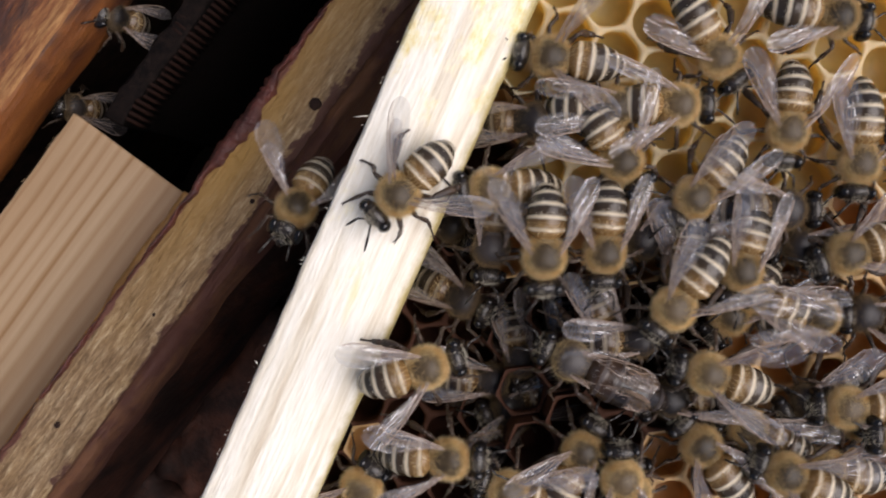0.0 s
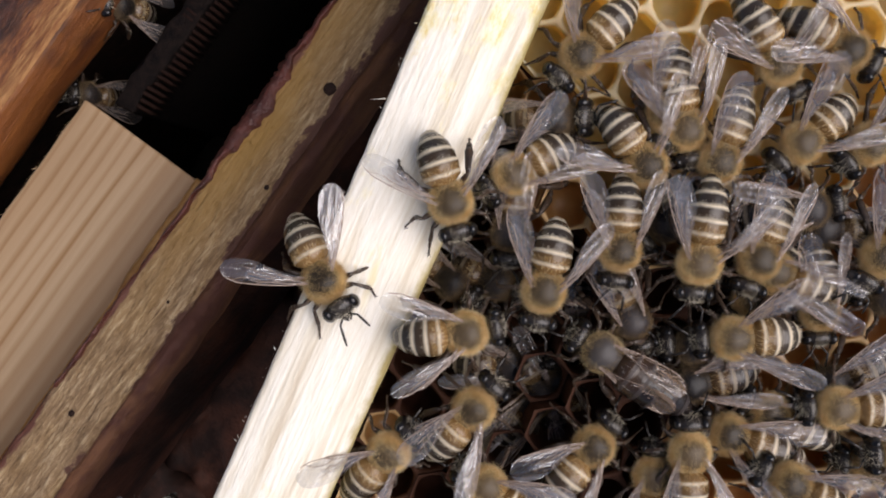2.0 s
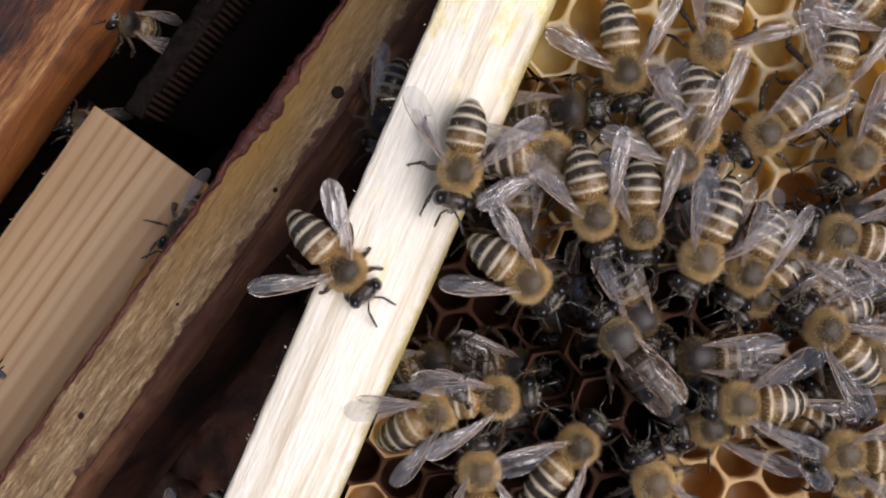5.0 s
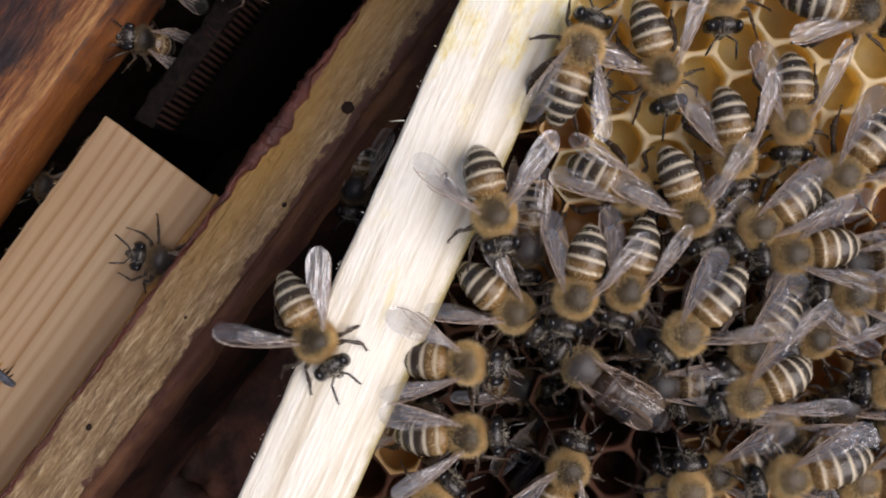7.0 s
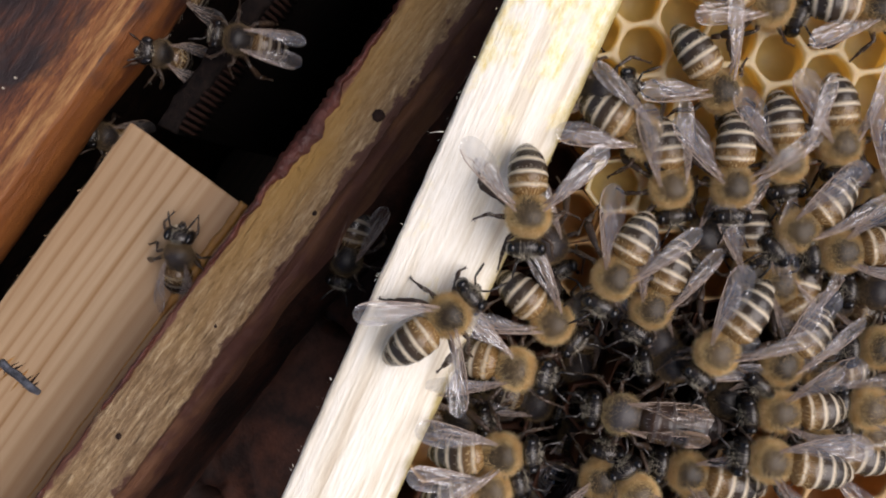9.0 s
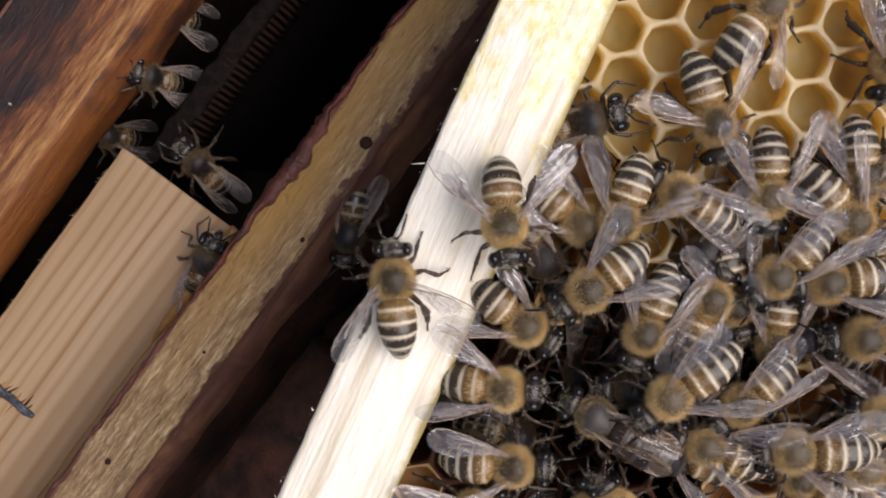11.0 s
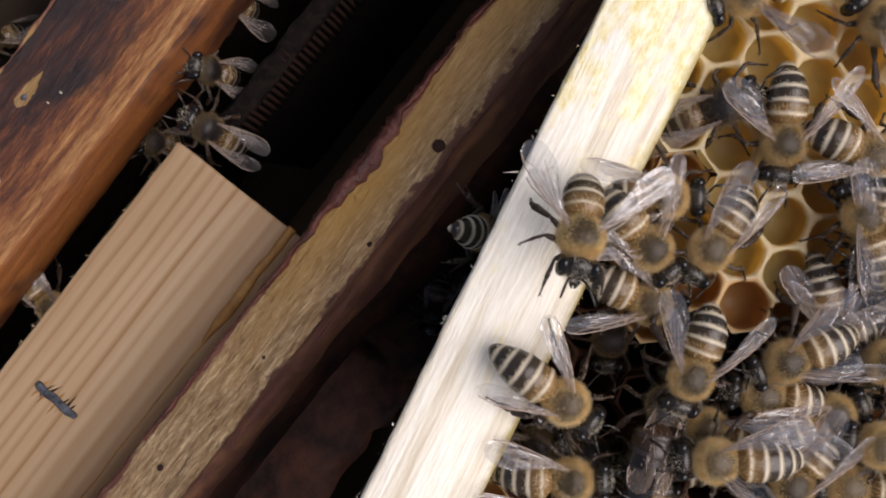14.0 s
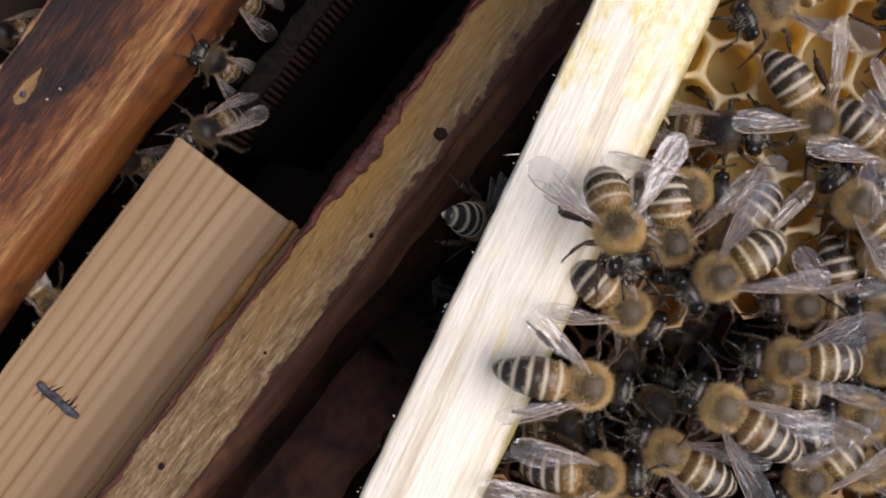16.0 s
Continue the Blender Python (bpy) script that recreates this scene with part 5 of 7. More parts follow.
    walk(bees["b7"], [(0, at(10.2, -0.3, 0.0, -93)), (0.5, at(6.6, -0.3, 0.0, -120)), (1, at(6.8, 3.2, 0.0, -133)), (1.5, at(7.5, -3.3, 0.0, -92)), (2, at(8.1, -5.3, 0.0, -103)), (2.5, at(6.5, -2.3, 0.0, -105)), (3, at(6.8, -3.1, 0.0, -105)), (3.5, at(7.4, -0.2, 0.0, -75)), (4, at(10.2, 0.6, 0.0, -62)), (4.2, at(12.3, 3.8, 0.0, -65)), (6.5, at(11.9, -3.8, 0.0, -95)), (7, at(9.6, -3.7, 0.0, -105)), (7.5, at(9.4, -3.7, 0.0, -114)), (8, at(9.6, -1.8, 0.0, -114)), (10.5, at(9.1, 0.4, 0.0, -140)), (11, at(8.8, 1.3, 0.0, -144)), (11.5, at(7.4, -3.8, 0.0, -111)), (12, at(11.9, -8.3, 0.0, -82)), (12.5, at(10.2, -3.8, 0.0, -104)), (13, at(14.9, -0.7, 0.0, -93)), (13.5, at(14.2, 3.3, 0.0, -158)), (14, at(9.5, -5.2, 0.0, -107)), (14.5, at(9.5, -4.0, 0.0, -114)), (15, at(14.0, -0.8, 0.0, -119)), (15.5, at(15.7, 4.3, 0.0, -132)), (16, at(10.8, 2.8, 0.0, -148))])
    walk(bees["b8"], [(0, at(16.5, 0.0, -1.5, -94)), (0.5, at(14.8, -0.2, -1.5, -94)), (1, at(14.4, -0.4, -1.5, -94)), (1.5, at(15.6, -1.1, -1.5, -91)), (2, at(15.9, -1.4, -1.5, -94)), (2.5, at(15.7, -1.3, -1.5, -95)), (3, at(14.5, -1.6, -1.5, -97)), (3.5, at(15.0, -0.9, -1.5, -95)), (4, at(15.6, -0.4, -1.5, -90)), (4.2, at(17.3, 0.7, -1.5, -90)), (6.5, at(17.2, -1.9, -1.5, -95)), (7, at(15.0, -3.2, -1.5, -107)), (7.5, at(15.8, -3.6, -1.5, -109)), (8, at(14.9, -3.5, -1.5, -112)), (10.5, at(13.1, -4.4, -1.5, -117)), (11, at(14.6, -3.2, -1.5, -111)), (11.5, at(15.8, -2.8, -1.5, -111)), (12, at(17.5, -2.7, -1.5, -91)), (12.5, at(16.2, -2.8, -1.5, -104)), (13, at(18.2, -1.0, -1.5, -105)), (13.5, at(20.8, -1.5, -1.5, -147)), (14, at(19.2, -3.7, -1.5, -156)), (14.5, at(19.5, -5.6, -1.5, -158)), (15, at(21.1, -5.7, -1.5, -163)), (15.5, at(20.6, -5.2, -1.5, -170)), (16, at(18.0, -5.1, -1.5, -179))])
    walk(bees["b9"], [(0, at(23.2, -5.4, 0.0, -127)), (0.5, at(21.5, -4.6, 0.0, -124)), (1, at(22.2, -4.2, 0.0, -117)), (1.5, at(22.8, -3.9, 0.0, -102)), (2, at(23.4, -2.6, 0.0, -99)), (2.5, at(22.8, -3.2, 0.0, -102)), (3, at(21.2, -4.6, 0.0, -110)), (3.5, at(20.9, -6.9, 0.0, -102)), (4, at(21.7, -4.9, 0.0, -95)), (4.2, at(23.7, -2.1, 0.0, -97)), (6.5, at(20.7, -6.0, 0.0, -133)), (7, at(20.6, -7.3, 0.0, -132)), (7.5, at(20.5, -6.0, 0.0, -134)), (8, at(21.0, -6.4, 0.0, -127)), (10.5, at(17.0, -9.7, 0.0, -137)), (11, at(16.9, -9.3, 0.0, -144)), (11.5, at(18.9, -10.1, 0.0, -144)), (12, at(19.4, -11.1, 0.0, -134)), (12.5, at(16.1, -10.1, 0.0, -149)), (13, at(15.7, -10.1, 0.0, -153)), (13.5, at(16.2, -11.0, 0.0, -175)), (14, at(12.3, -13.2, 0.0, -178)), (14.5, at(13.6, -16.1, 0.0, -183)), (15, at(13.4, -16.2, 0.0, -194)), (15.5, at(12.5, -12.0, 0.0, -203)), (16, at(11.7, -9.3, 0.0, -212))])
    walk(bees["b10"], [(0, at(27.3, -12.3, -1.5, 163)), (0.5, at(26.4, -9.4, -1.5, 167)), (1, at(28.4, -9.3, -1.5, 171)), (1.5, at(28.2, -10.6, -1.5, 178)), (2, at(27.4, -10.3, -1.5, 182)), (2.5, at(27.0, -14.4, -1.5, 182)), (3, at(26.5, -16.8, -1.5, 180)), (3.5, at(27.4, -13.5, -1.5, 180)), (4, at(28.3, -20.0, -1.5, 160)), (6.5, at(25.7, -12.4, -1.5, 215)), (7, at(27.5, -13.8, -1.5, 206)), (7.5, at(29.5, -13.7, -1.5, 195)), (8, at(28.3, -13.3, -1.5, 185)), (10.5, at(24.4, -16.7, -3.0, 180)), (11, at(21.5, -15.0, -3.0, 160)), (12, at(26.4, -17.8, -3.0, 160)), (13, at(24.3, -11.6, -3.0, 166)), (14, at(17.6, -7.4, -3.0, 172)), (15, at(18.8, -9.6, -3.0, 177)), (16, at(16.9, -8.1, -3.0, 181))])
    walk(bees["b11"], [(0, at(35.4, -22.6, -1.5, 157)), (1, at(31.9, -21.5, -1.5, 155)), (1.5, at(35.0, -25.8, -1.5, 153)), (2, at(33.5, -25.2, -1.5, 150)), (2.5, at(32.6, -20.7, -1.5, 147)), (3, at(34.5, -18.8, -1.5, 145)), (3.5, at(34.4, -15.6, -1.5, 129)), (4, at(32.3, -12.7, -1.5, 126)), (4.2, at(33.0, -11.7, -1.5, 128)), (6.5, at(38.1, -6.3, -1.5, 160)), (7, at(37.8, -3.4, -1.5, 178)), (7.5, at(37.7, -3.5, -1.5, 180)), (8, at(37.1, -7.8, -1.5, 180)), (10.5, at(36.7, -7.7, -1.5, 180)), (11, at(36.6, -3.6, -1.5, 180)), (12, at(30.1, -2.5, -1.5, 180)), (12.5, at(29.0, -1.3, -1.5, 178)), (13, at(30.8, 0.2, -1.5, 179)), (13.5, at(30.8, 1.7, -1.5, 178)), (14, at(28.9, -3.4, -1.5, 182)), (15, at(28.8, -5.7, -1.5, 182)), (16, at(26.7, -4.9, -1.5, 181))])
    walk(bees["b12"], [(0, at(47.2, -18.5, -1.0, 180)), (2, at(44.8, -21.9, -1.0, 180)), (4, at(42.6, -23.8, -1.0, 179)), (6.5, at(31.8, -19.8, -1.0, 179)), (7, at(31.6, -22.0, -1.0, 195)), (7.5, at(30.9, -24.7, -1.0, 195)), (8, at(25.6, -18.7, -1.0, 170)), (10.5, at(27.4, -20.2, -1.0, 170)), (11, at(29.6, -14.9, -1.0, 182)), (11.5, at(29.7, -16.3, -1.0, 196)), (12, at(31.2, -16.0, -1.0, 206)), (12.5, at(32.9, -12.5, -1.0, 216)), (13, at(34.6, -12.4, -1.0, 202)), (13.5, at(31.3, -8.8, -1.0, 177)), (14, at(28.6, -11.5, -1.0, 177)), (15, at(26.1, -11.2, -1.0, 175)), (16, at(24.9, -10.2, -1.0, 176))])
    walk(bees["b13"], [(0, at(28.3, 19.9, -3.4, -57)), (0.5, at(28.0, 20.7, -3.4, -55)), (1, at(28.6, 17.1, -3.4, -54)), (1.5, at(31.1, 15.6, -3.4, -61)), (2, at(32.3, 17.1, -3.4, -59)), (2.5, at(29.8, 16.9, -3.4, -61)), (3, at(33.4, 17.4, -3.4, -64)), (3.5, at(32.4, 16.9, -3.4, -64)), (4, at(28.2, 17.7, -3.4, -110)), (6.5, at(23.9, 23.7, -3.4, -95)), (7, at(24.7, 26.6, -3.4, -89)), (7.5, at(22.7, 24.9, -3.4, -79)), (8, at(24.4, 25.3, -3.4, -68)), (9.25, at(25.6, 26.9, -3.4, -9)), (10.5, at(26.8, 28.5, -3.4, 51)), (11, at(27.0, 29.7, -3.4, 51)), (11.5, at(25.6, 31.1, -3.4, 101)), (12, at(22.9, 30.9, -3.4, 123)), (12.5, at(21.3, 31.8, -3.4, 126)), (13, at(20.1, 33.0, -3.4, 128)), (13.5, at(15.5, 32.9, -3.4, 163)), (14, at(13.9, 31.5, -3.4, 202)), (14.5, at(13.5, 30.2, -3.4, 253)), (15, at(13.2, 28.8, -3.4, 303)), (15.5, at(14.1, 29.0, -3.4, 263)), (16, at(16.1, 28.1, -3.4, 211))])
    walk(bees["b14"], [(0, at(35.5, 12.5, -3.4, -96)), (0.5, at(34.0, 12.3, -3.4, -114)), (1, at(35.0, 12.0, -3.4, -129)), (1.5, at(35.0, 9.1, -3.4, -140)), (2, at(34.7, 9.3, -3.4, -140)), (2.5, at(34.5, 10.1, -3.4, -140)), (3, at(33.3, 8.7, -3.4, -140)), (3.5, at(34.7, 8.9, -3.4, -130)), (4, at(36.9, 12.2, -3.4, -125)), (4.2, at(38.8, 14.8, -3.4, -120)), (6.5, at(32.0, 14.7, -3.4, -95)), (7, at(31.9, 13.7, -3.4, -90)), (7.5, at(32.9, 11.4, -3.4, -74)), (8, at(33.2, 13.6, -3.4, -78)), (10.5, at(32.5, 11.1, -3.4, -88)), (11, at(36.4, 11.6, -3.4, -88)), (12, at(42.0, 13.3, -3.4, -88)), (16, at(30.0, 13.1, -3.4, -87))])
    walk(bees["b15"], [(0, at(17.8, 14.7, -3.2, 0)), (0.5, at(21.4, 14.2, -3.2, -44)), (1, at(24.9, 13.7, -3.2, -89)), (2, at(20.9, 12.3, -3.2, -99)), (2.5, at(23.7, 11.7, -3.2, -135)), (3, at(26.5, 11.2, -3.2, -170)), (4, at(20.3, 10.4, -3.2, -170)), (5.25, at(18.3, 8.5, -3.6, -105)), (6.5, at(16.4, 6.6, -4.0, -40)), (8, at(15.5, 7.1, -4.0, -20)), (8.833, at(15.6, 8.3, -3.7, -70)), (9.667, at(17.9, 8.3, -3.5, -121)), (10.5, at(20.1, 8.4, -3.2, -172)), (11, at(18.2, 10.7, -3.2, -211)), (11.5, at(18.1, 12.5, -3.2, -200)), (12, at(18.4, 9.7, -3.2, -165)), (12.5, at(17.1, 9.5, -3.2, -131)), (13, at(16.4, 9.6, -3.2, -128)), (13.5, at(16.5, 6.6, -3.2, -122)), (14, at(11.7, 6.9, -3.2, -122)), (14.5, at(12.1, 6.6, -3.2, -122)), (15, at(12.1, 3.9, -3.2, -122)), (15.5, at(13.0, 5.3, -3.2, -125)), (16, at(12.7, 5.8, -3.2, -128))])
    walk(bees["b16"], [(0, at(25.8, 5.6, -2.4, -130)), (0.5, at(25.5, 6.4, -2.4, -124)), (1, at(25.7, 7.0, -2.4, -119)), (1.5, at(25.9, 5.5, -2.4, -114)), (2, at(26.0, 7.4, -2.4, -109)), (2.5, at(26.3, 6.1, -2.4, -111)), (3, at(26.1, 5.5, -2.4, -115)), (3.5, at(26.6, 5.9, -2.4, -115)), (4, at(28.5, 9.4, -2.4, -120)), (4.2, at(30.4, 10.3, -2.4, -125)), (6.5, at(28.8, 5.4, -2.4, -145)), (7, at(28.5, 3.2, -2.4, -142)), (7.5, at(28.3, 3.1, -2.4, -143)), (8, at(28.7, 4.0, -2.4, -144)), (10.5, at(28.0, 3.4, -2.4, -129)), (11, at(28.0, 2.5, -2.4, -134)), (11.5, at(29.7, 2.2, -2.4, -141)), (12, at(27.2, 6.0, -2.4, -185)), (12.5, at(25.7, 6.8, -2.4, -190)), (13, at(26.0, 8.8, -2.4, -215)), (13.5, at(26.5, 9.8, -2.4, -240)), (14, at(26.2, 10.6, -2.4, -248)), (14.5, at(26.4, 8.5, -2.4, -256)), (15, at(26.0, 9.6, -2.4, -250)), (16, at(24.2, 9.7, -2.4, -225))])
    walk(bees["b17"], [(0, at(18.2, 9.2, -2.0, -57)), (0.5, at(18.1, 8.8, -2.0, -69)), (1, at(18.4, 7.7, -2.0, -79)), (1.5, at(18.8, 7.7, -2.0, -64)), (2, at(18.5, 7.0, -2.0, -54)), (2.5, at(18.7, 6.4, -2.0, -51)), (3, at(21.7, 5.9, -2.0, -50)), (3.5, at(21.6, 5.8, -2.0, -58)), (4, at(21.2, 7.7, -2.0, -64)), (6.5, at(21.8, 5.0, -2.0, -60)), (7, at(21.5, 4.4, -2.0, -69)), (7.5, at(22.4, 5.2, -2.0, -77)), (8, at(22.2, 5.9, -2.0, -84)), (10.5, at(15.4, 11.5, -2.0, -104)), (11, at(12.0, 7.9, -2.0, -109)), (11.5, at(11.7, 8.3, -2.0, -104)), (12, at(11.8, 8.3, -2.0, -104)), (12.5, at(12.2, 8.0, -2.0, -104)), (13, at(12.0, 9.5, -2.0, -98)), (13.5, at(7.5, 6.9, -2.0, -62)), (14, at(5.5, 6.8, -2.0, -48)), (14.5, at(4.6, 6.7, -2.0, -62)), (15, at(5.8, 6.8, -2.0, -77)), (16, at(7.0, 5.7, -2.0, -83))])
    walk(bees["b18"], [(0, at(11.1, 19.8, -3.4, 173)), (0.5, at(10.4, 18.5, -3.4, 192)), (1, at(10.5, 17.6, -3.4, 207)), (1.5, at(11.1, 17.3, -3.4, 210)), (2, at(12.2, 18.1, -3.4, 225)), (2.5, at(9.9, 16.3, -3.4, 238)), (3, at(11.5, 15.6, -3.4, 245)), (3.5, at(12.2, 15.2, -3.4, 260)), (4, at(12.1, 15.0, -3.4, 255)), (4.2, at(13.3, 15.5, -3.4, 260)), (6.5, at(17.4, 17.2, -3.4, 285)), (7, at(18.5, 18.6, -3.4, 286)), (7.5, at(19.8, 18.2, -3.4, 311)), (8, at(20.5, 17.8, -3.4, 316)), (10.5, at(20.6, 18.4, -3.4, 283)), (11, at(21.7, 17.8, -3.4, 289)), (11.5, at(20.4, 19.2, -3.4, 279)), (12, at(21.2, 19.5, -3.4, 299)), (12.5, at(19.0, 18.1, -3.4, 269)), (13, at(18.1, 17.6, -3.4, 271)), (13.5, at(17.9, 18.0, -3.4, 267)), (14, at(18.3, 17.4, -3.4, 268)), (14.5, at(19.0, 16.4, -3.4, 273)), (15, at(20.1, 15.9, -3.4, 298)), (15.5, at(20.3, 16.3, -3.4, 299)), (16, at(20.5, 17.4, -3.4, 305))])
    walk(bees["b19"], [(0, at(11.1, 13.4, -4.6, 0, -32)), (2, at(11.4, 11.9, -4.6, -0, -32)), (4, at(12.1, 12.4, -4.6, -0, -32)), (6.5, at(11.1, 15.3, -4.6, -0, -32)), (7, at(10.7, 17.7, -4.6, 0, -32)), (7.5, at(11.0, 17.5, -4.6, 0, -32)), (8, at(10.5, 18.5, -4.6, 0, -32)), (10.5, at(9.9, 18.0, -4.6, 15, -32)), (11, at(10.8, 18.6, -4.6, 15, -32)), (11.5, at(12.8, 18.0, -4.6, 15, -32)), (12, at(14.2, 18.7, -4.6, 10, -32)), (12.5, at(13.6, 17.6, -4.6, 0, -32)), (13, at(13.1, 17.4, -4.6, -18, -32)), (13.5, at(13.7, 20.1, -4.6, -17, -32)), (14, at(14.0, 21.5, -4.6, 22, -32)), (14.5, at(14.2, 17.7, -4.6, -8, -32)), (15, at(13.3, 16.3, -4.6, -8, -32)), (15.5, at(13.4, 15.9, -4.6, -8, -32)), (16, at(13.7, 16.2, -4.6, -9, -32))])
    walk(bees["b21"], [(0, at(4.7, 6.4, -3.6, -178, -8)), (1, at(5.5, 7.2, -3.6, -170, -8)), (2, at(5.2, 5.9, -3.6, -150, -8)), (3, at(6.4, 5.8, -3.6, -115, -8)), (4, at(7.5, 4.5, -3.6, -70, -8)), (4.2, at(9.1, 6.2, -3.6, -40, -8)), (5.35, at(8.5, 8.2, -2.3, 10, -8)), (6.5, at(7.8, 10.3, -1.0, 60, -8)), (7, at(10.1, 20.9, 0.0, 71, -8)), (7.5, at(10.8, 13.7, -2.0, 20, -8)), (8, at(14.1, 13.5, -3.6, -19, -8)), (10.5, at(9.9, 9.6, -3.6, -39, -8)), (11, at(8.9, 7.3, -3.6, -40, -8)), (11.5, at(9.1, 4.7, -3.6, -40, -8)), (12, at(7.7, 4.0, -3.6, -37, -8)), (12.5, at(8.7, 5.0, -3.6, -45, -8)), (13, at(9.9, 8.0, -3.6, -38, -8)), (13.5, at(9.1, 10.7, -3.6, -18, -8)), (14, at(7.6, 11.8, -3.6, 2, -8)), (14.5, at(7.3, 11.9, -3.6, 2, -8)), (15, at(9.1, 10.7, -3.6, 2, -8)), (16, at(9.2, 10.5, -3.6, 1, -8))])
    walk(bees["b22"], [(0, at(42.8, 9.2, -3.0, -93)), (0.5, at(41.4, 9.8, -3.0, -119)), (1, at(41.7, 10.4, -3.0, -139)), (2, at(41.5, 9.2, -3.0, -140)), (3, at(42.4, 8.7, -3.0, -135)), (3.5, at(41.8, 8.0, -3.0, -125)), (4, at(41.9, 7.5, -3.0, -125)), (6.5, at(36.7, 8.1, -3.0, -135)), (7, at(37.0, 8.5, -3.0, -129)), (7.5, at(38.7, 8.6, -3.0, -129)), (8, at(38.7, 8.3, -3.0, -119)), (10.5, at(36.4, 8.8, -3.0, -58)), (11, at(35.7, 8.1, -3.0, -44)), (11.5, at(35.8, 10.5, -3.0, -41)), (12, at(37.1, 7.1, -3.0, -54)), (12.5, at(36.0, 9.0, -3.0, -59)), (14, at(27.6, 7.5, -3.0, -96)), (16, at(27.0, 5.0, -3.0, -97))])
    walk(bees["b23"], [(0, at(41.4, -0.1, -2.0, -160)), (0.5, at(42.3, -0.9, -2.0, -139)), (1, at(42.3, 0.4, -2.0, -124)), (1.5, at(42.0, -0.8, -2.0, -109)), (2, at(42.5, -2.1, -2.0, -119)), (2.5, at(37.7, -8.1, -2.0, -175)), (3, at(36.6, -8.0, -2.0, -185)), (3.5, at(39.3, -5.9, -2.0, -178)), (4, at(36.9, -3.4, -2.0, -195)), (4.2, at(38.5, -2.7, -2.0, -195)), (6.5, at(32.9, 1.6, -2.0, -178)), (7, at(31.7, 0.6, -2.0, -172)), (7.5, at(31.8, 0.8, -2.0, -178)), (8, at(32.1, 1.4, -2.0, -160)), (10.5, at(33.2, 2.0, -2.0, -190)), (11, at(33.0, 2.0, -2.0, -172)), (12, at(35.2, 1.1, -2.0, -180)), (12.5, at(33.6, 1.4, -2.0, -180)), (14, at(29.1, 6.0, -2.0, -178)), (16, at(27.3, -0.7, -2.0, -179))])
    walk(bees["b24"], [(0, at(30.6, -1.8, -2.2, -104)), (0.5, at(29.0, -2.1, -2.2, -104)), (1, at(30.0, -1.1, -2.2, -104)), (1.5, at(29.2, -3.7, -2.2, -109)), (2, at(30.1, -2.4, -2.2, -109)), (2.5, at(28.9, -2.5, -2.2, -111)), (3, at(27.6, -5.2, -2.2, -115)), (3.5, at(27.9, -3.9, -2.2, -118)), (4, at(28.8, -2.8, -2.2, -105)), (6.5, at(27.5, -8.3, -2.2, -140)), (7, at(27.9, -9.2, -2.2, -131)), (7.5, at(27.7, -9.4, -2.2, -129)), (8, at(27.2, -9.1, -2.2, -134)), (10.5, at(26.9, -10.6, -2.2, -134)), (11, at(24.7, -10.5, -2.2, -139)), (11.5, at(26.3, -10.8, -2.2, -139)), (12, at(27.7, -11.3, -2.2, -134)), (12.5, at(24.5, -12.3, -2.2, -129)), (13, at(25.2, -13.0, -2.2, -127)), (13.5, at(23.1, -12.9, -2.2, -126)), (14, at(20.6, -16.1, -2.2, -127)), (16, at(20.6, -16.5, -2.2, -138))])
    walk(bees["b20"], [(0, at(32.4, -4.4, -4.0, 160)), (2, at(32.4, -3.8, -4.0, 160)), (4, at(33.6, -0.7, -4.0, 160)), (8, at(31.3, -1.7, -4.0, 141)), (10.5, at(21.4, -1.1, -4.0, 81)), (11.5, at(22.6, 0.9, -2.6, 61)), (12, at(23.8, -1.0, -2.6, 71)), (12.5, at(24.1, -2.4, -2.6, 81)), (13, at(25.3, -3.4, -2.6, 63)), (13.5, at(26.2, -5.6, -2.6, 33)), (14, at(24.4, -9.1, -2.6, 22)), (14.5, at(23.3, -10.2, -2.6, 38)), (15, at(25.0, -10.5, -2.6, 45)), (16, at(26.1, -10.9, -2.6, 17))])
    walk(bees["queen"], [(0, at(13.6, -11.2, -3.2, 155)), (0.5, at(13.2, -10.4, -3.2, 155)), (1, at(13.3, -11.2, -3.2, 157)), (1.5, at(14.6, -11.5, -3.2, 150)), (2, at(14.6, -12.0, -3.2, 146)), (2.5, at(14.2, -11.7, -3.2, 144)), (3, at(13.7, -12.1, -3.2, 140)), (3.5, at(15.4, -11.3, -3.2, 128)), (4, at(15.1, -10.8, -3.2, 122)), (4.2, at(17.1, -10.6, -3.2, 122)), (6.5, at(11.0, -11.7, -3.2, 141)), (7, at(10.9, -11.3, -3.2, 145)), (7.5, at(11.2, -13.5, -3.2, 158)), (8, at(11.8, -15.1, -3.2, 174)), (10.5, at(9.9, -13.9, -3.2, 155)), (11, at(10.2, -12.1, -3.2, 150)), (11.5, at(10.2, -13.4, -3.2, 152)), (12, at(9.9, -14.5, -3.2, 153)), (12.5, at(8.9, -11.3, -3.2, 125)), (13, at(9.2, -11.5, -3.2, 112)), (13.5, at(9.8, -9.7, -3.2, 88)), (14, at(8.2, -8.8, -3.2, 73)), (15, at(9.0, -11.3, -9.0, 73)), (16, at(8.1, -11.7, -11.0, 72))])
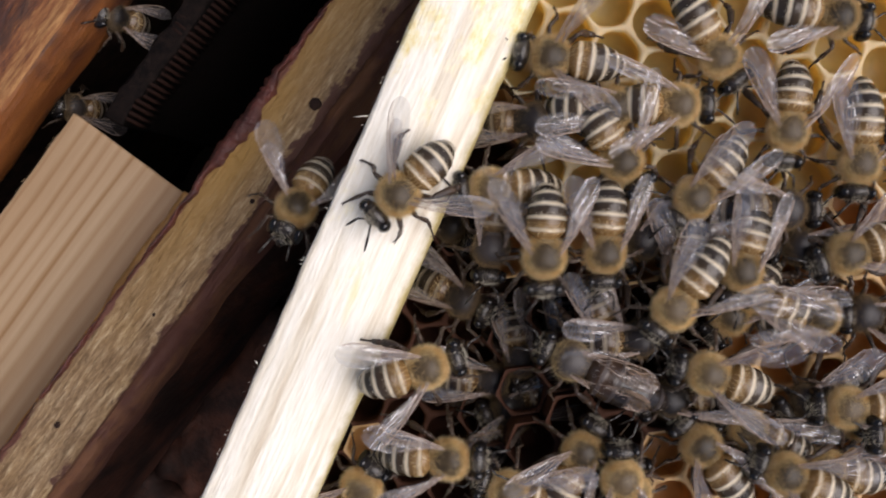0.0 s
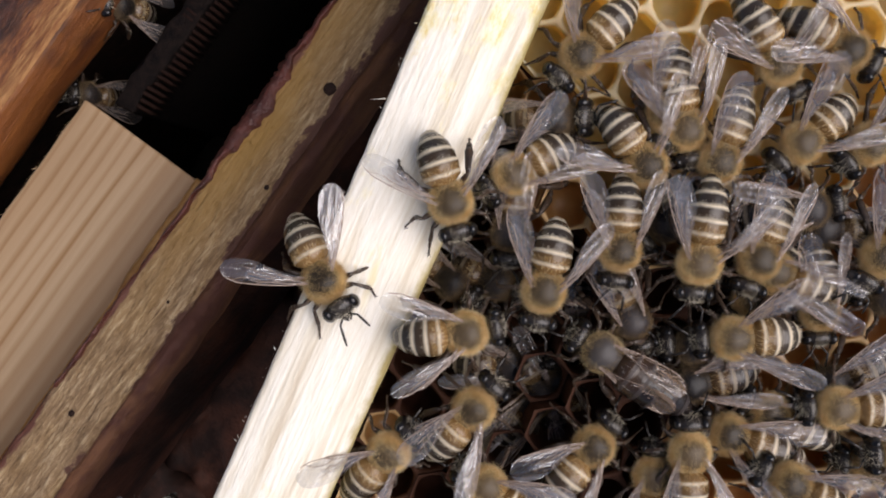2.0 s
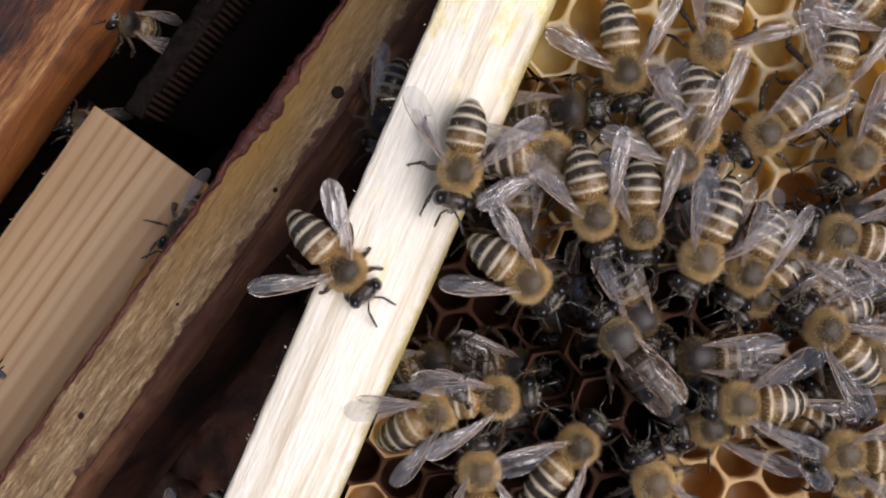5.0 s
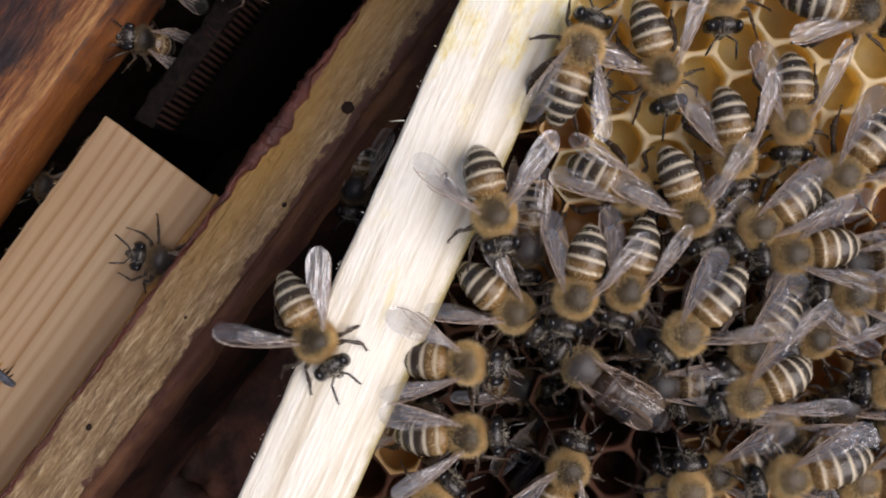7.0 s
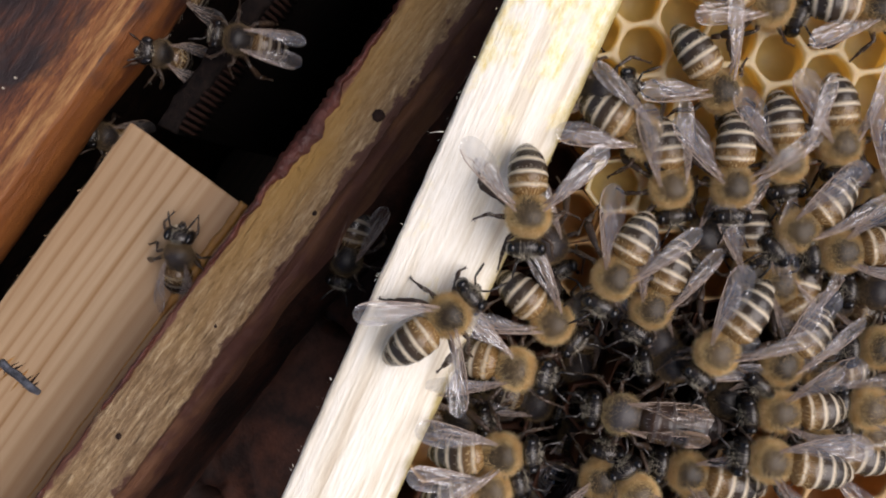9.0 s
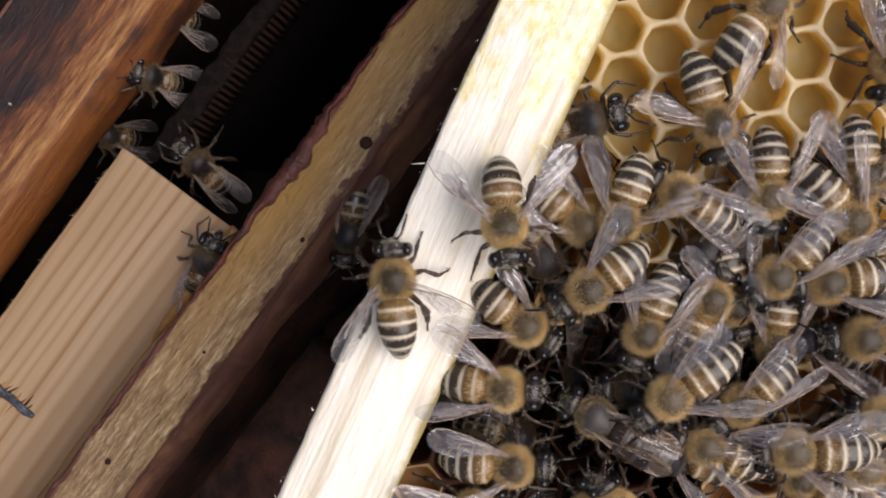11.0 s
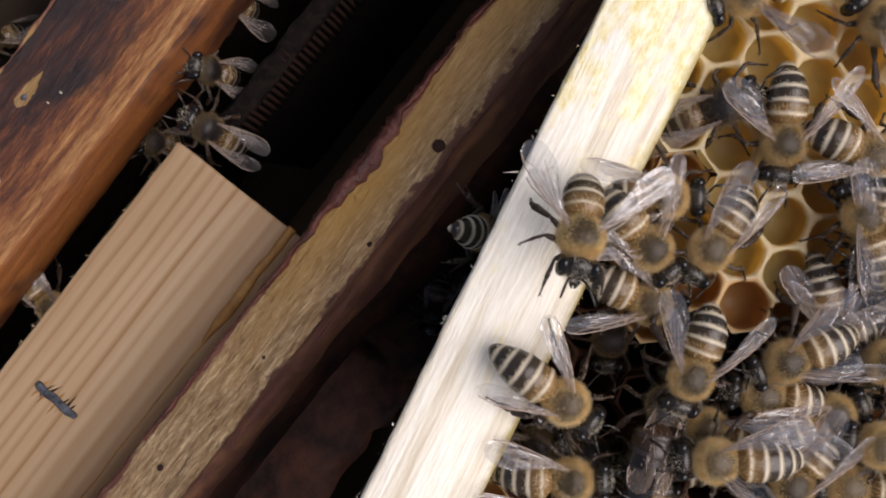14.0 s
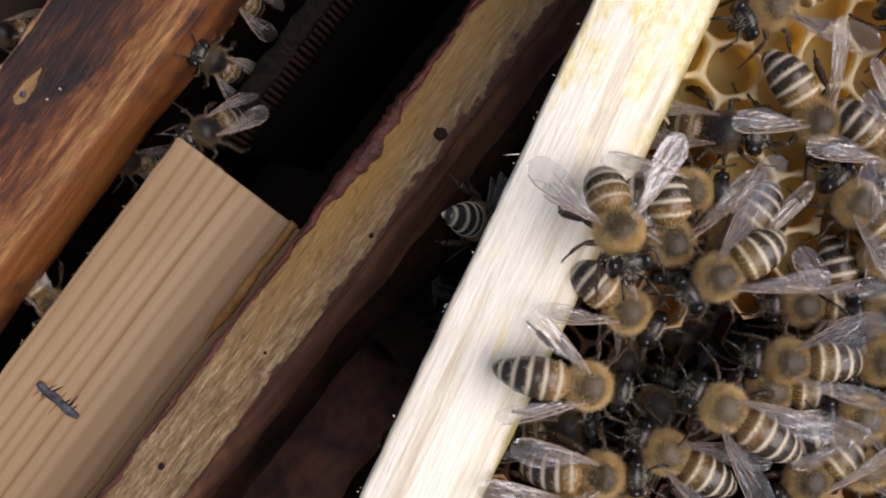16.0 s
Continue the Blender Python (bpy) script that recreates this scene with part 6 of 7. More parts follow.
    walk(bees["b26"], [(0, at(40.3, 24.0, -3.4, -9)), (1, at(40.2, 24.0, -3.4, -8)), (1.5, at(38.2, 20.1, -3.4, -39)), (2, at(39.2, 18.6, -3.4, -29)), (3, at(43.1, 17.3, -3.4, -29)), (4, at(43.1, 19.7, -3.4, -39)), (6.5, at(40.7, 23.3, -3.4, -20)), (8, at(35.3, 27.4, -3.4, 0)), (10.5, at(38.9, 24.1, -3.4, -58)), (11.5, at(39.4, 24.0, -3.4, -124)), (12, at(38.4, 24.9, -3.4, -129)), (12.5, at(36.3, 22.7, -3.4, -150)), (13, at(31.9, 25.3, -3.4, -189)), (13.5, at(24.6, 29.7, -3.4, -226)), (14, at(27.2, 29.3, -3.4, -226)), (16, at(29.4, 26.3, -3.4, -228))])
    walk(bees["b27"], [(0, at(50.6, 10.8, -3.4, -180)), (10.5, at(38.8, 10.5, -3.4, -180)), (11.5, at(36.5, 16.2, -3.4, -180)), (12, at(38.6, 17.4, -3.4, -180)), (12.5, at(34.0, 18.3, -3.4, -180)), (13, at(34.4, 19.9, -3.4, -184)), (14, at(29.7, 13.1, -3.4, -188)), (15, at(27.7, 8.8, -3.4, -183)), (16, at(27.0, 9.2, -3.4, -184))])
    walk(bees["b28"], [(0, at(24.1, 15.0, -3.0, 0)), (0.5, at(24.3, 15.9, -3.0, -20)), (1, at(25.7, 15.7, -3.0, -59)), (2, at(22.7, 10.6, -3.0, -79)), (2.5, at(24.6, 11.0, -3.0, -115)), (3, at(26.4, 11.4, -3.0, -150)), (4, at(23.4, 9.8, -3.0, -110)), (6.5, at(24.8, 11.0, -3.0, -80)), (7, at(26.0, 10.2, -3.0, -81)), (7.5, at(27.0, 9.7, -3.0, -74)), (8, at(27.3, 10.5, -3.0, -76)), (10.5, at(27.1, 11.0, -3.0, -94)), (11, at(27.2, 10.4, -3.0, -89)), (11.5, at(27.7, 10.0, -3.0, -84)), (12, at(30.0, 11.0, -3.0, -71)), (12.5, at(27.9, 15.8, -3.0, -57)), (13, at(27.5, 17.1, -3.0, -38)), (13.5, at(27.9, 17.1, -3.0, -13)), (14, at(27.0, 16.4, -3.0, -22)), (15, at(27.3, 15.7, -3.0, -37)), (16, at(27.6, 14.6, -3.0, -38))])
    walk(bees["b29"], [(0, at(18.8, -23.6, -2.6, 91)), (1, at(18.0, -23.3, -2.6, 89)), (1.5, at(23.4, -24.1, -2.6, 91)), (2, at(23.5, -22.3, -2.6, 89)), (3, at(21.5, -24.5, -2.6, 90)), (3.5, at(20.5, -25.4, -2.6, 90)), (4, at(18.9, -25.8, -2.6, 110)), (6.5, at(19.5, -25.0, -2.6, 110)), (7, at(22.0, -24.1, -2.6, 91)), (8, at(16.6, -24.0, -2.6, 111)), (10.5, at(11.9, -22.4, -4.0, 120)), (12, at(15.2, -19.9, -4.0, 120)), (14, at(12.5, -11.2, -4.0, 152)), (16, at(7.6, -14.6, -4.0, 151))])
    walk(bees["b30"], [(0, at(15.0, -21.2, -4.5, 61)), (1, at(15.4, -20.0, -4.5, 56)), (1.5, at(15.2, -22.0, -4.5, 56)), (2, at(14.0, -22.1, -4.5, 50)), (3, at(13.9, -20.6, -4.5, 50)), (3.5, at(12.7, -21.8, -4.5, 50)), (4, at(11.8, -21.5, -4.5, 45)), (6.5, at(11.0, -23.8, -4.5, 65)), (7, at(9.8, -22.4, -4.5, 71)), (7.5, at(10.8, -23.1, -4.5, 71)), (8, at(9.2, -21.9, -4.5, 76)), (10.5, at(9.7, -23.1, -4.5, 81)), (12, at(10.1, -20.7, -4.5, 81)), (16, at(3.5, -20.4, -4.5, 82))])
    walk(bees["b31"], [(0, at(7.3, -25.3, -4.5, 160)), (1, at(8.4, -23.6, -4.5, 140)), (2, at(2.8, -26.2, -4.5, 139)), (3, at(9.5, -25.1, -4.5, 129)), (3.5, at(5.9, -24.8, -4.5, 125)), (4, at(5.0, -24.1, -4.5, 112)), (6.5, at(-5.1, -26.3, -4.0, 60)), (8, at(-2.6, -24.4, -4.0, 20)), (10.5, at(-2.2, -22.4, -4.0, 10)), (16, at(-2.0, -20.3, -4.0, 11))])
    walk(bees["b32"], [(0, at(42.0, -16.0, -2.4, 180)), (1, at(43.7, -15.7, -2.4, 177)), (1.5, at(39.4, -17.1, -2.4, 180)), (2, at(38.6, -17.7, -2.4, 180)), (3, at(41.0, -15.7, -2.4, 178)), (3.5, at(43.0, -15.6, -2.4, 178)), (4, at(41.7, -13.6, -2.4, 178)), (6.5, at(42.9, -13.0, -2.4, 179)), (10.5, at(33.4, -14.8, -2.4, 170)), (11, at(39.0, -11.8, -2.4, 175)), (13.5, at(34.3, -5.1, -2.4, 177)), (16, at(29.5, -9.3, -2.4, 176))])
    walk(bees["b33"], [(0, at(35.5, 4.4, -3.4, 0)), (1, at(36.3, 1.7, -3.4, 20)), (2, at(35.5, 2.6, -3.4, 10)), (3, at(34.7, 2.8, -3.4, 10)), (3.5, at(35.0, 1.7, -3.4, 10)), (3.667, at(36.6, 1.7, -3.4, 70)), (3.833, at(38.3, 1.7, -3.4, 130)), (4, at(39.9, 1.7, -3.4, 190)), (6.5, at(39.2, 0.7, -3.4, 185)), (8, at(36.9, -2.8, -3.4, 180)), (11.5, at(38.9, 1.0, -3.4, 180)), (16, at(29.5, 2.4, -3.4, 181))])
    walk(bees["b34"], [(0, at(39.6, -6.8, -4.0, -0)), (1, at(40.6, -10.5, -4.0, -5)), (1.5, at(38.9, -9.2, -4.0, -47)), (2, at(37.2, -7.9, -4.0, -89)), (2.5, at(38.6, -10.0, -4.0, -45)), (3, at(39.9, -12.1, -4.0, -0)), (3.333, at(38.7, -11.1, -4.0, -60)), (3.667, at(37.4, -10.0, -4.0, -120)), (4, at(36.2, -9.0, -4.0, -180)), (6.5, at(35.6, -8.6, -4.0, -150)), (8, at(33.9, -7.6, -4.0, -160)), (10.5, at(30.1, -16.4, -4.0, -180)), (12, at(37.4, -8.9, -4.0, -170)), (14, at(23.4, -1.8, -4.0, -168)), (16, at(20.2, -0.1, -4.0, -179))])
    walk(bees["b35"], [(0, at(2.3, 1.7, -12.8, -40, -25)), (1, at(4.1, -4.6, -12.8, -30, -25)), (2, at(0.3, -6.4, -12.8, -40, -25)), (3, at(2.8, -0.9, -12.8, -60, -25)), (4, at(3.4, 0.2, -12.8, -60, -25)), (6.5, at(2.5, -0.1, -12.8, -60, -25)), (8, at(6.0, -1.7, -12.8, -59, -25)), (10.5, at(5.9, 2.0, -12.8, -89, -25)), (12, at(4.8, 1.4, -12.8, -60, -25)), (14, at(6.3, 6.4, -12.8, -57, -25)), (16, at(7.3, 6.1, -12.8, -58, -25))])
    walk(bees["b36"], [(0, at(3.7, -6.6, -12.8, -28, -25)), (1, at(6.2, -6.7, -12.8, -20, -25)), (2, at(5.6, -6.1, -12.8, -20, -25)), (3, at(4.5, -12.0, -12.8, 10, -25)), (4, at(2.0, -12.7, -12.8, 20, -25)), (6.5, at(-6.6, -17.8, -12.8, 20, -25)), (8, at(-4.9, -19.4, -12.8, 10, -25)), (10.5, at(-3.7, -13.6, -12.8, 0, -25)), (12, at(-3.4, -11.5, -12.8, 0, -25)), (14, at(-2.1, -15.8, -12.8, 12, -25)), (16, at(0.1, -14.6, -12.8, 11, -25))])
    walk(bees["b37"], [(0, at(20.7, -9.1, -4.0, -0)), (0.3333, at(22.3, -9.6, -4.0, -60)), (0.6667, at(23.9, -10.1, -4.0, -120)), (1, at(25.6, -10.5, -4.0, -180)), (2, at(24.4, -11.4, -4.0, -180)), (2.333, at(24.3, -11.8, -4.0, -120)), (2.667, at(24.2, -12.2, -4.0, -60)), (3, at(24.1, -12.6, -4.0, -0)), (3.333, at(24.7, -12.5, -4.0, -60)), (3.667, at(25.4, -12.5, -4.0, -120)), (4, at(26.0, -12.5, -4.0, -180)), (6.5, at(19.3, -13.7, -4.0, -181)), (8, at(19.1, -11.2, -4.0, -170)), (10.5, at(12.3, -9.4, -4.0, -180)), (12, at(19.7, -8.9, -4.0, -170)), (13, at(16.3, -2.9, -4.0, -117)), (14, at(11.9, -1.2, -14.0, -97)), (16, at(11.8, -5.2, -15.0, -118))])
    walk(bees["b40"], [(0, at(27.4, -20.4, -4.0, 130)), (1, at(25.7, -18.7, -4.0, 130)), (2, at(28.0, -20.8, -4.0, 160)), (3, at(25.3, -21.4, -4.0, 91)), (4, at(24.9, -19.1, -4.0, 160)), (6.5, at(25.7, -22.5, -4.0, 200)), (8, at(21.7, -22.6, -4.0, 180)), (10.5, at(15.9, -17.0, -4.0, 160)), (12, at(24.9, -14.1, -4.0, 160)), (14, at(9.1, -17.8, -12.0, 182)), (16, at(9.5, -14.8, -14.0, 161))])
    walk(bees["b41"], [(0, at(40.6, -22.9, -4.0, 170)), (2, at(42.9, -24.5, -4.0, 170)), (4, at(39.4, -25.2, -4.0, 160)), (6.5, at(40.4, -26.2, -4.0, 179)), (8, at(38.9, -14.8, -4.0, 180)), (10.5, at(36.6, -20.5, -4.0, 180)), (12, at(42.4, -9.4, -4.0, 190)), (14, at(27.1, -16.5, -4.0, 182)), (16, at(26.8, -15.8, -4.0, 181))])
    walk(bees["on_orange"], [(0, at(-48.0, 31.3, -40.3, 175, -70)), (1, at(-48.2, 31.2, -40.3, 175, -70)), (2, at(-48.7, 31.0, -40.3, 175, -70)), (3, at(-48.7, 31.7, -40.3, 175, -70)), (4, at(-49.2, 31.0, -40.3, 175, -70)), (6.5, at(-49.0, 28.6, -40.3, 175, -70)), (7, at(-48.7, 28.6, -40.3, 173, -70)), (7.5, at(-48.9, 28.2, -40.3, 173, -70)), (8, at(-49.0, 27.9, -40.3, 173, -70)), (10.5, at(-50.1, 27.1, -40.3, 170, -70)), (11, at(-50.0, 27.8, -40.3, 170, -70)), (11.5, at(-49.6, 27.5, -40.3, 170, -70)), (12, at(-49.7, 27.3, -40.3, 170, -70)), (12.5, at(-49.8, 26.8, -40.3, 170, -70)), (13, at(-49.9, 26.7, -40.3, 171, -70)), (13.5, at(-49.7, 27.1, -40.3, 170, -70)), (14, at(-49.4, 27.5, -40.3, 172, -70)), (14.5, at(-49.5, 27.2, -40.3, 172, -70)), (15, at(-49.1, 27.9, -40.3, 162, -70)), (15.5, at(-48.9, 28.6, -40.3, 157, -70)), (16, at(-48.4, 29.2, -40.3, 146, -70))])
    walk(bees["on_gap"], [(0, at(-58.0, 19.3, -50.4, -180, -68)), (4, at(-57.0, 19.2, -50.4, -180, -68)), (7, at(-67.4, 7.5, -50.4, -180, -68)), (8, at(-64.1, 11.5, -50.4, -180, -68)), (10.5, at(-59.3, 19.3, -50.4, -180, -68)), (11, at(-59.9, 19.6, -50.4, -180, -68)), (12, at(-61.1, 18.0, -50.4, -175, -68)), (12.5, at(-61.0, 18.3, -50.4, -172, -68)), (13.5, at(-60.0, 17.3, -50.4, -178, -68)), (14.5, at(-60.1, 17.5, -50.4, -178, -68)), (15, at(-61.8, 16.8, -50.4, -180, -68)), (15.5, at(-62.2, 17.0, -50.4, -180, -68)), (16, at(-64.0, 14.4, -50.4, -184, -68))])
    walk(bees["on_corner"], [(0, at(-35.5, 38.3, -38.3, -121, -42)), (4, at(-35.6, 36.4, -38.3, -121, -42)), (6.5, at(-32.2, 35.0, -38.3, -121, -42)), (8, at(-35.1, 37.4, -38.3, -140, -42)), (9.25, at(-36.1, 24.6, -37.1, -208, -16)), (10.5, at(-37.1, 11.8, -36.0, -275, 10)), (11, at(-41.1, 16.3, -38.3, -230, -42)), (11.5, at(-43.5, 17.9, -38.3, -220, -42)), (12, at(-47.3, 19.0, -38.3, -205, -42)), (12.5, at(-49.4, 19.8, -38.3, -208, -42)), (13, at(-49.0, 19.7, -38.3, -209, -42)), (13.5, at(-48.2, 19.8, -38.3, -210, -42)), (14, at(-47.7, 19.9, -38.3, -211, -42)), (14.5, at(-47.5, 19.9, -38.3, -212, -42)), (15, at(-47.5, 19.6, -38.3, -204, -42)), (15.5, at(-47.7, 18.9, -38.3, -170, -42)), (16, at(-48.0, 17.0, -38.3, -148, -42))])
    walk(bees["on_edge"], [(0, at(-48.3, -5.3, -59.5, -101, -35)), (2.3, at(-50.4, -6.6, -59.5, -101, -35)), (2.8, at(-38.0, 5.1, -45.5, -101, -35)), (3, at(-34.7, 4.2, -33.5, -101, -35)), (3.5, at(-35.9, 1.5, -31.0, -101, -35)), (4, at(-36.2, 1.9, -31.0, -111, -35)), (4.2, at(-36.3, 1.1, -31.0, -111, -35)), (6.5, at(-40.8, -2.4, -31.0, -170, -35)), (7, at(-42.1, -2.1, -31.0, -195, -35)), (7.5, at(-42.1, 0.6, -31.0, -231, -35)), (8, at(-41.0, 4.0, -31.0, -276, -35)), (10.5, at(-42.4, -5.5, -31.0, -290, -35)), (11, at(-36.2, 3.2, -31.0, -300, -35)), (11.3, at(-36.1, 4.0, -33.5, -302, -35)), (11.5, at(-41.7, 0.8, -47.5, -305, -35)), (12, at(-47.6, -4.1, -59.5, -310, -35)), (16, at(-56.7, -8.6, -59.5, -309, -35))])
    walk(bees["on_strip"], [(0, at(-7.8, 37.5, -20.0, -110)), (2.5, at(-10.6, 32.7, -20.0, -111)), (3, at(-10.6, 28.4, -20.0, -106)), (3.5, at(-12.0, 24.4, -20.0, -96)), (4, at(-10.5, 18.7, -20.0, -105)), (4.2, at(-8.3, 17.4, -20.0, -108)), (6.5, at(-13.8, 9.0, -26.0, -101)), (7, at(-14.7, 7.1, -29.0, -100)), (7.5, at(-16.5, -1.8, -34.0, -100)), (8, at(-20.2, -5.8, -36.0, -95)), (10.5, at(-18.5, 7.0, -20.5, -125)), (11, at(-17.5, 5.4, -26.0, -100)), (11.5, at(-13.6, 1.1, -40.0, -100)), (12, at(-16.2, -4.9, -58.0, -100)), (12.6, at(-14.5, -8.8, -68.0, -100)), (16, at(-14.5, -8.8, -68.0, -100))])
    walk(bees["on_left"], [(0, at(-79.2, -14.1, -46.0, -54, 4)), (8, at(-80.4, -13.3, -46.0, -54, 4)), (12, at(-71.5, -9.1, -46.0, -53, 4)), (12.5, at(-70.9, -6.8, -46.0, -53, 4)), (13, at(-70.5, -6.9, -46.0, -52, 4)), (13.5, at(-70.1, -6.8, -46.0, -51, 4)), (14, at(-69.9, -6.8, -46.0, -51, 4)), (14.5, at(-70.1, -7.0, -46.0, -52, 4)), (15, at(-70.0, -6.8, -46.0, -52, 4)), (15.5, at(-70.2, -6.9, -46.0, -51, 4)), (16, at(-70.1, -6.5, -46.0, -52, 4))])
    walk(bees["on_side"], [(0, at(-41.1, -43.9, -24.0, -120)), (1.5, at(-39.9, -43.6, -24.0, -120)), (2, at(-39.7, -41.3, -24.0, -120)), (3, at(-37.1, -37.3, -24.0, -121)), (3.5, at(-36.3, -38.5, -24.0, -120)), (4, at(-35.8, -39.0, -24.0, -120)), (6.5, at(-35.8, -41.5, -24.0, -140)), (16, at(-36.3, -39.0, -24.0, -138))])
    walk(bees["at_rim"], [(0, at(-83.7, 31.7, -50.7, -150, -60)), (12, at(-80.0, 33.1, -50.7, -151, -60)), (14, at(-83.8, 30.5, -50.7, -148, -60)), (15.5, at(-82.5, 28.4, -50.7, -149, -60)), (16, at(-82.0, 31.4, -50.7, -150, -60))])
    walk(bees["low0"], [(0, at(25.3, -2.3, -4.7, -95)), (6.5, at(25.3, -2.3, -4.7, -95)), (8, at(25.0, -0.6, -4.7, -99)), (10.5, at(24.6, -0.7, -4.7, -77)), (16, at(24.6, -0.7, -4.7, -77))])
    walk(bees["low1"], [(0, at(33.6, -5.3, -4.7, 170)), (6.5, at(33.6, -5.3, -4.7, 170)), (8, at(34.1, -3.0, -4.7, 160)), (10.5, at(32.5, -4.1, -4.7, 161)), (16, at(32.5, -4.1, -4.7, 161))])
    walk(bees["low2"], [(0, at(17.9, -9.0, -4.7, -66)), (6.5, at(17.9, -9.0, -4.7, -66)), (8, at(16.3, -7.8, -4.7, -59)), (10.5, at(14.7, -7.8, -4.7, -77)), (11.3, at(17.8, -4.7, -4.7, -77)), (13, at(18.4, -3.8, -18.0, -76)), (16, at(18.4, -3.8, -18.0, -76))])
    walk(bees["low3"], [(0, at(24.3, -15.6, -4.7, -167)), (6.5, at(24.3, -15.6, -4.7, -167)), (8, at(23.6, -13.8, -4.7, -160)), (10.5, at(21.6, -14.1, -4.7, -165)), (11.3, at(24.6, -10.9, -4.7, -165)), (13, at(26.2, -10.6, -18.0, -163)), (16, at(26.2, -10.6, -18.0, -163))])
    walk(bees["low4"], [(0, at(32.6, -18.7, -4.7, 155)), (6.5, at(32.6, -18.7, -4.7, 155)), (8, at(32.8, -18.6, -4.7, 170)), (10.5, at(31.8, -18.7, -4.7, 151)), (16, at(31.8, -18.7, -4.7, 151))])
    walk(bees["low7"], [(0, at(37.8, 0.5, -4.7, 180)), (6.5, at(37.8, 0.5, -4.7, 180)), (8, at(36.9, 1.8, -4.7, 180)), (10.5, at(35.6, 2.5, -4.7, 176)), (16, at(35.6, 2.5, -4.7, 176))])
    walk(bees["low8"], [(0, at(20.3, -25.4, -4.7, 83)), (6.5, at(20.3, -25.4, -4.7, 83)), (8, at(19.6, -23.5, -4.7, 91)), (10.5, at(20.2, -24.0, -4.7, 66)), (16, at(20.2, -24.0, -4.7, 66))])
    walk(bees["low10"], [(0, at(30.5, -6.8, -4.7, -133)), (6.5, at(30.5, -6.8, -4.7, -133)), (8, at(29.4, -6.0, -4.7, -119)), (10.5, at(28.8, -4.9, -4.7, -96)), (16, at(28.8, -4.9, -4.7, -96))])
    walk(bees["low11"], [(0, at(39.1, -15.8, -4.7, -154)), (6.5, at(39.1, -15.8, -4.7, -154)), (8, at(38.0, -13.2, -4.7, -170)), (10.5, at(38.0, -12.4, -4.7, -152)), (16, at(38.0, -12.4, -4.7, -152))])
    walk(bees["low12"], [(0, at(5.3, 0.3, -4.7, -95)), (6.5, at(5.3, 0.3, -4.7, -95)), (8, at(4.6, 2.3, -4.7, -79)), (10.5, at(2.7, 2.2, -4.7, -56)), (11.3, at(6.0, 5.2, -4.7, -57)), (13, at(4.9, 7.0, -18.0, -55)), (16, at(4.9, 7.0, -18.0, -55))])
    walk(bees["low13"], [(0, at(44.6, -6.6, -4.7, 165)), (6.5, at(44.6, -6.6, -4.7, 165)), (8, at(43.7, -5.3, -4.7, 180)), (10.5, at(44.2, -4.9, -4.7, 156)), (16, at(44.2, -4.9, -4.7, 156))])
    walk(bees["low15"], [(0, at(44.5, -17.9, -4.7, -162)), (6.5, at(44.5, -17.9, -4.7, -162)), (8, at(44.2, -17.4, -4.7, -180)), (10.5, at(44.2, -16.3, -4.7, -203)), (16, at(44.2, -16.3, -4.7, -203))])
    walk(bees["low17"], [(0, at(21.3, 1.1, -4.7, -138)), (6.5, at(21.3, 1.1, -4.7, -138)), (8, at(20.2, 2.9, -4.7, -119)), (10.5, at(19.6, 3.4, -4.7, -130)), (11.3, at(22.6, 6.3, -4.7, -130)), (13, at(23.5, 8.7, -18.0, -129)), (16, at(23.5, 8.7, -18.0, -129))])
    walk(bees["on_slope"], [(0, at(-45.4, 41.0, -40.3, 170, -70)), (7, at(-46.2, 38.0, -40.3, 171, -70)), (8, at(-46.5, 37.2, -40.3, 171, -70)), (10.5, at(-47.7, 36.3, -40.3, 171, -70)), (11.5, at(-47.0, 37.5, -40.3, 170, -70)), (12, at(-47.1, 36.4, -40.3, 170, -70)), (12.5, at(-47.3, 35.8, -40.3, 170, -70)), (13, at(-47.5, 35.7, -40.3, 171, -70)), (13.5, at(-47.1, 36.8, -40.3, 170, -70)), (14, at(-46.9, 37.1, -40.3, 172, -70)), (15, at(-46.5, 37.6, -40.3, 162, -70)), (16, at(-46.1, 37.5, -40.3, 161, -70))])
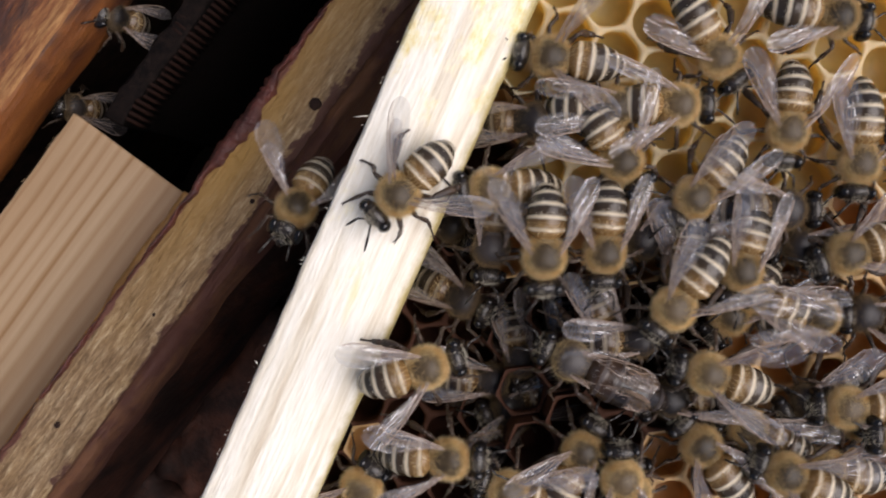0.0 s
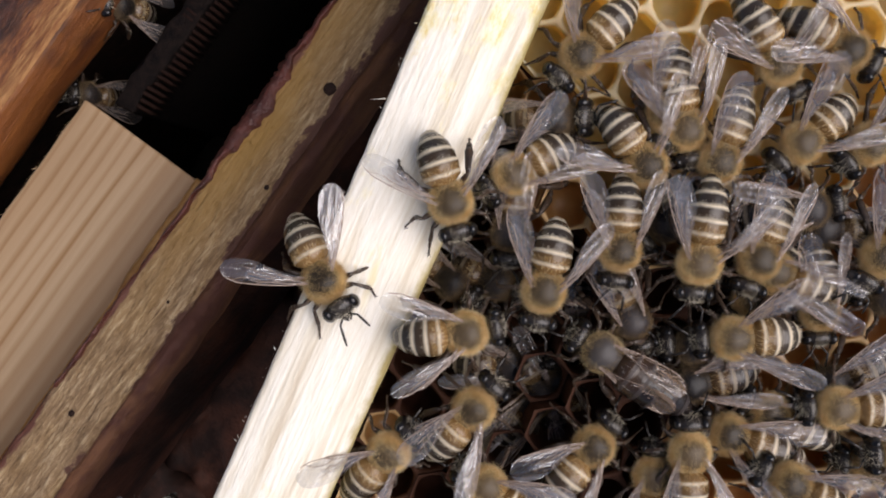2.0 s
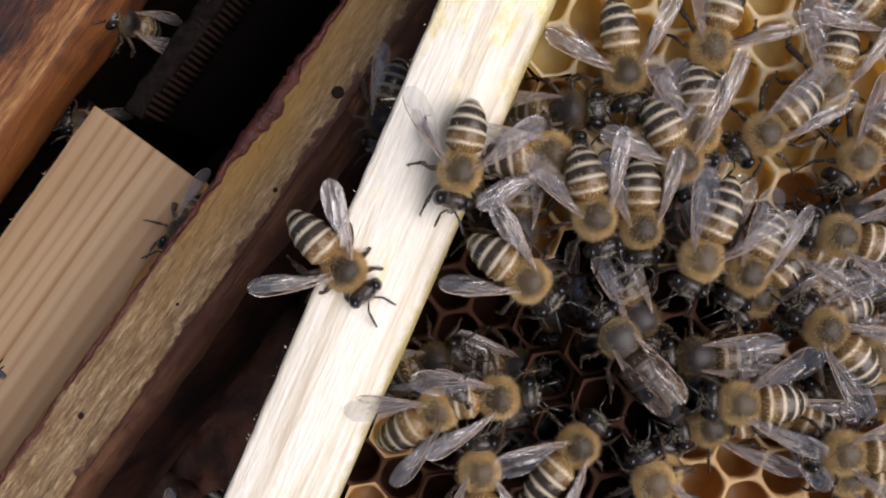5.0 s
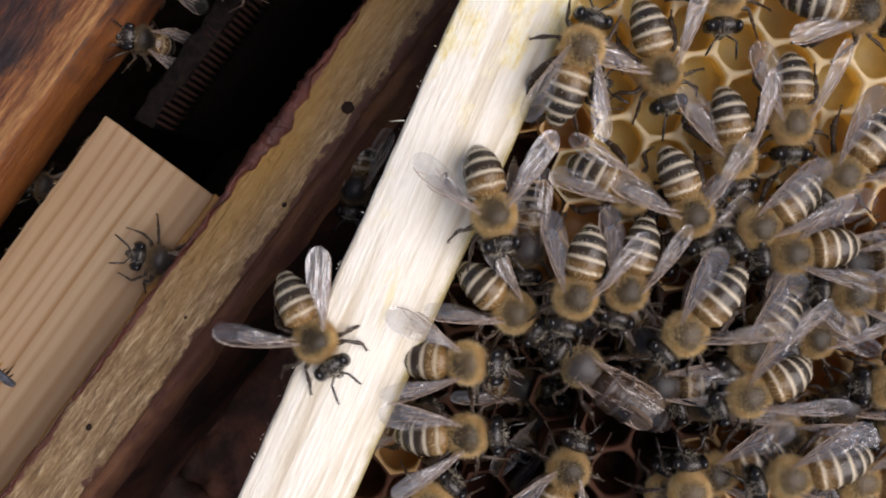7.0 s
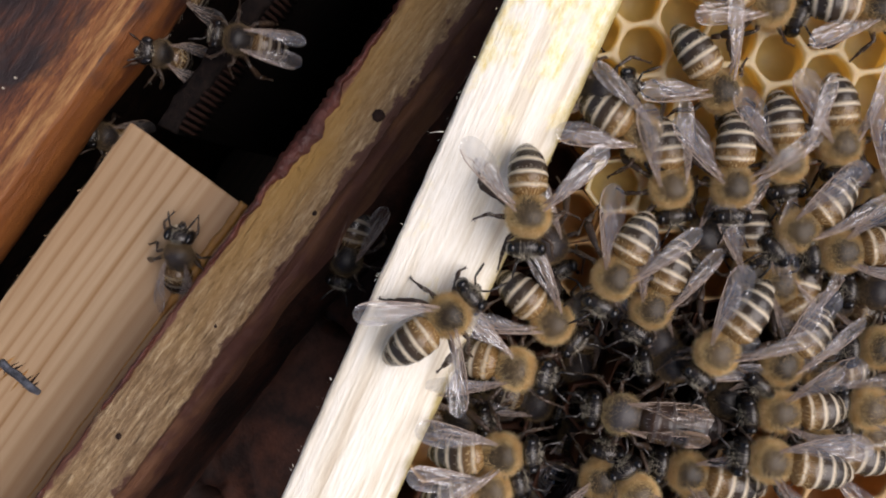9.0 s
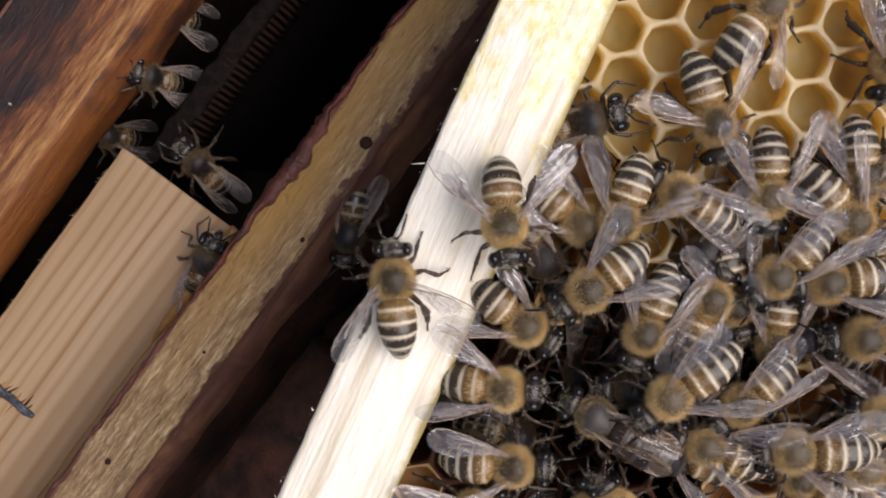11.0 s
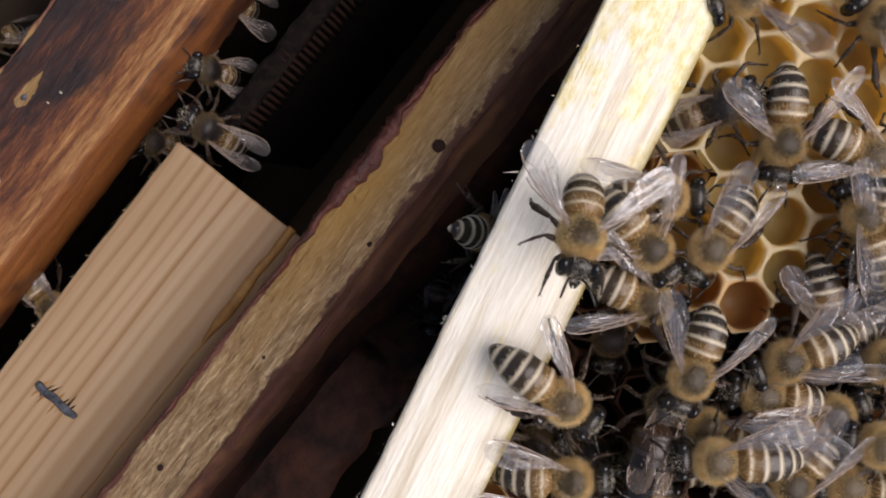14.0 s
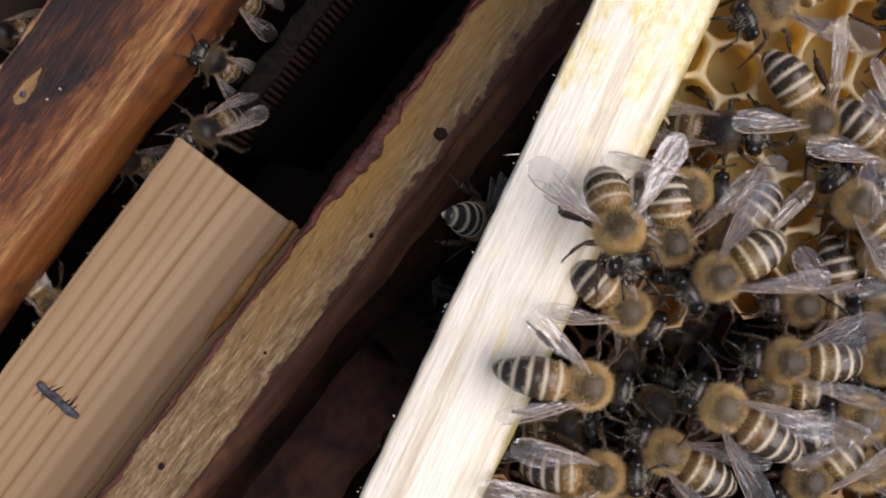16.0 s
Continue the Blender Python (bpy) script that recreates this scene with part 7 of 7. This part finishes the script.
    walk(bees["b38"], [(0, at(9.6, -14.0, -15.5, -80, -10)), (1, at(10.5, -11.9, -15.5, -70, -10)), (2, at(10.3, -19.6, -15.5, -60, -10)), (3, at(12.0, -14.4, -15.5, -100, -10)), (4, at(11.0, -10.7, -15.5, -90, -10)), (6.5, at(10.5, -10.1, -15.5, -100, -10)), (8, at(7.9, -15.4, -15.5, -99, -10)), (10.5, at(10.2, -9.2, -15.5, -99, -10)), (12, at(10.2, -12.5, -15.5, -99, -10)), (14, at(4.8, -4.7, -15.5, -97, -10)), (16, at(5.8, -8.3, -15.5, -98, -10))])
    walk(bees["b39"], [(0, at(7.8, -19.0, -15.5, -160, -10)), (1, at(12.6, -20.5, -15.5, -200, -10)), (2, at(11.9, -17.4, -15.5, -250, -10)), (3, at(14.2, -19.3, -15.5, -180, -10)), (4, at(5.3, -20.9, -15.5, -180, -10)), (6.5, at(16.9, -24.4, -15.5, -250, -10)), (8, at(19.2, -24.0, -15.5, -239, -10)), (10.5, at(25.9, -19.2, -15.5, -200, -10)), (12, at(26.1, -19.7, -15.5, -200, -10)), (14, at(19.2, -6.3, -15.5, -178, -10)), (16, at(19.5, -4.3, -15.5, -199, -10))])
    walk(bees["low5"], [(0, at(15.0, -12.8, -15.5, -86)), (6.5, at(15.0, -12.8, -15.5, -86)), (8, at(13.9, -10.9, -15.5, -89)), (10.5, at(14.3, -10.2, -15.5, -111)), (16, at(14.3, -10.2, -15.5, -111))])
    walk(bees["low6"], [(0, at(6.3, -15.8, -15.5, -6)), (6.5, at(6.3, -15.8, -15.5, -6)), (8, at(4.7, -16.3, -15.5, -20)), (10.5, at(3.3, -17.3, -15.5, -17)), (16, at(3.3, -17.3, -15.5, -17))])
    walk(bees["low9"], [(0, at(9.0, -20.0, -15.5, 46)), (6.5, at(9.0, -20.0, -15.5, 46)), (8, at(8.1, -20.3, -15.5, 61)), (10.5, at(9.0, -21.1, -15.5, 58)), (16, at(9.0, -21.1, -15.5, 58))])

    for k, name in enumerate(("bar_a", "bar_b", "b3", "b5", "b6", "b7", "b8", "b9", "b10", "b11", "b12", "b13", "b14", "b16", "b17", "b18", "on_orange", "on_edge")):
        stir(bees[name], 50 + k, 7 if name in ("bar_a", "b3", "on_orange") else 10, 4)


motions()
